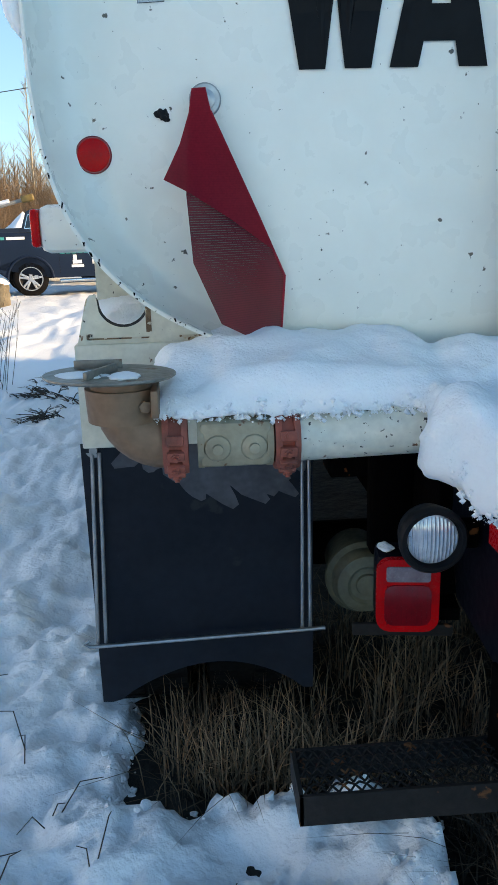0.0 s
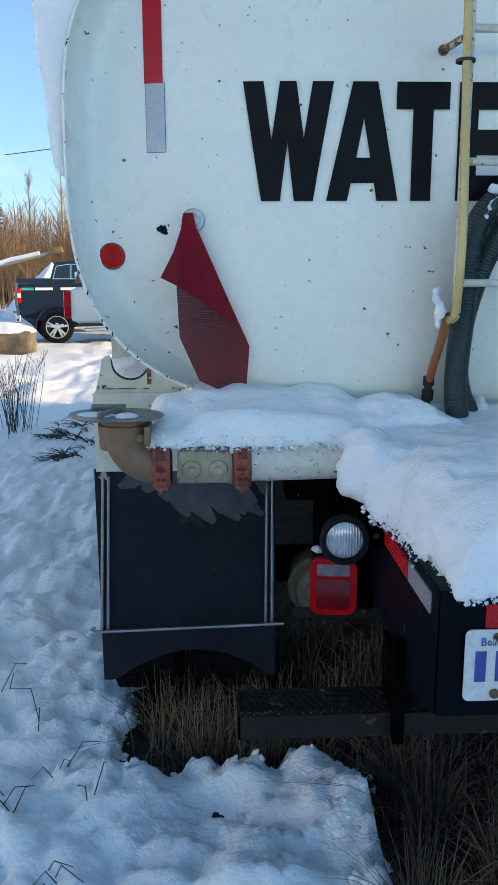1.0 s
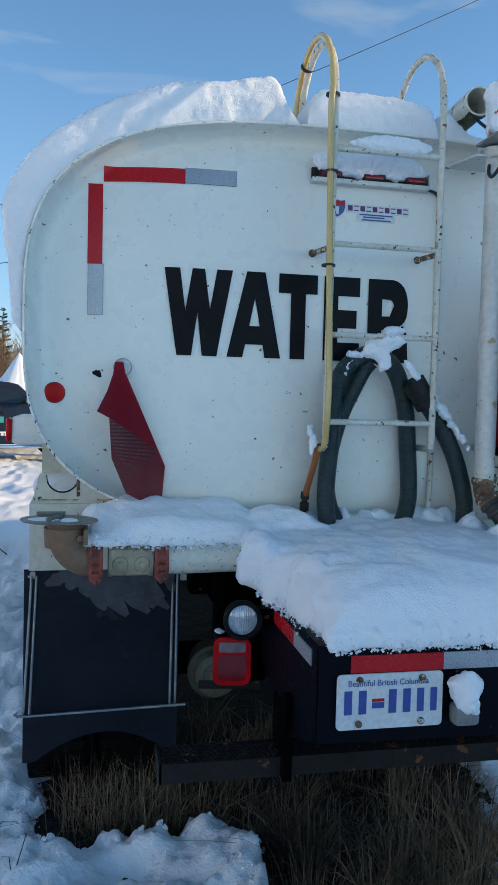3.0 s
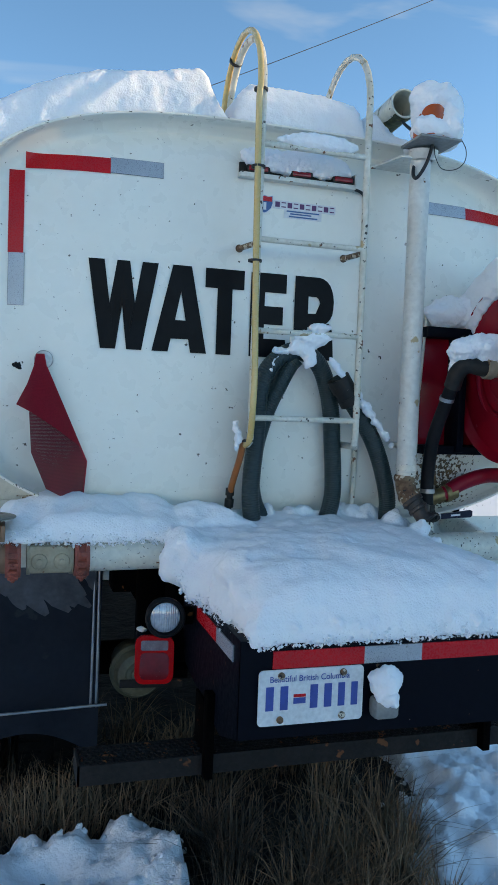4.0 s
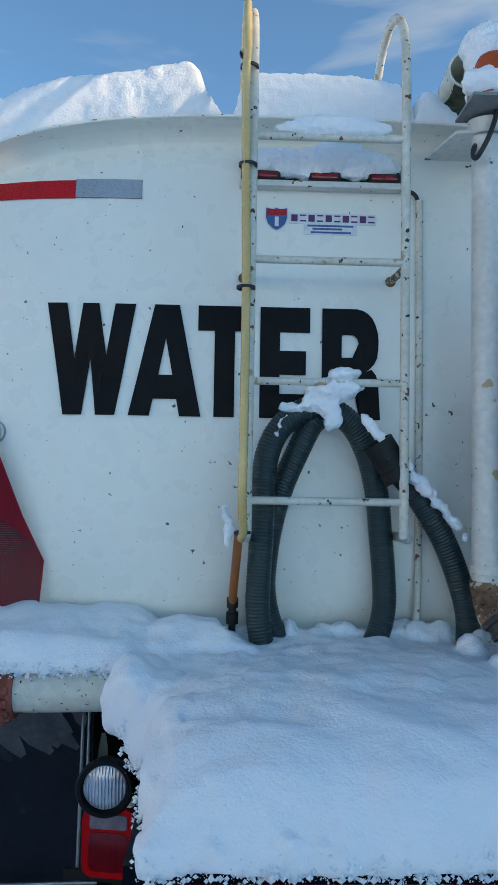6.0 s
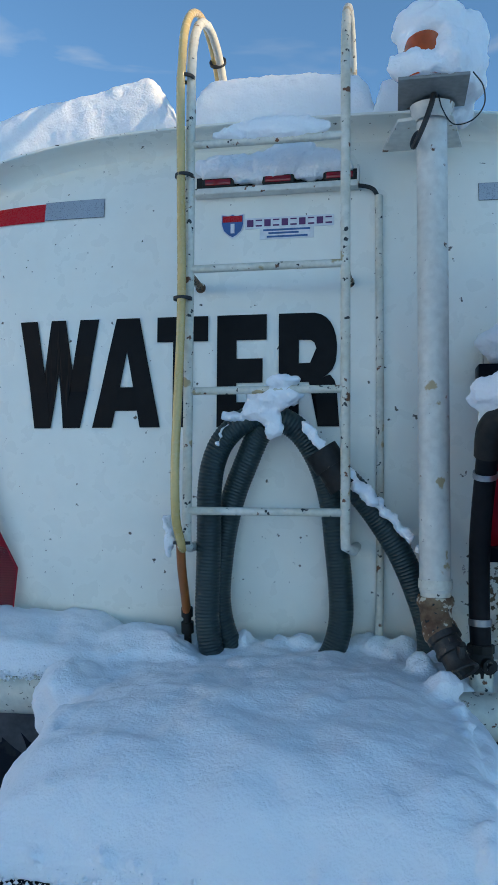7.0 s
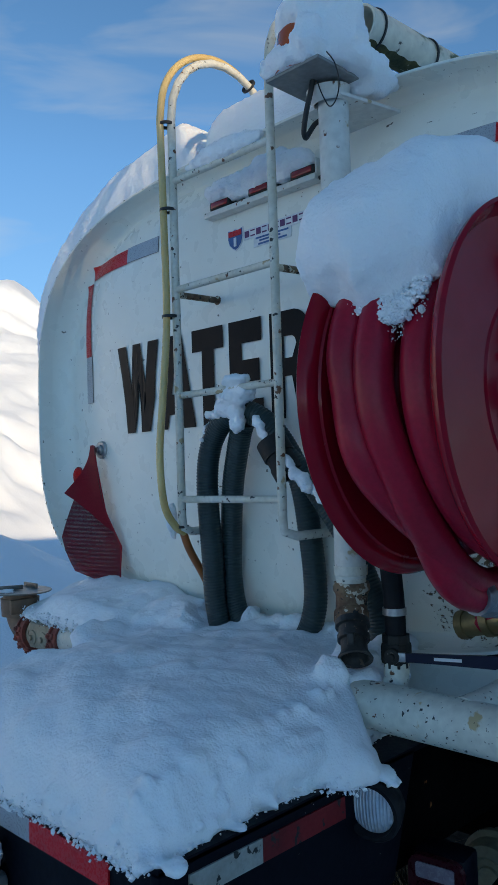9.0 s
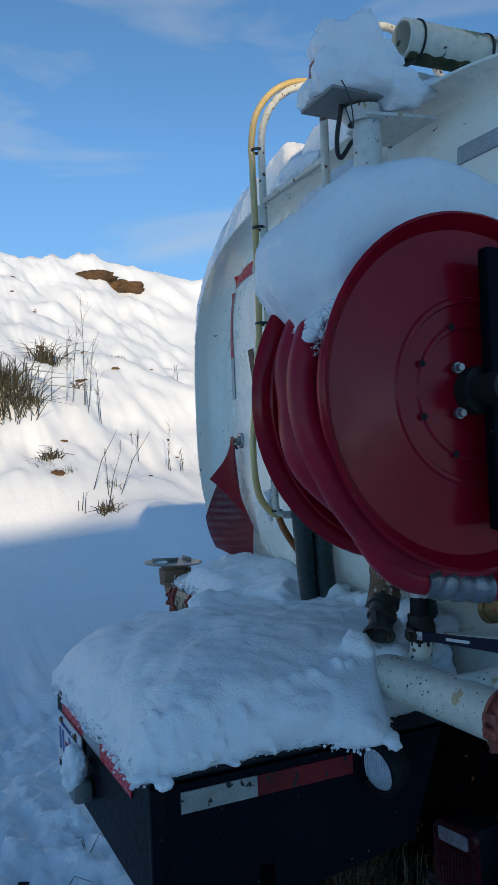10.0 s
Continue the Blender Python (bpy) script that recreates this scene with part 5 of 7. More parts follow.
for turn in (0, 180):
    m = Matrix.Translation((1.398 + 0.018, 1.512 - 0.020, 1.432 - 0.033)) @ Matrix.Rotation(radians(turn + 30), 4, "Z")
    box(bm, (-0.008, -0.052, -0.014), (0.008, -0.034, 0.014), 0.003, m)
part("cam_coupling", bm, IRON, post, "dark cam-lock coupling, open end down")

# valve, hose and elbow up to the reel
riser = part("riser", tube(bmesh.new(), [(1.493, 1.53, 1.275), (1.493, 1.55, 1.30), (1.493, 1.552, 1.335)], 0.029, 16), RUNG, truck, "cream pipe stub with rust")
bm = box(bmesh.new(), (1.465, 1.522, 1.33), (1.521, 1.582, 1.385), 0.012)
lathe(bm, (1.493, 1.552, 1.325), (0, 0, 1), [(0, 0.02), (0, 0.03), (0.014, 0.03), (0.014, 0.025), (0.055, 0.025), (0.055, 0.032), (0.075, 0.032), (0.075, 0.02)], 8)
lathe(bm, (1.505, 1.524, 1.357), (0.3, -1, 0), [(0, 0.018), (0.018, 0.018), (0.018, 0.009), (0.03, 0.009), (0.03, 0)], 10)
valve = part("ball_valve", bm, DARKFIT, riser, "dark iron ball valve")
part("handle", prism(bmesh.new(), [(0.02, -0.010), (0.10, -0.011), (0.215, -0.015), (0.228, -0.010), (0.228, 0.010), (0.215, 0.014), (0.10, 0.011), (0.02, 0.010)], lambda u, v, d: Matrix.Translation((1.517, 1.516, 1.357)) @ Matrix.Rotation(radians(23), 4, "Z") @ Vector((u, d - 0.004, v)), 0.008), BLUEGRIP, valve, "navy vinyl-covered lever")
part("mark", box(bmesh.new(), (0.085, -0.0052, -0.003), (0.145, -0.0038, 0.004), 0.0, Matrix.Translation((1.517, 1.516, 1.357)) @ Matrix.Rotation(radians(23), 4, "Z")), WHITE, valve, smooth=False)
part("lever_end", box(bmesh.new(), (-0.02, -0.005, -0.0105), (0.022, 0.004, 0.0105), 0.002, Matrix.Translation((1.517, 1.516, 1.357)) @ Matrix.Rotation(radians(23), 4, "Z")), STEEL, valve)
feed = thing("feed_hose", (1.493, 1.552, 1.40), "black rubber feed hose from the valve to the reel hub", "hose")
part("hose", tube(bmesh.new(), spline([(1.493, 1.552, 1.39), (1.490, 1.552, 1.50), (1.490, 1.525, 1.65), (1.494, 1.46, 1.78), (1.498, 1.41, 1.87)]), 0.025, 16), RUBBER, feed)
part("hose_clamp", lathe(bmesh.new(), (1.492, 1.552, 1.445), (0, 0, 1), [(0, 0.024), (0, 0.028), (0.016, 0.028), (0.016, 0.024)], 20), STEEL, feed, "bright steel hose clamp")
part("hose_clamp", lathe(bmesh.new(), (1.4945, 1.45, 1.80), (0, -0.4, 1), [(0, 0.024), (0, 0.028), (0.014, 0.028), (0.014, 0.024)], 20), STEEL, feed, "bright steel hose clamp")
part("elbow", tube(bmesh.new(), spline([(1.497, 1.42, 1.85), (1.50, 1.39, 1.905), (1.525, 1.37, 1.93), (1.565, 1.36, 1.925), (1.60, 1.352, 1.92)]), 0.031, 16), DARKFIT, feed, "black iron elbow")
part("union", lathe(bmesh.new(), (1.585, 1.352, 1.92), (1, 0, 0), [(0, 0.02), (0, 0.038), (0.03, 0.038), (0.03, 0.03), (0.10, 0.03)], 16), VALVE, feed, "tarnished union")

# ---- hose reel ----
RY, RZ, RR = 1.357, 1.915, 0.34
reel = thing("hose_reel", (1.81, RY, 1.5), "maroon hose reel with red hose wound on it", "hose reel")


def flange(x, out):
    prof = [(0.0, 0.0), (0.0, 0.118), (0.004, 0.121), (0.004, 0.128), (0.0, 0.132), (0.0, 0.165), (0.004, 0.168), (0.004, 0.176), (0.0, 0.18), (-0.012, RR - 0.03), (-0.01, RR - 0.014), (0.0, RR - 0.004), (0.010, RR), (0.016, RR - 0.006), (0.010, RR - 0.012), (0.0, RR - 0.02), (-0.016, RR - 0.034), (-0.005, 0.2), (-0.005, 0)]
    return part("flange", lathe(bmesh.new(), (x, RY, RZ), (out, 0, 0), prof, 72), REELRED, reel, "maroon pressed-steel flange")


near = flange(1.94, 1)
flange(1.690, -1)
for k in range(4):
    a = radians(45 + 90 * k)
    part("bolt", lathe(bmesh.new(), (1.945, RY + 0.06 * math.cos(a), RZ + 0.06 * math.sin(a)), (1, 0, 0), [(0, 0.011), (0.008, 0.011), (0.008, 0.007), (0.018, 0.007), (0.018, 0)], 8), STEEL, near, "steel bolt")
for k in range(8):
    a = radians(22 + 45 * k)
    part("hole", lathe(bmesh.new(), (1.9395, RY + 0.128 * math.cos(a) * 1.02, RZ + 0.128 * math.sin(a)), (1, 0, 0), [(0.006, 0), (0.0075, 0.007), (0.0078, 0.007), (0.0078, 0)], 10), RUBBER, near)
part("drum", lathe(bmesh.new(), (1.68, RY, RZ), (1, 0, 0), [(0, 0.16), (0.255, 0.16)], 40), REELRED, reel, "maroon drum")
part("hub", lathe(bmesh.new(), (1.94, RY, RZ), (1, 0, 0), [(0, 0.045), (0.03, 0.045), (0.03, 0.03), (0.09, 0.03), (0.09, 0)], 20), DARKFIT, reel, "dark hub")
# coils, the outer two slack and hanging low
for x, r, dy, dz in ((1.715, 0.195, 0, 0), (1.77, 0.195, 0, 0), (1.825, 0.2, 0, 0), (1.885, 0.195, 0, 0)):
    pts = [Vector((x + 0.012 * math.sin(a * 0.5), RY + dy + r * math.cos(a), RZ + dz + r * math.sin(a))) for a in (2 * math.pi * k / 40 for k in range(41))]
    part("hose_coil", tube(bmesh.new(), pts, 0.029, 12, False), HOSERED, reel, "red rubber hose coil")
for x0, x1, r, low, kink in ((1.742, 1.80, 0.290, -0.03, 0.010), (1.802, 1.838, 0.290, 0.072, 0.0), (1.878, 1.895, 0.268, 0.01, 0.0)):
    pts = []
    for k in range(97):
        a = 2 * math.pi * k / 96
        s = max(0.0, -math.sin(a - 0.5))
        pinch = kink * (math.exp(-((a - 3.15) / 0.18) ** 2) - math.exp(-((a - 3.55) / 0.2) ** 2))
        across = smooth(2.9, 4.2, a) * smooth(2 * math.pi, 4.9, a)
        pts.append(Vector((x0 + (x1 - x0) * across, RY + (r + low * s * 0.3 - pinch) * math.cos(a), RZ + (r + low * s - pinch) * math.sin(a))))
    part("hose_coil", tube(bmesh.new(), pts, 0.0335, 16, False), HOSERED, reel, "slack red rubber hose coil")
part("hose_end", tube(bmesh.new(), spline([(1.83, 1.117, 1.733), (1.832, 1.185, 1.635), (1.836, 1.245, 1.572), (1.842, 1.32, 1.546), (1.842, 1.46, 1.522), (1.835, 1.56, 1.515)]), [0.02 + 0.009 * min(1.0, k / 10) for k in range(41)], 14), HOSERED, reel, "red hose leaving the reel")
part("wrap", tube(bmesh.new(), [(1.842 + 0.002 * math.sin(k * 2.1), 1.296 + k * 0.0135, 1.551 - 0.0023 * k + 0.002 * math.sin(k * 1.7)) for k in range(13)], [0.0345 + 0.0015 * math.sin(k * 2.3) for k in range(13)], 16), DUCT, reel, "silver tape wrapped round the hose")
part("hose_tail", tube(bmesh.new(), spline([(1.835, 1.55, 1.515), (1.80, 1.64, 1.505), (1.72, 1.68, 1.47), (1.64, 1.69, 1.42)]), 0.03, 14), HOSERED, reel, "dull red hose end")
part("coupling", lathe(bmesh.new(), (1.65, 1.69, 1.425), (-1, 0.06, -0.25), [(-0.05, 0.02), (-0.05, 0.031), (-0.02, 0.031), (-0.02, 0.037), (0.0, 0.037), (0.0, 0.03), (0.05, 0.03), (0.05, 0.034), (0.07, 0.034), (0.07, 0.02), (0.06, 0)], 16), BRASS, reel, "dull brass hose coupling")
# mount behind the reel
mount = part("mount_plate", box(bmesh.new(), (1.52, 1.70, 1.62), (2.15, 1.715, 2.08), 0.003), REELRED, reel, "maroon mounting plate on the tank")
bm = box(bmesh.new(), (1.50, 1.62, 2.05), (2.15, 1.70, 2.09), 0.004)
box(bm, (1.64, 1.60, 1.60), (1.67, 1.70, 2.06), 0.003)
box(bm, (1.50, 1.62, 1.59), (2.15, 1.70, 1.625), 0.003)
part("mount_frame", bm, BLACK, reel, "black steel mounting frame")
part("arm", box(bmesh.new(), (1.972, RY - 0.005, RZ - 0.26), (2.0, 1.70, RZ + 0.262), 0.006), BLACK, reel, "black steel side arm")
part("clip", tube(bmesh.new(), [(1.505, 1.70, 1.60), (1.512, 1.66, 2.12)], 0.006, 8), RUNG, reel)

# ---- green suction hose on the ladder ----
suction = thing("suction_hose", (0.98, 1.60, 1.32), "dark green ribbed suction hose draped over a ladder rung", "hose")


def ribbed(points, r=0.0325):
    """A hose with ribs every 9 mm."""
    rough = spline(points, 24)
    run, at = [0.0], 0.0
    for p, q in zip(rough, rough[1:]):
        at += (q - p).length
        run.append(at)
    count = int(at / 0.003)
    pts = [Vector([float(np.interp(at * k / count, run, [p[i] for p in rough])) for i in range(3)]) for k in range(count + 1)]
    return tube(bmesh.new(), pts, [r + 0.0011 * math.cos(2 * math.pi * k / 3) for k in range(count + 1)], 18)


part("hose", ribbed([(0.835, 1.63, 1.26), (0.814, 1.625, 1.33), (0.802, 1.62, 1.42), (0.803, 1.615, 1.51), (0.807, 1.605, 1.60), (0.809, 1.597, 1.69), (0.810, 1.595, 1.765), (0.820, 1.595, 1.835), (0.846, 1.595, 1.895), (0.893, 1.592, 1.94), (0.95, 1.597, 1.962), (1.012, 1.608, 1.945), (1.062, 1.625, 1.90), (1.103, 1.65, 1.82), (1.127, 1.665, 1.725), (1.139, 1.672, 1.615), (1.149, 1.675, 1.506), (1.149, 1.673, 1.414), (1.125, 1.665, 1.335), (1.075, 1.66, 1.285)]), HOSEGREEN, suction)
part("hose", ribbed([(0.955, 1.615, 1.935), (0.932, 1.622, 1.905), (0.897, 1.635, 1.828), (0.866, 1.648, 1.753), (0.842, 1.662, 1.666), (0.827, 1.672, 1.578), (0.820, 1.676, 1.468), (0.841, 1.674, 1.373), (0.888, 1.67, 1.315), (0.95, 1.665, 1.275)]), HOSEGREEN, suction)
part("hose", ribbed([(1.105, 1.575, 1.862), (1.146, 1.59, 1.816), (1.199, 1.606, 1.762), (1.253, 1.618, 1.69), (1.304, 1.63, 1.606), (1.345, 1.642, 1.51), (1.375, 1.655, 1.41), (1.378, 1.66, 1.32)]), HOSEGREEN, suction)
bm = lathe(bmesh.new(), (1.105, 1.565, 1.868), (0.55, 0.03, -0.83), [(0, 0.036), (0, 0.044), (0.05, 0.044), (0.05, 0.039), (0.08, 0.039), (0.08, 0.042), (0.11, 0.042), (0.11, 0.03)], 20)
box(bm, (1.085, 1.54, 1.825), (1.115, 1.60, 1.86), 0.004)
part("coupling", bm, DARKFIT, suction, "dark cam-lock coupling")

# ---- snow on the truck ----
GRP = "snow lying on the tanker"


def tank_snow(name, s0, s1, seed, thick, far=False):
    """Snow over the tank's top from angle s0 to s1 (degrees, 90 is the top); thick(angle) in metres."""
    n, m = max(8, int(abs(s1 - s0) / 0.8)), 60
    ys = [1.70 + 0.012 * k if k < 30 else 1.70 + 0.35 + (k - 30) * 0.03 for k in range(m)]
    if far:
        n, ys = n // 3, [2.85 + 0.058 * k for k in range(m)]
    bm = bmesh.new()
    tops, lows = [], []
    for i in range(n + 1):
        deg = s0 + (s1 - s0) * i / n
        a = radians(deg)
        x, z = oval(a)
        xa, za = oval(a + 0.004)
        xb, zb = oval(a - 0.004)
        nrm = Vector((zb - za, 0, xa - xb)).normalized()
        nrm = nrm if nrm.dot(Vector((x - CX, 0, z - CZ))) > 0 else -nrm
        up = (nrm + Vector((0, 0, 0.35))).normalized()
        e1 = min(1.0, min(abs(deg - s0), abs(s1 - deg)) / 2.0)
        row, low = [], []
        for j, y in enumerate(ys):
            e2 = 1.0 if far else min(1.0, (y - 1.70) / 0.05)
            k = max(0.0, (1 - (1 - e1) ** 2)) ** 0.5 * (0.55 + 0.45 * max(0.0, 1 - (1 - e2) ** 2) ** 0.5)
            t = thick(deg) * k * (1 + 0.015 * fbm(x + seed, y * 0.5, z, 2.3, 2))
            t = max(t, 0.004)
            p = Vector((x, y, z))
            q = p + up * t + Vector((0.0, 0.007 * fbm(x, z, seed, 9, 3) if j < 4 else 0.0, 0.0))
            row.append(bm.verts.new(q))
            low.append(bm.verts.new(p + nrm * 0.002 + Vector((0, 0.012 * fbm(x, z, seed, 14, 2) if j == 0 else 0, 0))))
        tops.append(row)
        lows.append(low)
    for i in range(n):
        for j in range(m - 1):
            bm.faces.new((tops[i][j], tops[i + 1][j], tops[i + 1][j + 1], tops[i][j + 1]))
            bm.faces.new((lows[i][j], lows[i][j + 1], lows[i + 1][j + 1], lows[i + 1][j]))
        bm.faces.new((lows[i][-1], tops[i][-1], tops[i + 1][-1], lows[i + 1][-1]))
        # upright end towards the road
        prev0, prev1 = lows[i][0], lows[i + 1][0]
        bm.faces.new((prev0, prev1, tops[i + 1][0], tops[i][0]))
    for row, low in ((tops[0], lows[0]), (tops[-1], lows[-1])):
        for j in range(m - 1):
            bm.faces.new((row[j], row[j + 1], low[j + 1], low[j]))
    return tagged(snowy(part(name, bm, SNOW), 0.03 if far else 0.009, 0.003, 0.010, 2, 0.009), "thick white snow with a broken edge lying on the tank top", "snow", GRP)


tank_snow("roof_snow", 181, 94.9, 1.0, lambda d: 0.135 + 0.03 * smooth(140, 110, d) + 0.022 * smooth(106, 98, d) - 0.115 * smooth(97.9, 95.9, d) - 0.085 * smooth(160, 180, d))
tank_snow("roof_snow", 94.3, 84, 7.0, lambda d: 0.158 - 0.02 * smooth(90, 85, d))
tank_snow("roof_snow", 84.5, 76.0, 11.0, lambda d: 0.045 + 0.095 * smooth(79, 84, d))
tank_snow("roof_snow", 178, 80, 25.0, lambda d: 0.14, far=True)


def on_deck(x, y):
    right = 1.478 + 0.05 * smooth(1.26, 1.34, y) - 0.12 * smooth(1.40, 1.50, y)
    left = BX0 + 0.012 - 0.115 * smooth(1.22, 1.42, y) + 0.012 * math.sin(y * 9)
    return min(x - left, right - x, y - (BY - 0.02), 1.75 - y)


def on_pipe(x, y):
    return min(x + 0.07, 0.80 - x, y - (1.458 - 0.010 * math.sin(x * 7)), 1.78 - y)


def snow_base(x, y):
    return 1.126 if x > BX0 - 0.035 and y < 1.74 else 1.126 + 0.09 * smooth(BX0 - 0.03, BX0 - 0.08, x) if x > BX0 - 0.12 and y < 1.425 else 1.300 - 0.008 * smooth(1.50, 1.45, y)


def snow_top(x, y):
    """Thickness: a mound on the deck that runs into the ledge along the pipe."""
    reach = [x - BX0 + 0.06, 1.54 - x, y - BY + 0.03]
    s = max(0.0, -0.07 * math.log(sum(math.exp(-v / 0.07) for v in reach)))
    deck = 1.126 + 0.222 * (1 - math.exp(-((s + 0.03) / 0.10) ** 0.95))
    ledge = 1.362 + 0.05 * smooth(1.46, 1.68, y) - 0.03 * smooth(0.12, -0.02, x)
    k = smooth(0.44, 0.72, x)
    k = 1 - (1 - k) * smooth(1.26, 1.45, y)
    return max(0.012, ledge * (1 - k) + deck * k + 0.02 * fbm(x, y, 0, 3.2, 2) - snow_base(x, y))


edge_rnd = random.Random(12)
BULGES = [((0.635, 1.16, 1.225), (0.08, 0.20, 0.085)), ((0.535, 1.40, 1.25), (0.095, 0.09, 0.095)), ((0.63, 1.00, 1.20), (0.06, 0.14, 0.06)), ((1.44, 1.22, 1.19), (0.06, 0.20, 0.06)), ((1.50, 1.37, 1.155), (0.06, 0.06, 0.04))]
BULGES.append(((0.60, 1.64, 1.315), (0.24, 0.13, 0.075)))
for k in range(46):
    h = edge_rnd.random()
    BULGES.append(((1.455 - 0.035 * h + edge_rnd.gauss(0, 0.008), 0.84 + 0.0145 * k, 1.16 + 0.14 * h), (edge_rnd.uniform(0.012, 0.03), edge_rnd.uniform(0.010, 0.03), edge_rnd.uniform(0.010, 0.028))))
for k in range(26):
    h = edge_rnd.random()
    BULGES.append(((1.40 + edge_rnd.gauss(0, 0.025), 1.42 + 0.011 * k, 1.22 + 0.13 * h), (edge_rnd.uniform(0.02, 0.04), edge_rnd.uniform(0.02, 0.04), edge_rnd.uniform(0.02, 0.04))))
for k in range(22):
    BULGES.append(((0.62 + 0.035 * k + edge_rnd.gauss(0, 0.012), 1.70 + edge_rnd.gauss(0, 0.015), 1.345 + edge_rnd.uniform(-0.02, 0.012)), (edge_rnd.uniform(0.015, 0.04), 0.035, edge_rnd.uniform(0.02, 0.04))))
for k in range(60):
    BULGES.append(((0.56 + 0.016 * k + edge_rnd.gauss(0, 0.01), BY + 0.010 + edge_rnd.gauss(0, 0.013), 1.145 + edge_rnd.uniform(-0.012, 0.03)), (edge_rnd.uniform(0.008, 0.02), 0.022, edge_rnd.uniform(0.008, 0.02))))
for k in range(34):
    BULGES.append(((1.458 + edge_rnd.gauss(0, 0.012), 0.86 + 0.017 * k, 1.145 + edge_rnd.uniform(-0.012, 0.03)), (0.022, edge_rnd.uniform(0.008, 0.02), edge_rnd.uniform(0.008, 0.02))))
tagged(drift("snow_on_deck", (-0.12, 1.66, 0.76, 1.80), 0.0115, lambda x, y: max(on_deck(x, y), on_pipe(x, y)), snow_top, snow_base, SNOW, crumbs=14000, seed=3, edge=0.05, fine=0.006, bulges=BULGES, wander=0.014), "deep soft snow piled on the rear deck and pipe", "snow", GRP)
bm = bmesh.new()
blob(bm, (0.06, 1.79, 1.345), (0.14, 0.10, 0.045), 0.3, 3, 4, seed=2)
blob(bm, (-0.13, 2.45, 1.40), (0.15, 0.52, 0.08), 0.25, 4, 4, seed=6)
tagged(snowy(part("snow_on_tray", bm, SNOW), 0.015), "snow lying in the hose tray", "snow", GRP)
bm = bmesh.new()
blob(bm, (1.40, 1.475, 2.80), (0.10, 0.085, 0.14), 0.32, 3, 5, floor=2.726, seed=9)
blob(bm, (1.43, 1.50, 2.77), (0.075, 0.07, 0.09), 0.35, 3, 4, floor=2.726, seed=12)
blob(bm, (1.36, 1.405, 2.755), (0.08, 0.05, 0.045), 0.4, 4, 4, floor=2.726, seed=15)
blob(bm, (1.42, 1.395, 2.775), (0.045, 0.04, 0.06), 0.4, 4, 4, floor=2.726, seed=19)
blob(bm, (1.43, 1.60, 2.76), (0.06, 0.10, 0.05), 0.4, 4, 4, seed=23)
blob(bm, (1.41, 1.58, 2.85), (0.035, 0.05, 0.05), 0.4, 4, 4, seed=29)
blob(bm, (1.38, 1.44, 2.88), (0.08, 0.065, 0.05), 0.4, 4, 4, seed=21)
tagged(snowy(part("snow_on_beacon", bm, SNOW), 0.007, 0.010, 0.009, 4), "lump of snow burying the beacon", "snow", GRP)
# cap over the reel
bm = bmesh.new()
n, m = 70, 46
tops, lows = [], []
for i in range(n + 1):
    row, low = [], []
    for j in range(m + 1):
        x = 1.672 + 0.243 * j / m
        end = 150 + 5 * math.exp(-((x - 1.80) / 0.035) ** 2) - 6 * smooth(1.84, 1.93, x) + 2 * fbm(x, 0, 0, 14, 2)
        a = radians(28 + (end - 28) * i / n)
        e1 = min(1.0, min(i, n - i) / 9)
        e2 = min(1.0, min(j, m - j) / 6)
        k = (max(0.0, 1 - (1 - e1) ** 2) * max(0.0, 1 - (1 - e2) ** 2)) ** 0.5
        r0 = RR - 0.012 if j < 3 else RR - 0.03
        t = (0.118 - 0.02 * smooth(1.82, 1.93, x) + 0.03 * fbm(x, a * 0.3, 0, 4, 2)) * k + 0.006
        dirn = Vector((0, math.cos(a), math.sin(a)))
        wob = Vector((0.012 * fbm(a * 2, x * 4, 1, 2, 2) * (1 - j / m), 0, 0))
        row.append(bm.verts.new(Vector((x, RY, RZ)) + dirn * (r0 + t) + wob + Vector((0, 0, 0.03 * k))))
        low.append(bm.verts.new(Vector((x, RY, RZ)) + dirn * (r0 - 0.01 + 0.012 * fbm(x, a, 2, 20, 2)) + wob))
    tops.append(row)
    lows.append(low)
for i in range(n):
    for j in range(m):
        bm.faces.new((tops[i][j], tops[i + 1][j], tops[i + 1][j + 1], tops[i][j + 1]))
        bm.faces.new((lows[i][j], lows[i][j + 1], lows[i + 1][j + 1], lows[i + 1][j]))
for i in range(n):
    for j in (0, m):
        bm.faces.new((tops[i][j], tops[i + 1][j], lows[i + 1][j], lows[i][j]))
for j in range(m):
    for i in (0, n):
        bm.faces.new((tops[i][j], tops[i][j + 1], lows[i][j + 1], lows[i][j]))
tagged(snowy(part("snow_on_reel", bm, SNOW), 0.006, 0.012, 0.005, 3, 0.010), "thick rounded snow cap on the hose reel", "snow", GRP)
bm = bmesh.new()
rnd = random.Random(4)
for _ in range(900):
    a = radians(150 + abs(rnd.gauss(0, 5.0)))
    x = min(1.895, rnd.gauss(1.845, 0.028))
    c = Vector((x, RY + math.cos(a) * 0.30, RZ + math.sin(a) * 0.30 + rnd.uniform(-0.03, 0.01)))
    r = rnd.uniform(0.0006, 0.0019)
    made = bmesh.ops.create_icosphere(bm, subdivisions=1, radius=r)
    for q in made["verts"]:
        q.co = c + q.co * rnd.uniform(0.7, 1.3)
tagged(part("snow_crumbs", bm, SNOW), "loose snow crumbs stuck to the red hose", "snow", kind="stuff")
bm = bmesh.new()
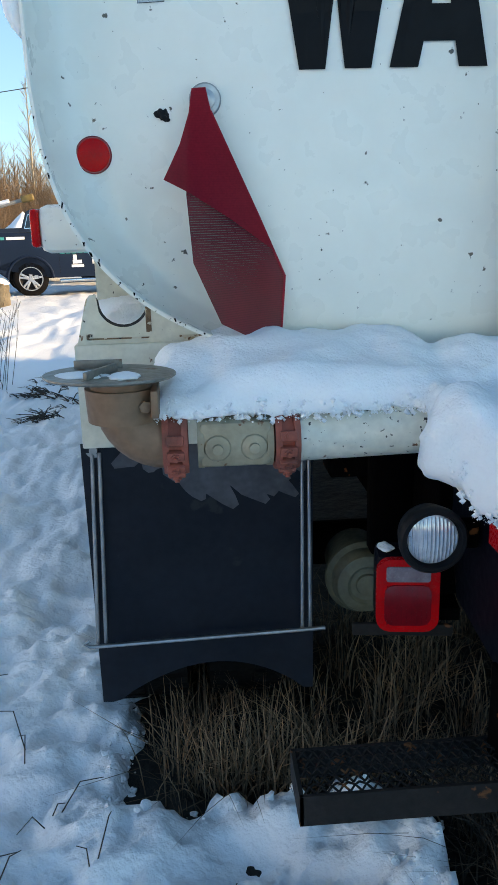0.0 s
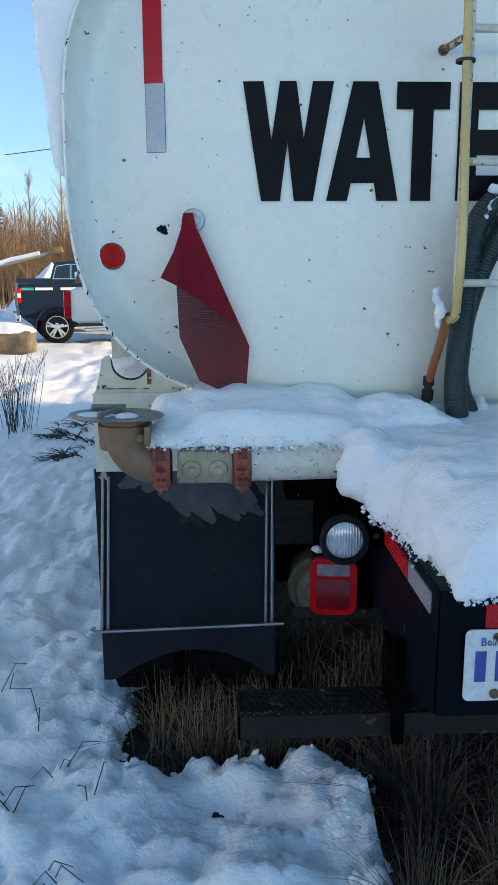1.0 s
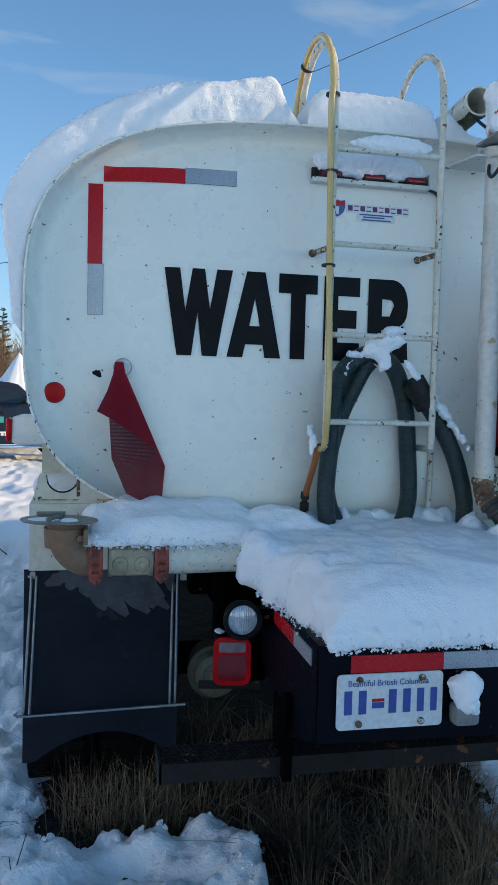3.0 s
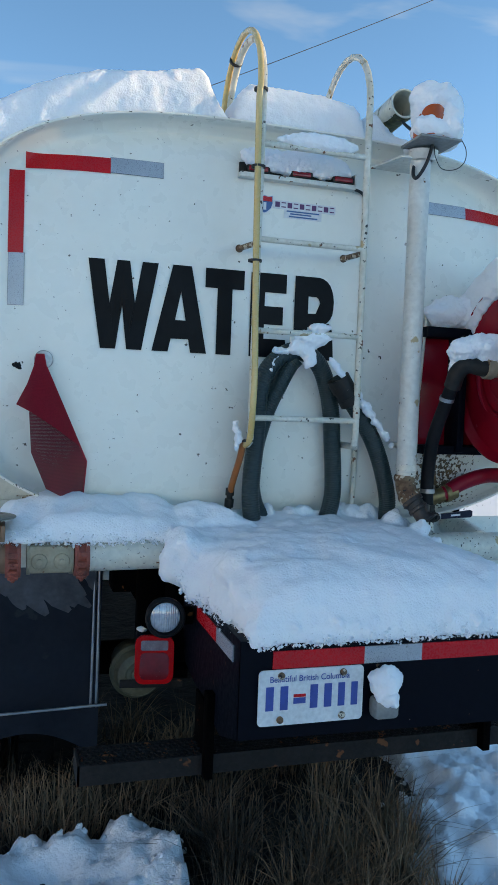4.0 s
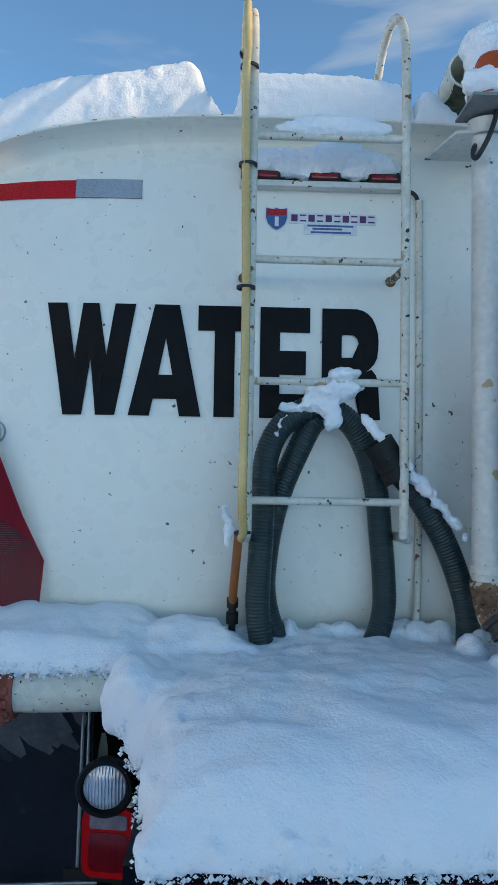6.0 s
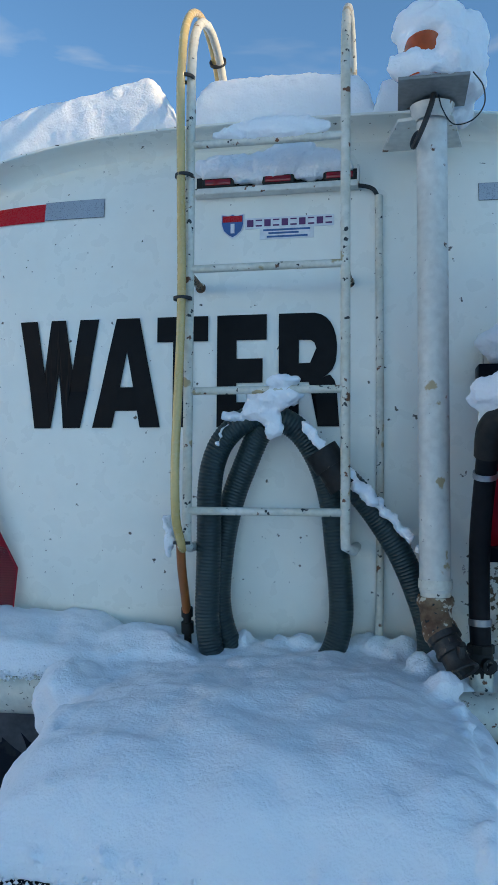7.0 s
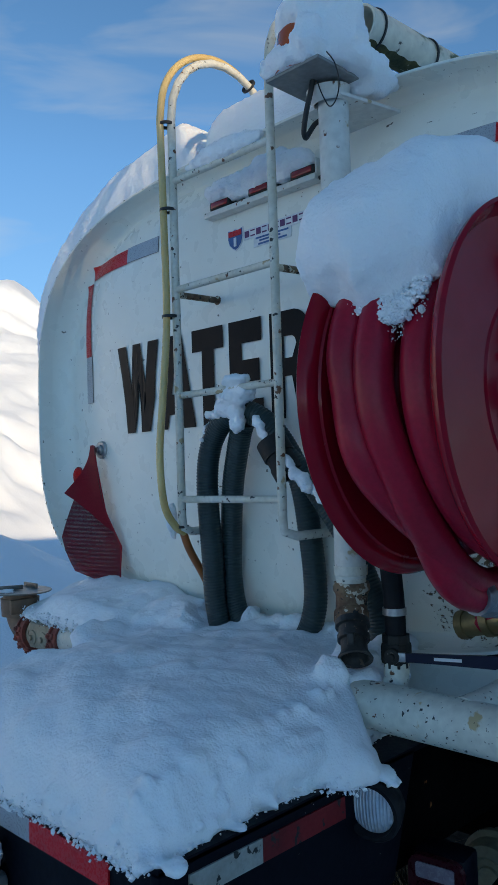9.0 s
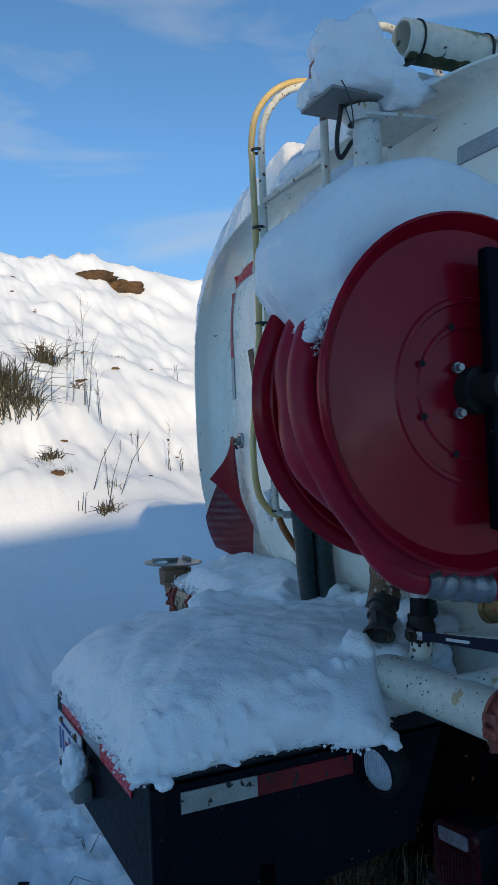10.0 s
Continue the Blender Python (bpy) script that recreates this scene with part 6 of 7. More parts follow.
for k in range(520):
    u = rnd.random() ** 0.8
    a = radians(146 + 15 * u)
    x = min(1.897, 1.85 + rnd.gauss(0, 0.034) * (1.25 - u))
    r = rnd.uniform(0.0018, 0.0062)
    blob(bm, (x, RY + math.cos(a) * (0.305 + rnd.uniform(0, 0.016)), RZ + math.sin(a) * (0.305 + rnd.uniform(0, 0.016))), (r * rnd.uniform(0.7, 1.4), r, r * rnd.uniform(0.7, 1.4)), 0.5, 3, 1, seed=k)
for k in range(110):
    a = radians(146 + 10 * rnd.random() ** 1.5)
    r = rnd.uniform(0.0015, 0.006)
    blob(bm, (1.76 + rnd.gauss(0, 0.016), RY + math.cos(a) * 0.315, RZ + math.sin(a) * 0.315), (r, r, r), 0.5, 3, 1, seed=k + 80)
tagged(part("snow_clump", bm, SNOW), "lacy icy snow clinging to the red hose", "snow", kind="stuff")


def lump(name, spec, label):
    groups = [spec] if name not in ("snow_on_tail_lamp",) else [[c] for c in spec]
    for group in groups:
        bm = bmesh.new()
        for k, (c, s) in enumerate(group):
            blob(bm, c, s, 0.32, 3, 4, seed=k * 3.1 + c[0])
        tagged(snowy(part(name, bm, SNOW), 0.006, 0.010, 0.013, 1), label, "snow", GRP)


lump("snow_on_elbow", [((1.525, 1.375, 1.985), (0.07, 0.05, 0.05)), ((1.585, 1.36, 1.99), (0.075, 0.055, 0.06)), ((1.50, 1.41, 1.93), (0.025, 0.03, 0.05))], "snow clump on the iron elbow")
lump("snow_on_hose", [((0.985, 1.55, 2.005), (0.075, 0.035, 0.028)), ((0.955, 1.56, 1.97), (0.055, 0.03, 0.03)), ((0.985, 1.555, 1.93), (0.022, 0.02, 0.035)), ((0.88, 1.565, 1.955), (0.035, 0.02, 0.018)), ((1.01, 1.53, 2.045), (0.045, 0.025, 0.016))], "snow clump on the draped hose")
for (ax, ay, az), (bx, by, bz), size in (((1.07, 1.545, 1.915), (1.115, 1.53, 1.865), 0.013), ((1.175, 1.545, 1.805), (1.235, 1.555, 1.735), 0.015), ((1.25, 1.57, 1.72), (1.345, 1.59, 1.615), 0.012), ((0.83, 1.55, 1.87), (0.87, 1.555, 1.925), 0.008)):
    rnd = random.Random(int(ax * 1000))
    lump("snow_clump", [((ax + (bx - ax) * q / 6 + rnd.gauss(0, 0.004), ay + (by - ay) * q / 6, az + (bz - az) * q / 6 + rnd.gauss(0, 0.005) + 0.01), tuple(size * rnd.uniform(0.7, 1.3) for _ in range(3))) for q in range(7)], "snow crumbs along the hose")
lump("snow_on_light_bar", [((0.95, 1.70, 2.672), (0.20, 0.026, 0.045)), ((1.09, 1.695, 2.665), (0.10, 0.026, 0.04)), ((0.82, 1.695, 2.66), (0.085, 0.024, 0.036)), ((0.99, 1.695, 2.68), (0.10, 0.024, 0.045))], "snow strip on the light bar")
lump("snow_on_rung", [((0.99, 1.535, 2.696), (0.15, 0.024, 0.028)), ((0.90, 1.535, 2.69), (0.07, 0.02, 0.02)), ((1.05, 1.54, 2.70), (0.08, 0.022, 0.024))], "snow strip on the top rung")
lump("snow_on_tube", [((0.722, 1.53, 1.64), (0.014, 0.02, 0.026)), ((0.712, 1.535, 1.68), (0.012, 0.016, 0.026)), ((0.718, 1.535, 1.61), (0.01, 0.015, 0.02))], "snow stuck behind the tube")
lump("snow_on_mount", [((1.62, 1.66, 2.14), (0.12, 0.055, 0.06)), ((1.75, 1.65, 2.16), (0.14, 0.055, 0.075))], "snow on the reel mounting frame")
lump("snow_on_tail_lamp", [((0.402, 1.53, 0.97), (0.022, 0.022, 0.011)), ((0.49, 1.49, 0.968), (0.010, 0.012, 0.012))], "snow on top of the tail lamp")
lump("snow_on_plate_lamp", [((0.962, 0.795, 1.0), (0.040, 0.035, 0.050)), ((0.968, 0.79, 0.958), (0.030, 0.03, 0.026)), ((0.935, 0.80, 1.015), (0.022, 0.02, 0.026)), ((0.992, 0.80, 1.02), (0.02, 0.02, 0.026)), ((0.96, 0.79, 1.04), (0.026, 0.02, 0.018))], "snow clump clinging to the plate lamp")
lump("snow_on_work_lamp", [((1.525, 1.40, 1.140), (0.055, 0.035, 0.013)), ((1.58, 1.40, 1.128), (0.016, 0.018, 0.010))], "snow on the round work lamp")
lump("snow_strip", [((1.43, 2.25, 2.985), (0.028, 0.12, 0.012))], "snow along the overhead pipe")

# overhead pipe on the tank
ALGAE = surface("algae_stained_cream_paint", (0.72, 0.70, 0.60), (0.62, 0.58, 0.46), 0.4, scale=5, fine=50, bump=0.08, spots=[((0.09, 0.11, 0.03), 5, 0.60), (SOOT, 20, 0.66)])
top = part("overhead_pipe", lathe(bmesh.new(), (1.375, 1.66, 2.937), (0.068, 1, -0.006), [(1.70, 0.0), (1.70, 0.049), (0.0, 0.049), (0.0, 0.055), (0.3, 0.055), (0.8, 0.055), (1.75, 0.055), (1.75, 0.0)], 28), ALGAE, truck, "cream overhead pipe with green algae")
part("band", lathe(bmesh.new(), (1.396, 1.925, 2.935), (0.07, 1, 0), [(0, 0.053), (0, 0.0575), (0.006, 0.0575), (0.006, 0.053)], 24), CABLE, top, "black strap")
part("band", lathe(bmesh.new(), (1.381, 1.70, 2.937), (0.07, 1, 0), [(0, 0.053), (0, 0.0575), (0.005, 0.0575), (0.005, 0.053)], 24), CABLE, top, "black strap")
bm = bmesh.new()
rows = []
for i in range(25):
    y = 1.665 + 0.01 * i
    lo, hi = -38 - 22 * abs(fbm(y, 0, 1, 11, 2)), 30 + 40 * abs(fbm(y, 4, 1, 13, 2))
    rows.append([bm.verts.new((1.375 + 0.068 * (y - 1.66) + 0.0563 * math.sin(radians(a)), y, 2.937 - 0.0563 * math.cos(radians(a)))) for a in (lo + (hi - lo) * j / 8 for j in range(9))])
for p, q in zip(rows, rows[1:]):
    for j in range(8):
        bm.faces.new((p[j], q[j], q[j + 1], p[j + 1]))
part("algae_patch", bm, surface("dark_green_algae", (0.030, 0.035, 0.012), (0.11, 0.10, 0.035), 0.85, scale=22, fine=90, bump=0.4), top, "dark green algae under the pipe")
part("foot", box(bmesh.new(), (1.375, 1.915, 2.75), (1.43, 1.935, 2.90), 0.002), PAINT, top)
part("strap_cable", tube(bmesh.new(), spline([(1.385, 1.70, 2.885), (1.375, 1.66, 2.86), (1.365, 1.61, 2.83), (1.36, 1.55, 2.79), (1.365, 1.50, 2.74)]), 0.006, 8), CABLE, top)

# ---- grass, stalks ----


def blades(name, count, place, height, material, seed, label, width=0.0022, lean=0.35, clump=None):
    rnd = random.Random(seed)
    verts, faces = [], []
    for _ in range(count):
        x, y, cx, cy = (place(rnd) + (None, None))[:4]
        h = height * rnd.uniform(0.35, 1.15)
        a = rnd.uniform(0, 2 * math.pi) if cx is None else math.atan2(y - cy, x - cx) + rnd.gauss(0, 0.6)
        l = abs(rnd.gauss(0, lean)) * h
        dx, dy = math.cos(a) * l, math.sin(a) * l
        w = width * rnd.uniform(0.6, 1.3)
        b = rnd.uniform(0, math.pi)
        px, py = math.cos(b) * w, math.sin(b) * w
        z = 0.005
        base = len(verts)
        for t, s in ((0, 1.0), (0.4, 0.9), (0.75, 0.6)):
            bx, by, bz = x + dx * t * t, y + dy * t * t, z + h * t * (1 - 0.25 * t * l / h)
            verts += [(bx - px * s, by - py * s, bz), (bx + px * s, by + py * s, bz)]
        verts.append((x + dx, y + dy, z + h * (1 - 0.3 * min(1, l / h))))
        faces += [(base, base + 1, base + 3, base + 2), (base + 2, base + 3, base + 5, base + 4), (base + 4, base + 5, base + 6)]
    mesh = bpy.data.meshes.new(name)
    mesh.from_pydata(verts, [], faces)
    mesh.materials.append(material)
    return tagged(new(name, mesh), label, "grass", kind="stuff")


CLUMPS = random.Random(21)
spots_near = [(CLUMPS.uniform(0.62, 1.5), CLUMPS.uniform(0.75, 1.9)) for _ in range(24)]
spots_under = [(CLUMPS.uniform(-0.15, 1.7), CLUMPS.uniform(1.95, 2.9)) for _ in range(46)] + [(0.02, 1.97), (0.08, 2.0), (0.14, 1.99), (0.0, 2.05), (0.3, 2.0), (0.38, 2.05), (0.45, 1.98), (0.52, 1.95), (0.04, 1.96), (0.1, 2.02), (0.2, 2.03), (0.26, 1.99), (0.33, 2.06), (0.18, 1.96), (0.6, 1.9)]


def around(spots, spread):
    def place(rnd):
        while True:
            cx, cy = spots[rnd.randrange(len(spots))]
            x, y = rnd.gauss(cx, spread), rnd.gauss(cy, spread)
            if bare(x, y) < 0.0:
                return x, y, cx, cy
    return place


blades("grass_clumps", 2600, around(spots_near, 0.036), 0.30, STRAW, 3, "long dry straw-coloured grass in clumps", lean=0.85)
blades("grass_clumps", 2500, around(spots_under, 0.036), 0.28, STRAW, 4, "dry grass growing under the tanker", lean=0.7)
blades("grass_litter", 2600, lambda r: (lambda p: p if bare(*p) < 0.02 else (r.uniform(0.7, 1.3), r.uniform(1.0, 2.6)))((r.uniform(-0.2, 1.8), r.uniform(0.6, 3.0))), 0.10, STRAW, 5, "short flattened dead grass", lean=1.1)


def stalk(bm, x, y, h, rnd, lean=0.12, r=0.003, twigs=4, z=None):
    z = terrain(x, y) - 0.02 if z is None else z
    a = rnd.uniform(0, 6.28)
    tip = Vector((x + math.cos(a) * lean * h, y + math.sin(a) * lean * h, z + h))
    mid = Vector((x + math.cos(a) * lean * h * 0.4 + rnd.gauss(0, 0.02 * h), y + math.sin(a) * lean * h * 0.4, z + h * 0.55))
    tube(bm, [(x, y, z), mid, tip], [r, r * 0.8, r * 0.4], 5)
    for _ in range(twigs):
        t = rnd.uniform(0.35, 0.95)
        p = Vector((x, y, z)).lerp(mid, t * 2) if t < 0.5 else mid.lerp(tip, t * 2 - 1)
        b = rnd.uniform(0, 6.28)
        l = h * rnd.uniform(0.08, 0.22)
        tube(bm, [p, p + Vector((math.cos(b) * l * 0.6, math.sin(b) * l * 0.6, l))], [r * 0.5, r * 0.3], 4)


def weed(name, spots, label, h, r, lean=0.12, twigs=4, seed=1):
    rnd = random.Random(seed)
    bm = bmesh.new()
    for x, y in spots:
        stalk(bm, x, y, h * rnd.uniform(0.6, 1.1), rnd, lean, r, twigs)
    return tagged(part(name, bm, TWIG), label, "weed", kind="stuff")


# broken stems poking out of the near snow
rnd = random.Random(8)
for k, (x, y) in enumerate(((-0.62, 1.75), (-0.52, 1.55), (-0.45, 1.85), (-0.36, 1.35), (-0.55, 2.1), (-0.30, 1.62), (-0.48, 1.15), (-0.30, 0.95), (-0.75, 2.4), (0.35, 1.1))):
    bm = bmesh.new()
    for q in range(rnd.randint(2, 4)):
        a, l = rnd.uniform(0, 6.28), rnd.uniform(0.06, 0.17)
        b = Vector((x + rnd.gauss(0, 0.02), y + rnd.gauss(0, 0.02), terrain(x, y) - 0.01))
        m = b + Vector((math.cos(a) * l * 0.5, math.sin(a) * l * 0.5, l * 0.75))
        tube(bm, [b, m, m + Vector((math.cos(a + 0.6) * l * 0.6, math.sin(a + 0.6) * l * 0.6, -l * rnd.uniform(0.1, 0.5)))], [0.0022, 0.0018, 0.0012], 5)
    tagged(part("stem", bm, TWIG), "broken dark stems poking out of the snow", "weed", "stems in the snow")
# tall tuft beside the tanker
weed("weed_tuft", [(-2.10 + rnd.gauss(0, 0.09), 8.0 + rnd.gauss(0, 0.15)) for _ in range(42)], "tuft of tall dark dry weeds in the snow", 0.85, 0.0035, 0.22, 3, 5)
# dark branches half buried in the snow
for bx, by, spread, n in ((-1.47, 7.6, 0.10, 26), (-1.24, 6.6, 0.08, 18), (-1.30, 8.1, 0.14, 22), (-1.12, 7.3, 0.10, 14)):
    bm = bmesh.new()
    for _ in range(n):
        a, l = rnd.gauss(2.3, 0.5), rnd.uniform(0.10, 0.30)
        p = Vector((bx + rnd.gauss(0, spread), by + rnd.gauss(0, spread), 0))
        p.z = terrain(p.x, p.y) + rnd.uniform(-0.01, 0.03)
        way = Vector((math.cos(a), math.sin(a), rnd.gauss(0.05, 0.12)))
        tube(bm, [p, p + way * l * 0.5 + Vector((0, 0, 0.02)), p + way * l], [0.010 * rnd.random() + 0.003, 0.005, 0.002], 5)
        for _ in range(5):
            q = p + way * l * rnd.uniform(0.2, 1.0)
            b = a + rnd.choice((-1, 1)) * rnd.uniform(0.4, 0.9)
            tube(bm, [q, q + Vector((math.cos(b), math.sin(b), rnd.gauss(0, 0.2))) * rnd.uniform(0.03, 0.10)], [0.004, 0.0015], 4)
    tagged(part("branch_litter", bm, TWIG), "dark broken branches half buried in snow", "branches", "branches in the snow", kind="stuff")
# stalks on the hillside
for k, (d, az, h, n, tw) in enumerate(((13.4, 77.3, 1.9, 4, 8), (13.2, 75.6, 0.9, 4, 5), (13.0, 79.6, 1.3, 2, 6), (12.2, 71.5, 0.8, 2, 3), (10.3, 74.6, 0.8, 4, 1), (12.4, 69.5, 0.35, 4, 4), (16.5, 69.0, 0.4, 3, 3), (12.6, 73.0, 0.3, 3, 3), (9.9, 76.8, 0.3, 3, 1))):
    rnd = random.Random(40 + k)
    for _ in range(n):
        a = radians(az + rnd.gauss(0, 0.7))
        dd = d + rnd.gauss(0, 0.15)
        bm = bmesh.new()
        stalk(bm, 3.09 - dd * math.sin(a), 0.32 + dd * math.cos(a), h * rnd.uniform(0.6, 1.1), rnd, 0.10 if k != 4 else 0.5, 0.006, tw)
        tagged(part("weed_stalk", bm, TWIG), "thin dry weed stalk on the snowy slope", "weed", "weeds on the hillside")
for k, (d, az, h, n) in enumerate(((12.9, 81.6, 0.62, 300), (15.1, 78.8, 0.55, 110), (14.4, 83.5, 0.5, 100), (11.7, 78.7, 0.2, 90), (14.3, 76.6, 0.14, 60), (16.2, 73.8, 0.12, 50), (9.8, 74.9, 0.2, 60), (12.9, 79.7, 0.2, 60), (10.9, 77.6, 0.16, 26), (11.3, 79.0, 0.14, 22), (10.6, 74.4, 0.16, 22))):
    a = radians(az)
    cx, cy = 3.09 - d * math.sin(a), 0.32 + d * math.cos(a)
    rnd = random.Random(60 + k)
    bm = bmesh.new()
    for _ in range(n):
        b, l = rnd.uniform(0, 6.28), h * rnd.uniform(0.5, 1.1)
        wide = 0.24 if h > 0.6 else 0.12 if h > 0.3 else 0.07
        q = Vector((cx + rnd.gauss(0, wide), cy + rnd.gauss(0, wide), 0))
        q.z = terrain(q.x, q.y) - 0.05
        e = abs(rnd.gauss(0, 0.8))
        tube(bm, [q, q + Vector((math.cos(b) * e * l * 0.4, math.sin(b) * e * l * 0.4, l * 0.6)), q + Vector((math.cos(b) * e * l, math.sin(b) * e * l, l * (1 - 0.3 * e)))], [0.004, 0.003, 0.001] if n < 60 else [0.008, 0.006, 0.002], 3)
    tagged(part("grass_tuft", bm, TUFT), "brown grass tuft sticking out of the snowy slope", "grass", kind="stuff")


def dirt(d, az, size, seed, label):
    a = radians(az)
    cx, cy = 3.09 - d * math.sin(a), 0.32 + d * math.cos(a)
    rnd = random.Random(int(seed * 7))
    for q in range(7 if size[0] > 0.3 else 1):
        u, v = (0.0, 0.0) if q == 0 else (rnd.gauss(0, 0.35) * size[0], rnd.gauss(0, 0.35) * size[1])
        k = rnd.uniform(0.35, 0.75)
        bm = blob(bmesh.new(), (cx + u, cy + v, terrain(cx + u, cy + v)), (size[0] * k, size[1] * k, size[2] * k), 0.45, 3.5, 4 if size[0] > 0.3 else 3, seed=seed + q)
        tagged(part("earth_patch", bm, DIRTBANK), label, "earth", "bare earth on the hillside")


dirt(21.7, 74.2, (0.5, 0.80, 0.26), 2.0, "patch of bare reddish earth near the hill crest")
dirt(20.3, 81.0, (0.16, 0.2, 0.10), 5.0, "small dark patch of earth showing through the snow")
dirt(14.6, 76.3, (0.15, 0.22, 0.07), 8.0, "small dark patch of earth showing through the snow")
dirt(16.6, 73.6, (0.15, 0.2, 0.08), 9.0, "small dark patch of earth showing through the snow")
rnd = random.Random(33)
for k in range(26):
    dirt(rnd.uniform(10.5, 19.5), rnd.uniform(66, 84), (rnd.uniform(0.03, 0.08), rnd.uniform(0.04, 0.12), rnd.uniform(0.02, 0.05)), 20.0 + k, "dark speck of earth and stubble showing through the snow")
dirt(10.9, 78.2, (0.12, 0.14, 0.10), 11.0, "small dark patch of earth showing through the snow")

# ---- parked pickups ----


def pickup(place, heading, label, marked):
    """A crew-cab pickup; local x forward from the rear axle, y to its other side, z up from the ground."""
    put = Matrix.Translation(place) @ Matrix.Rotation(radians(heading), 4, "Z")
    car = thing("pickup_truck", place, label, "car", "pickups parked on the lot")

    def short(x):
        """A short bed and cab on the marked one."""
        if not marked or -0.53 <= x <= 0.53:
            return x
        return -0.53 + (x + 0.53) * 0.60 if x < 0 else 0.53 + (x - 0.53) * 0.62 if x < 0.85 else x - 0.12 - 0.2 * (min(x, 2.4) - 0.85)

    def pk(name, bm, material, parent=None, label="", smooth=True):
        for v in bm.verts:
            v.co.x = short(v.co.x)
        bmesh.ops.transform(bm, matrix=put, verts=bm.verts)
        return part(name, bm, material, parent or car, label, smooth)

    def arch(cx, r):
        return [(cx + r * math.cos(a), 0.40 + r * math.sin(a)) for a in (math.pi - math.pi * k / 12 for k in range(13))]

    side = [(-1.02, 0.66), (-0.55, 0.5)] + arch(0, 0.49) + [(0.52, 0.40), (3.1, 0.40)] + arch(3.68, 0.49) + [(4.2, 0.5), (4.62, 0.55), (4.68, 0.95), (4.55, 1.2), (3.2, 1.30), (0.74, 1.40), (-1.05, 1.43), (-1.08, 0.9)]
    pk("body", prism(bmesh.new(), side, lambda u, v, d: (u, d, v), 1.95), CARGREY, label="dark grey metallic body")
    bm = tube(bmesh.new(), [(u, 0.0, v) for u, v in arch(0, 0.505)], 0.028, 8)
    pk("wheel_arch", bm, CARGREY, label="flared wheel arch")
    pk("arch_liner", prism(bmesh.new(), arch(0, 0.50) + [(0.5, 0.38), (-0.5, 0.38)], lambda u, v, d: (u, 0.30 + d, v), 0.02), RUBBER)
    cab = [(0.72, 1.38), (0.93, 1.86), (1.1, 1.92), (2.2, 1.93), (2.45, 1.88), (3.12, 1.28), (0.72, 1.28)]
    pk("cab", prism(bmesh.new(), cab, lambda u, v, d: (u, 0.06 + d + 0.10 * (v - 1.28) * (1 - 2 * d / 1.83), v), 1.83), CARGREY)
    for pts in ([(0.93, 1.42), (1.08, 1.78), (1.76, 1.83), (1.79, 1.42)], [(1.87, 1.42), (1.85, 1.83), (2.33, 1.81), (2.76, 1.42)]):
        c = (sum(u for u, v in pts) / 4, sum(v for u, v in pts) / 4)
        rim = [(c[0] + (u - c[0]) * 1.09, c[1] + (v - c[1]) * 1.09) for u, v in pts]
        pk("window_trim", prism(bmesh.new(), rim, lambda u, v, d: (u, 0.052 + 0.10 * (v - 1.28) + d, v), 0.02), CHROME if not marked else RUBBER, smooth=False)
        pk("window", prism(bmesh.new(), pts, lambda u, v, d: (u, 0.046 + 0.10 * (v - 1.28) + d, v), 0.02), CARGLASS, label="dark tinted side window", smooth=False)
    pk("rear_window", prism(bmesh.new(), [(0.30, 1.47), (1.65, 1.47), (1.58, 1.80), (0.37, 1.80)], lambda u, v, d: (0.72 + 0.4375 * (v - 1.38) - 0.012 + d, u, v), 0.02), CARGLASS, label="dark rear window", smooth=False)
    pk("bed_cover", box(bmesh.new(), (-1.04, 0.05, 1.39), (0.72, 1.90, 1.425), 0.01), RUBBER, label="black bed cover")
    for y0, y1 in ((-0.014, 0.15), (1.80, 1.964)):
        tail = pk("tail_light", box(bmesh.new(), (-1.095, y0, 0.98), (-0.96, y1, 1.33), 0.02), REDLENS, label="red tail light")
        pk("lens", box(bmesh.new(), (-1.10, y0 - 0.003, 1.10), (-0.975, y1 - 0.03, 1.20), 0.005), WHITE, tail)
    pk("tailgate_seam", box(bmesh.new(), (-1.086, 0.2, 0.86), (-1.076, 1.75, 0.875)), RUBBER, smooth=False)
    pk("rear_bumper", box(bmesh.new(), (-1.20, -0.01, 0.52), (-1.01, 1.96, 0.72), 0.04), CHROME, label="chrome rear bumper")
    pk("running_board", box(bmesh.new(), (0.70, -0.08, 0.30), (3.05, 0.06, 0.37), 0.02), CHROME, label="chrome side step")
    pk("mirror_arm", box(bmesh.new(), (2.62, -0.10, 1.44), (2.72, 0.10, 1.50), 0.015), RUBBER)
    pk("mirror", box(bmesh.new(), (2.56, -0.32, 1.42), (2.74, -0.06, 1.62), 0.04), CHROME, label="chrome door mirror")
    for x in (0.90, 1.85):
        pk("door_handle", box(bmesh.new(), (x, -0.035, 1.16), (x + 0.20, 0.0, 1.21), 0.012), RUBBER, label="black door handle")
    for x in (0.74, 1.80, 2.85):
        pk("door_seam", box(bmesh.new(), (x, -0.004, 0.5), (x + 0.012, 0.01, 1.36)), RUBBER, smooth=False)
    if marked:
        for x, w in ((0.78, 0.15), (0.97, 0.12), (1.13, 0.13), (1.30, 0.13), (1.47, 0.12), (1.63, 0.04), (1.71, 0.13), (1.88, 0.13)):
            pk("mark", box(bmesh.new(), (x, -0.008, 0.93), (x + w, 0.004, 1.08)), TEAL, smooth=False)
        bm = box(bmesh.new(), (1.10, -0.008, 0.62), (1.45, 0.004, 0.68))
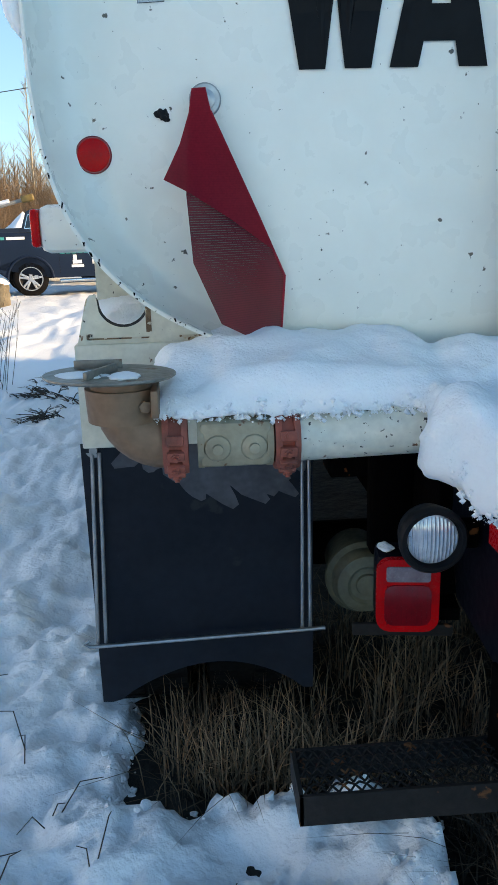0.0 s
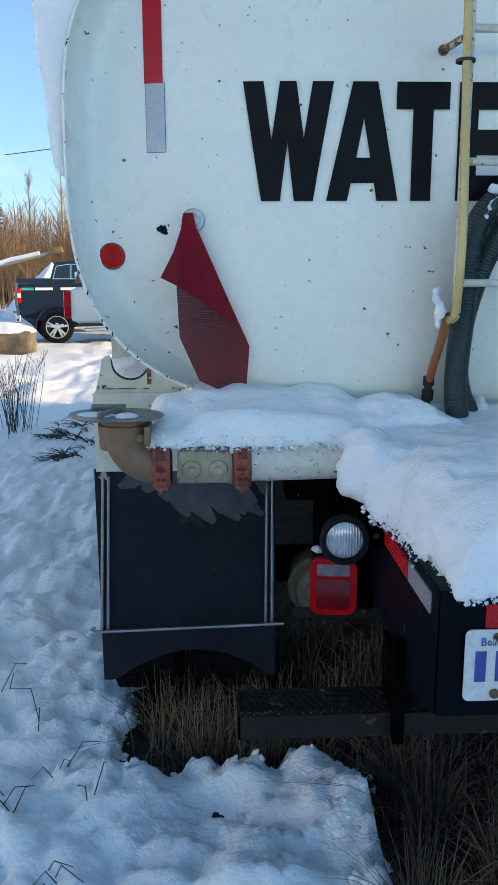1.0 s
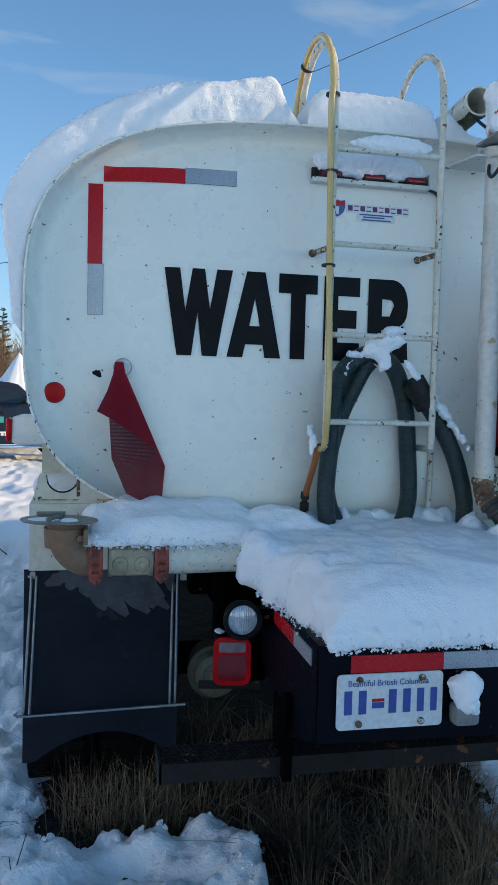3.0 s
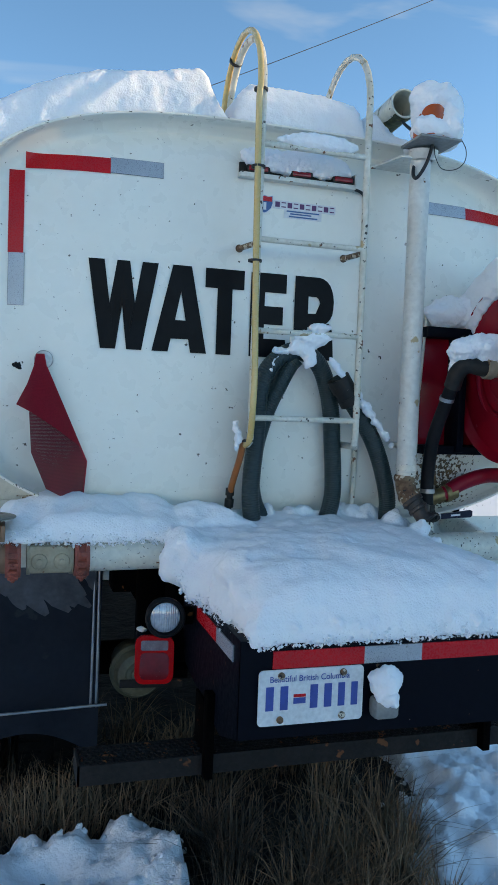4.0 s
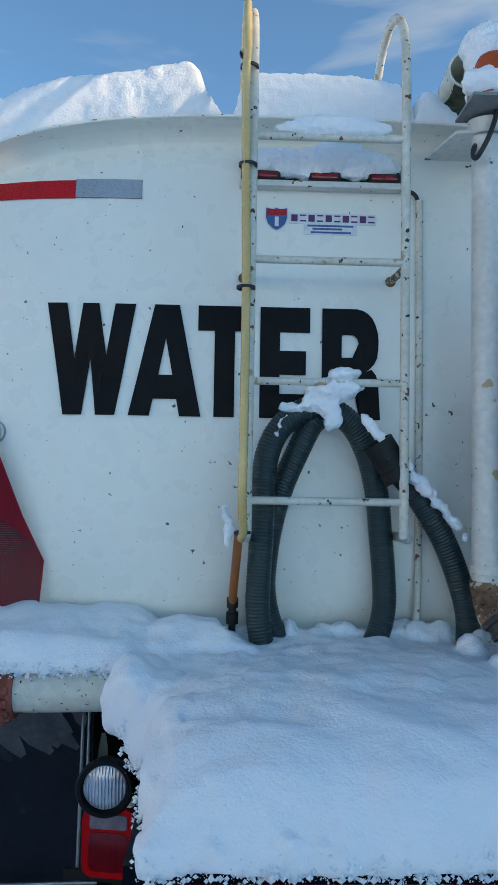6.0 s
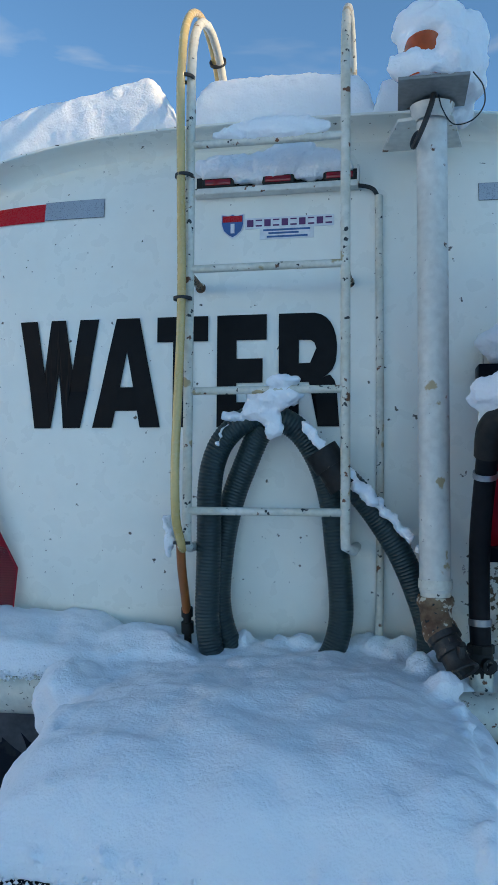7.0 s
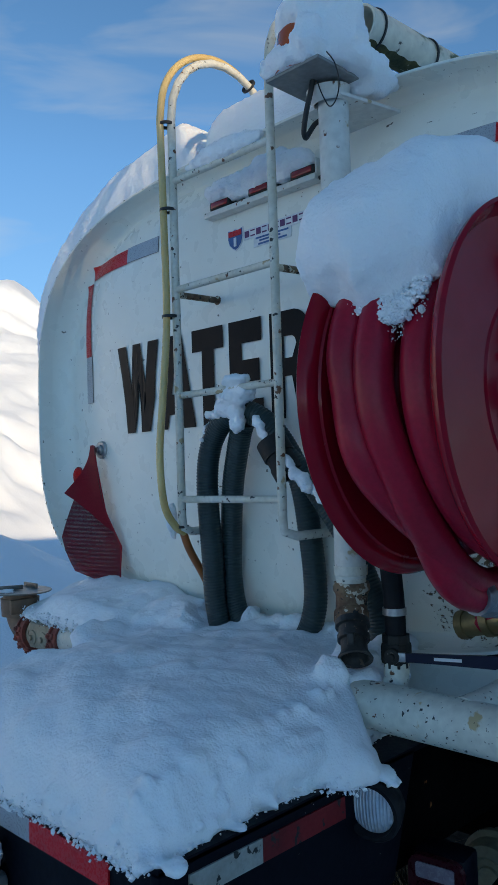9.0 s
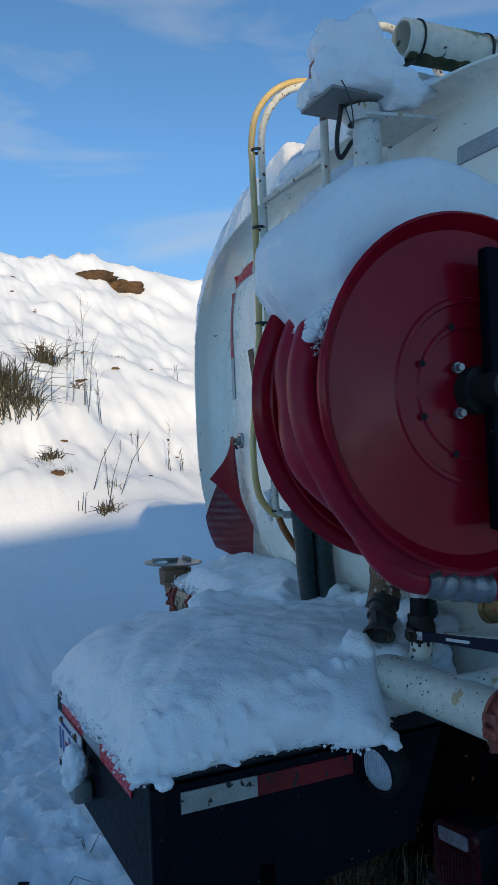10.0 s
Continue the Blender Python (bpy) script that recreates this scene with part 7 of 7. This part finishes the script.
        box(bm, (1.14, -0.008, 0.70), (1.40, 0.004, 0.78))
        box(bm, (1.16, -0.008, 0.78), (1.26, 0.004, 0.90))
        pk("mark", bm, WHITE, label="white machine pictogram", smooth=False)
        bm = box(bmesh.new(), (1.70, -0.008, 0.68), (2.35, 0.004, 0.71))
        for x in (1.84, 1.94, 2.04, 2.14):
            box(bm, (x, -0.008, 0.61), (x + 0.07, 0.004, 0.67))
        box(bm, (1.70, -0.008, 0.68), (1.74, 0.004, 0.86))
        pk("mark", bm, WHITE, label="white trailer pictogram", smooth=False)
        for x0, x1, m in ((-0.93, -0.50, TEAL), (-0.46, -0.06, WHITE), (0.12, 0.64, WHITE)):
            pk("mark", box(bmesh.new(), (x0, -0.008, 1.27), (x1, 0.004, 1.33)), m, smooth=False)

    def pickup_wheel(x, y):
        w = pk("wheel", lathe(bmesh.new(), (x, y, 0.40), (0, 1, 0), [(0, 0.27), (0.0, 0.36), (0.03, 0.40), (0.24, 0.40), (0.27, 0.36), (0.27, 0.27)], 40), TYRE, label="black tyre")
        pk("rim", lathe(bmesh.new(), (x, y + 0.005, 0.40), (0, 1, 0), [(0.06, 0), (0.06, 0.2), (0.0, 0.255), (0.0, 0.275), (0.2, 0.275)], 36), RUBBER, w)
        for k in range(10):
            a = 2 * math.pi * (k // 2) / 5 + (0.17 if k % 2 else -0.17)
            bm = box(bmesh.new(), (-0.024, -0.005, 0.04), (0.024, 0.03, 0.252), 0.008, Matrix.Translation((x, y + 0.01, 0.40)) @ Matrix.Rotation(a, 4, "Y"))
            pk("spoke", bm, ALLOY, w, "silver alloy spoke")
        pk("rim_lip", lathe(bmesh.new(), (x, y + 0.002, 0.40), (0, 1, 0), [(0.006, 0.246), (-0.004, 0.252), (-0.004, 0.266), (0.01, 0.272)], 36), ALLOY, w, "silver rim lip")
        pk("hub_cap", lathe(bmesh.new(), (x, y - 0.002, 0.40), (0, 1, 0), [(0, 0), (0, 0.045), (0.02, 0.07), (0.05, 0.07)], 20), ALLOY, w, "silver hub cap")

    for x, y in ((0, 0.0), (3.68, 0.0), (0, 1.68), (3.68, 1.68)):
        pickup_wheel(x, y)


pickup((-3.62, 18.5, 0.185), 16, "dark grey crew-cab pickup with teal door marks, parked on snow", True)
pickup((-5.48, 24.8, 0.30), -45, "dark pickup with chrome window trim, parked behind another pickup", False)

# block and loader boom behind, seen beside the tank
bm = box(bmesh.new(), (-5.1, 16.2, 0.10), (-3.72, 16.8, 0.63), 0.09)
bmesh.ops.subdivide_edges(bm, edges=bm.edges[:], cuts=4, use_grid_fill=True)
for v in bm.verts:
    v.co += Vector((0.09 * fbm(v.co.x, v.co.y, v.co.z, 2.6, 3), 0.05 * fbm(v.co.y, v.co.z, v.co.x, 3.1, 3), 0.05 * fbm(v.co.z, v.co.x, v.co.y, 3.4, 3)))
tagged(part("concrete_block", bm, CONCRETE), "brown weathered block lying in the snow", "block")
bm = bmesh.new()
blob(bm, (-4.40, 16.5, 0.64), (0.76, 0.36, 0.19), 0.2, 3, 4, floor=0.60)
tagged(part("snow_on_block", bm, SNOW), "snow slab lying on the block", "snow")
boom = thing("loader_boom", (-6.2, 23.0, 1.2), "long grey machine boom with a yellow end, snow on top", "machine")
part("beam", box(bmesh.new(), (0, -0.05, -0.05), (4.4, 0.05, 0.05), 0.02, Matrix.Translation((-8.8, 23.6, 1.45)) @ Matrix.Rotation(radians(-14), 4, "Y")), GREYMETAL, boom, "weathered grey steel beam")
part("cap", box(bmesh.new(), (4.25, -0.10, -0.09), (4.6, 0.10, 0.10), 0.04, Matrix.Translation((-8.8, 23.6, 1.45)) @ Matrix.Rotation(radians(-14), 4, "Y")), LOADERYELLOW, boom, "faded yellow boom end")
bm = tube(bmesh.new(), [(-8.8 + 0.42 * k, 23.55, 1.53 + 0.105 * k + 0.02 * math.sin(k * 2)) for k in range(10)], 0.06, 8)
tagged(part("snow_on_boom", bm, SNOW), "snow along the boom", "snow")

# ---- trees beyond ----


def branchy(bm, base, h, r, rnd, limbs, spread, level=2):
    tip = base + Vector((rnd.gauss(0, 0.05) * h, rnd.gauss(0, 0.05) * h, h))
    mid = base.lerp(tip, 0.5) + Vector((rnd.gauss(0, 0.03) * h, rnd.gauss(0, 0.03) * h, 0))
    tube(bm, [base, mid, tip], [r, r * 0.65, r * 0.2], 5, False)
    if level:
        for _ in range(limbs):
            t = rnd.uniform(0.25, 0.95)
            p = base.lerp(mid, t * 2) if t < 0.5 else mid.lerp(tip, t * 2 - 1)
            a, l = rnd.uniform(0, 6.28), h * rnd.uniform(0.12, 0.32) * (1.15 - t * 0.7)
            q = p + Vector((math.cos(a) * l * spread, math.sin(a) * l * spread, l))
            tube(bm, [p, p.lerp(q, 0.5) + Vector((0, 0, -0.06 * l)), q], [r * 0.35, r * 0.25, r * 0.08], 4, False)
            if level > 1:
                for _ in range(4):
                    b, l2 = rnd.uniform(0, 6.28), l * rnd.uniform(0.25, 0.5)
                    s = p.lerp(q, rnd.uniform(0.3, 1.0))
                    tube(bm, [s, s + Vector((math.cos(b) * l2 * 0.7, math.sin(b) * l2 * 0.7, l2))], [r * 0.13, r * 0.05], 3, False)


bm = bmesh.new()
rnd = random.Random(77)
for _ in range(760):
    d, az = rnd.uniform(38, 62), rnd.uniform(1.0, 19.0)
    x, y = -d * math.sin(radians(az)), d * math.cos(radians(az))
    branchy(bm, Vector((x, y, terrain(x, y))), rnd.uniform(2.8, 5.4), rnd.uniform(0.03, 0.055), rnd, 11, 0.75, 2)
for _ in range(520):
    d, az = rnd.uniform(34, 44), rnd.uniform(1.0, 19.0)
    x, y = -d * math.sin(radians(az)), d * math.cos(radians(az))
    branchy(bm, Vector((x, y, terrain(x, y))), rnd.uniform(1.6, 3.8), rnd.uniform(0.018, 0.032), rnd, 12, 0.9, 2)
tagged(part("brush_thicket", bm, BARK), "dense thicket of bare brown saplings", "trees", kind="stuff")
for k, (d, az, h) in enumerate(((42, 10.4, 8.2), (43, 12.6, 6.6), (46, 9.0, 7.4), (44, 6.6, 7.2), (41, 15.8, 7.5), (45, 4.2, 7.8))):
    rnd = random.Random(90 + k)
    x, y = -d * math.sin(radians(az)), d * math.cos(radians(az))
    tree = thing("birch_tree", (x, y, terrain(x, y)), "tall slender leafless pale-barked birch tree", "tree", "birches beyond the lot")
    base = Vector((x, y, terrain(x, y)))
    part("trunk", tube(bmesh.new(), [base, base + Vector((0.05, 0, h * 0.5)), base + Vector((0.1, 0, h))], [0.09, 0.06, 0.012], 7), BIRCH, tree)
    bm = bmesh.new()
    for _ in range(46):
        t = rnd.uniform(0.3, 1.0)
        p = base + Vector((0.1 * t, 0, h * t))
        a, l = rnd.uniform(0, 6.28), h * 0.17 * (1.25 - t)
        q = p + Vector((math.cos(a) * l * 0.6, math.sin(a) * l * 0.6, l))
        tube(bm, [p, p.lerp(q, 0.5) - Vector((0, 0, 0.05 * l)), q], [0.018, 0.012, 0.004], 4, False)
        for _ in range(5):
            s, b, l2 = p.lerp(q, rnd.uniform(0.3, 1)), rnd.uniform(0, 6.28), l * 0.35
            tube(bm, [s, s + Vector((math.cos(b) * l2, math.sin(b) * l2, l2 * 0.9))], [0.007, 0.003], 3, False)
    part("crown", bm, BIRCH, tree, "bare fine twigs")
for k, (d, az, h, w) in enumerate(((44, 5.9, 6.4, 1.1), (48, 14.8, 6.8, 1.1), (49, 17.5, 7.2, 1.3))):
    rnd = random.Random(120 + k)
    x, y = -d * math.sin(radians(az)), d * math.cos(radians(az))
    tree = thing("fir_tree", (x, y, terrain(x, y)), "dark green fir tree behind the bare thicket", "tree", "firs beyond the lot")
    base = Vector((x, y, terrain(x, y)))
    part("trunk", tube(bmesh.new(), [base, base + Vector((0, 0, h))], [0.12, 0.015], 7), BARK, tree)
    bm = bmesh.new()
    for _ in range(190):
        t = rnd.uniform(0.18, 1.0)
        p = base + Vector((0, 0, h * t))
        a, l = rnd.uniform(0, 6.28), w * (1.05 - t) * rnd.uniform(0.7, 1.15) + 0.08
        way = Vector((math.cos(a), math.sin(a), -0.15 + 0.5 * t))
        for s in range(7):
            c = p + way * l * (s + 1) / 7
            side = Vector((-math.sin(a), math.cos(a), 0)) * l * 0.16 * (1.2 - s / 7)
            drop = Vector((0, 0, -0.07 - 0.03 * rnd.random()))
            vs = [bm.verts.new(v) for v in (c + side * rnd.uniform(0.6, 1.2) + drop, c + way * l / 6, c - side * rnd.uniform(0.6, 1.2) + drop, c - way * l / 8)]
            bm.faces.new(vs)
    part("crown", bm, FIR, tree, "dark green needled boughs", smooth=False)

# ---- overhead cables and thin clouds ----
for k, (a, b) in enumerate((((7.29, 28.92, 14.27), (14.35, 28.93, 17.99)), ((-5.3, 28.9, 8.42), (7.29, 28.9, 10.6)), ((-7.2, 29, 6.0), (2.0, 29, 7.9)))):
    a, b = Vector(a), Vector(b)
    if k == 0:
        a, b = a - (b - a) * 1.2, b + (b - a) * 1.5
    tagged(part("overhead_cable", tube(bmesh.new(), [a.lerp(b, t / 12) - Vector((0, 0, 0.25 * math.sin(math.pi * t / 12))) for t in range(13)], 0.014, 6), CABLE), "thin black overhead cable against the sky", "cable", "overhead cables")

# thin high cloud, far behind everything
m = bpy.data.materials.new("thin_cloud")
m.use_nodes = True
nt = m.node_tree
nt.nodes.clear()
n, link = nt.nodes.new, nt.links.new
out, mixer, clear, glow = n("ShaderNodeOutputMaterial"), n("ShaderNodeMixShader"), n("ShaderNodeBsdfTransparent"), n("ShaderNodeEmission")
glow.inputs["Color"].default_value, glow.inputs["Strength"].default_value = (0.84, 0.92, 1.0, 1), 0.50
co, stretch, big, small = n("ShaderNodeTexCoord"), n("ShaderNodeMapping"), n("ShaderNodeTexNoise"), n("ShaderNodeMapRange")
stretch.inputs["Scale"].default_value, stretch.inputs["Rotation"].default_value = (0.0022, 0.0022, 0.0085), (0.25, 0.1, 0)
big.inputs["Scale"].default_value, big.inputs["Detail"].default_value, big.inputs["Distortion"].default_value = 1.0, 5.0, 0.6
small.inputs["From Min"].default_value, small.inputs["From Max"].default_value, small.inputs["To Max"].default_value = 0.53, 0.85, 0.55
link(co.outputs["Object"], stretch.inputs["Vector"]), link(stretch.outputs[0], big.inputs["Vector"]), link(big.outputs["Fac"], small.inputs["Value"])
split, low, veil, over = n("ShaderNodeSeparateXYZ"), n("ShaderNodeMapRange"), n("ShaderNodeMixShader"), n("ShaderNodeEmission")
over.inputs["Color"].default_value, over.inputs["Strength"].default_value = (0.33, 0.62, 1.0, 1), 0.29
low.inputs["From Min"].default_value, low.inputs["From Max"].default_value, low.inputs["To Min"].default_value, low.inputs["To Max"].default_value = 0.0, 560.0, 0.80, 0.0
link(co.outputs["Object"], split.inputs[0]), link(split.outputs[2], low.inputs["Value"]), link(low.outputs[0], veil.inputs[0])
link(clear.outputs[0], veil.inputs[1]), link(over.outputs[0], veil.inputs[2])
link(small.outputs[0], mixer.inputs[0]), link(veil.outputs[0], mixer.inputs[1]), link(glow.outputs[0], mixer.inputs[2]), link(mixer.outputs[0], out.inputs["Surface"])
bm = bmesh.new()
rows = []
for i in range(25):
    az = radians(-110 + 165 * i / 24)
    rows.append([bm.verts.new((1500 * math.sin(az) * math.cos(e), 1500 * math.cos(az) * math.cos(e), 1500 * math.sin(e))) for e in (radians(-1 + 76 * j / 14) for j in range(15))])
for a, b in zip(rows, rows[1:]):
    for j in range(14):
        bm.faces.new((a[j], b[j], b[j + 1], a[j + 1]))
tagged(part("backdrop", bm, m), "thin white streaks of high cloud in a blue sky", "sky", kind="structure")
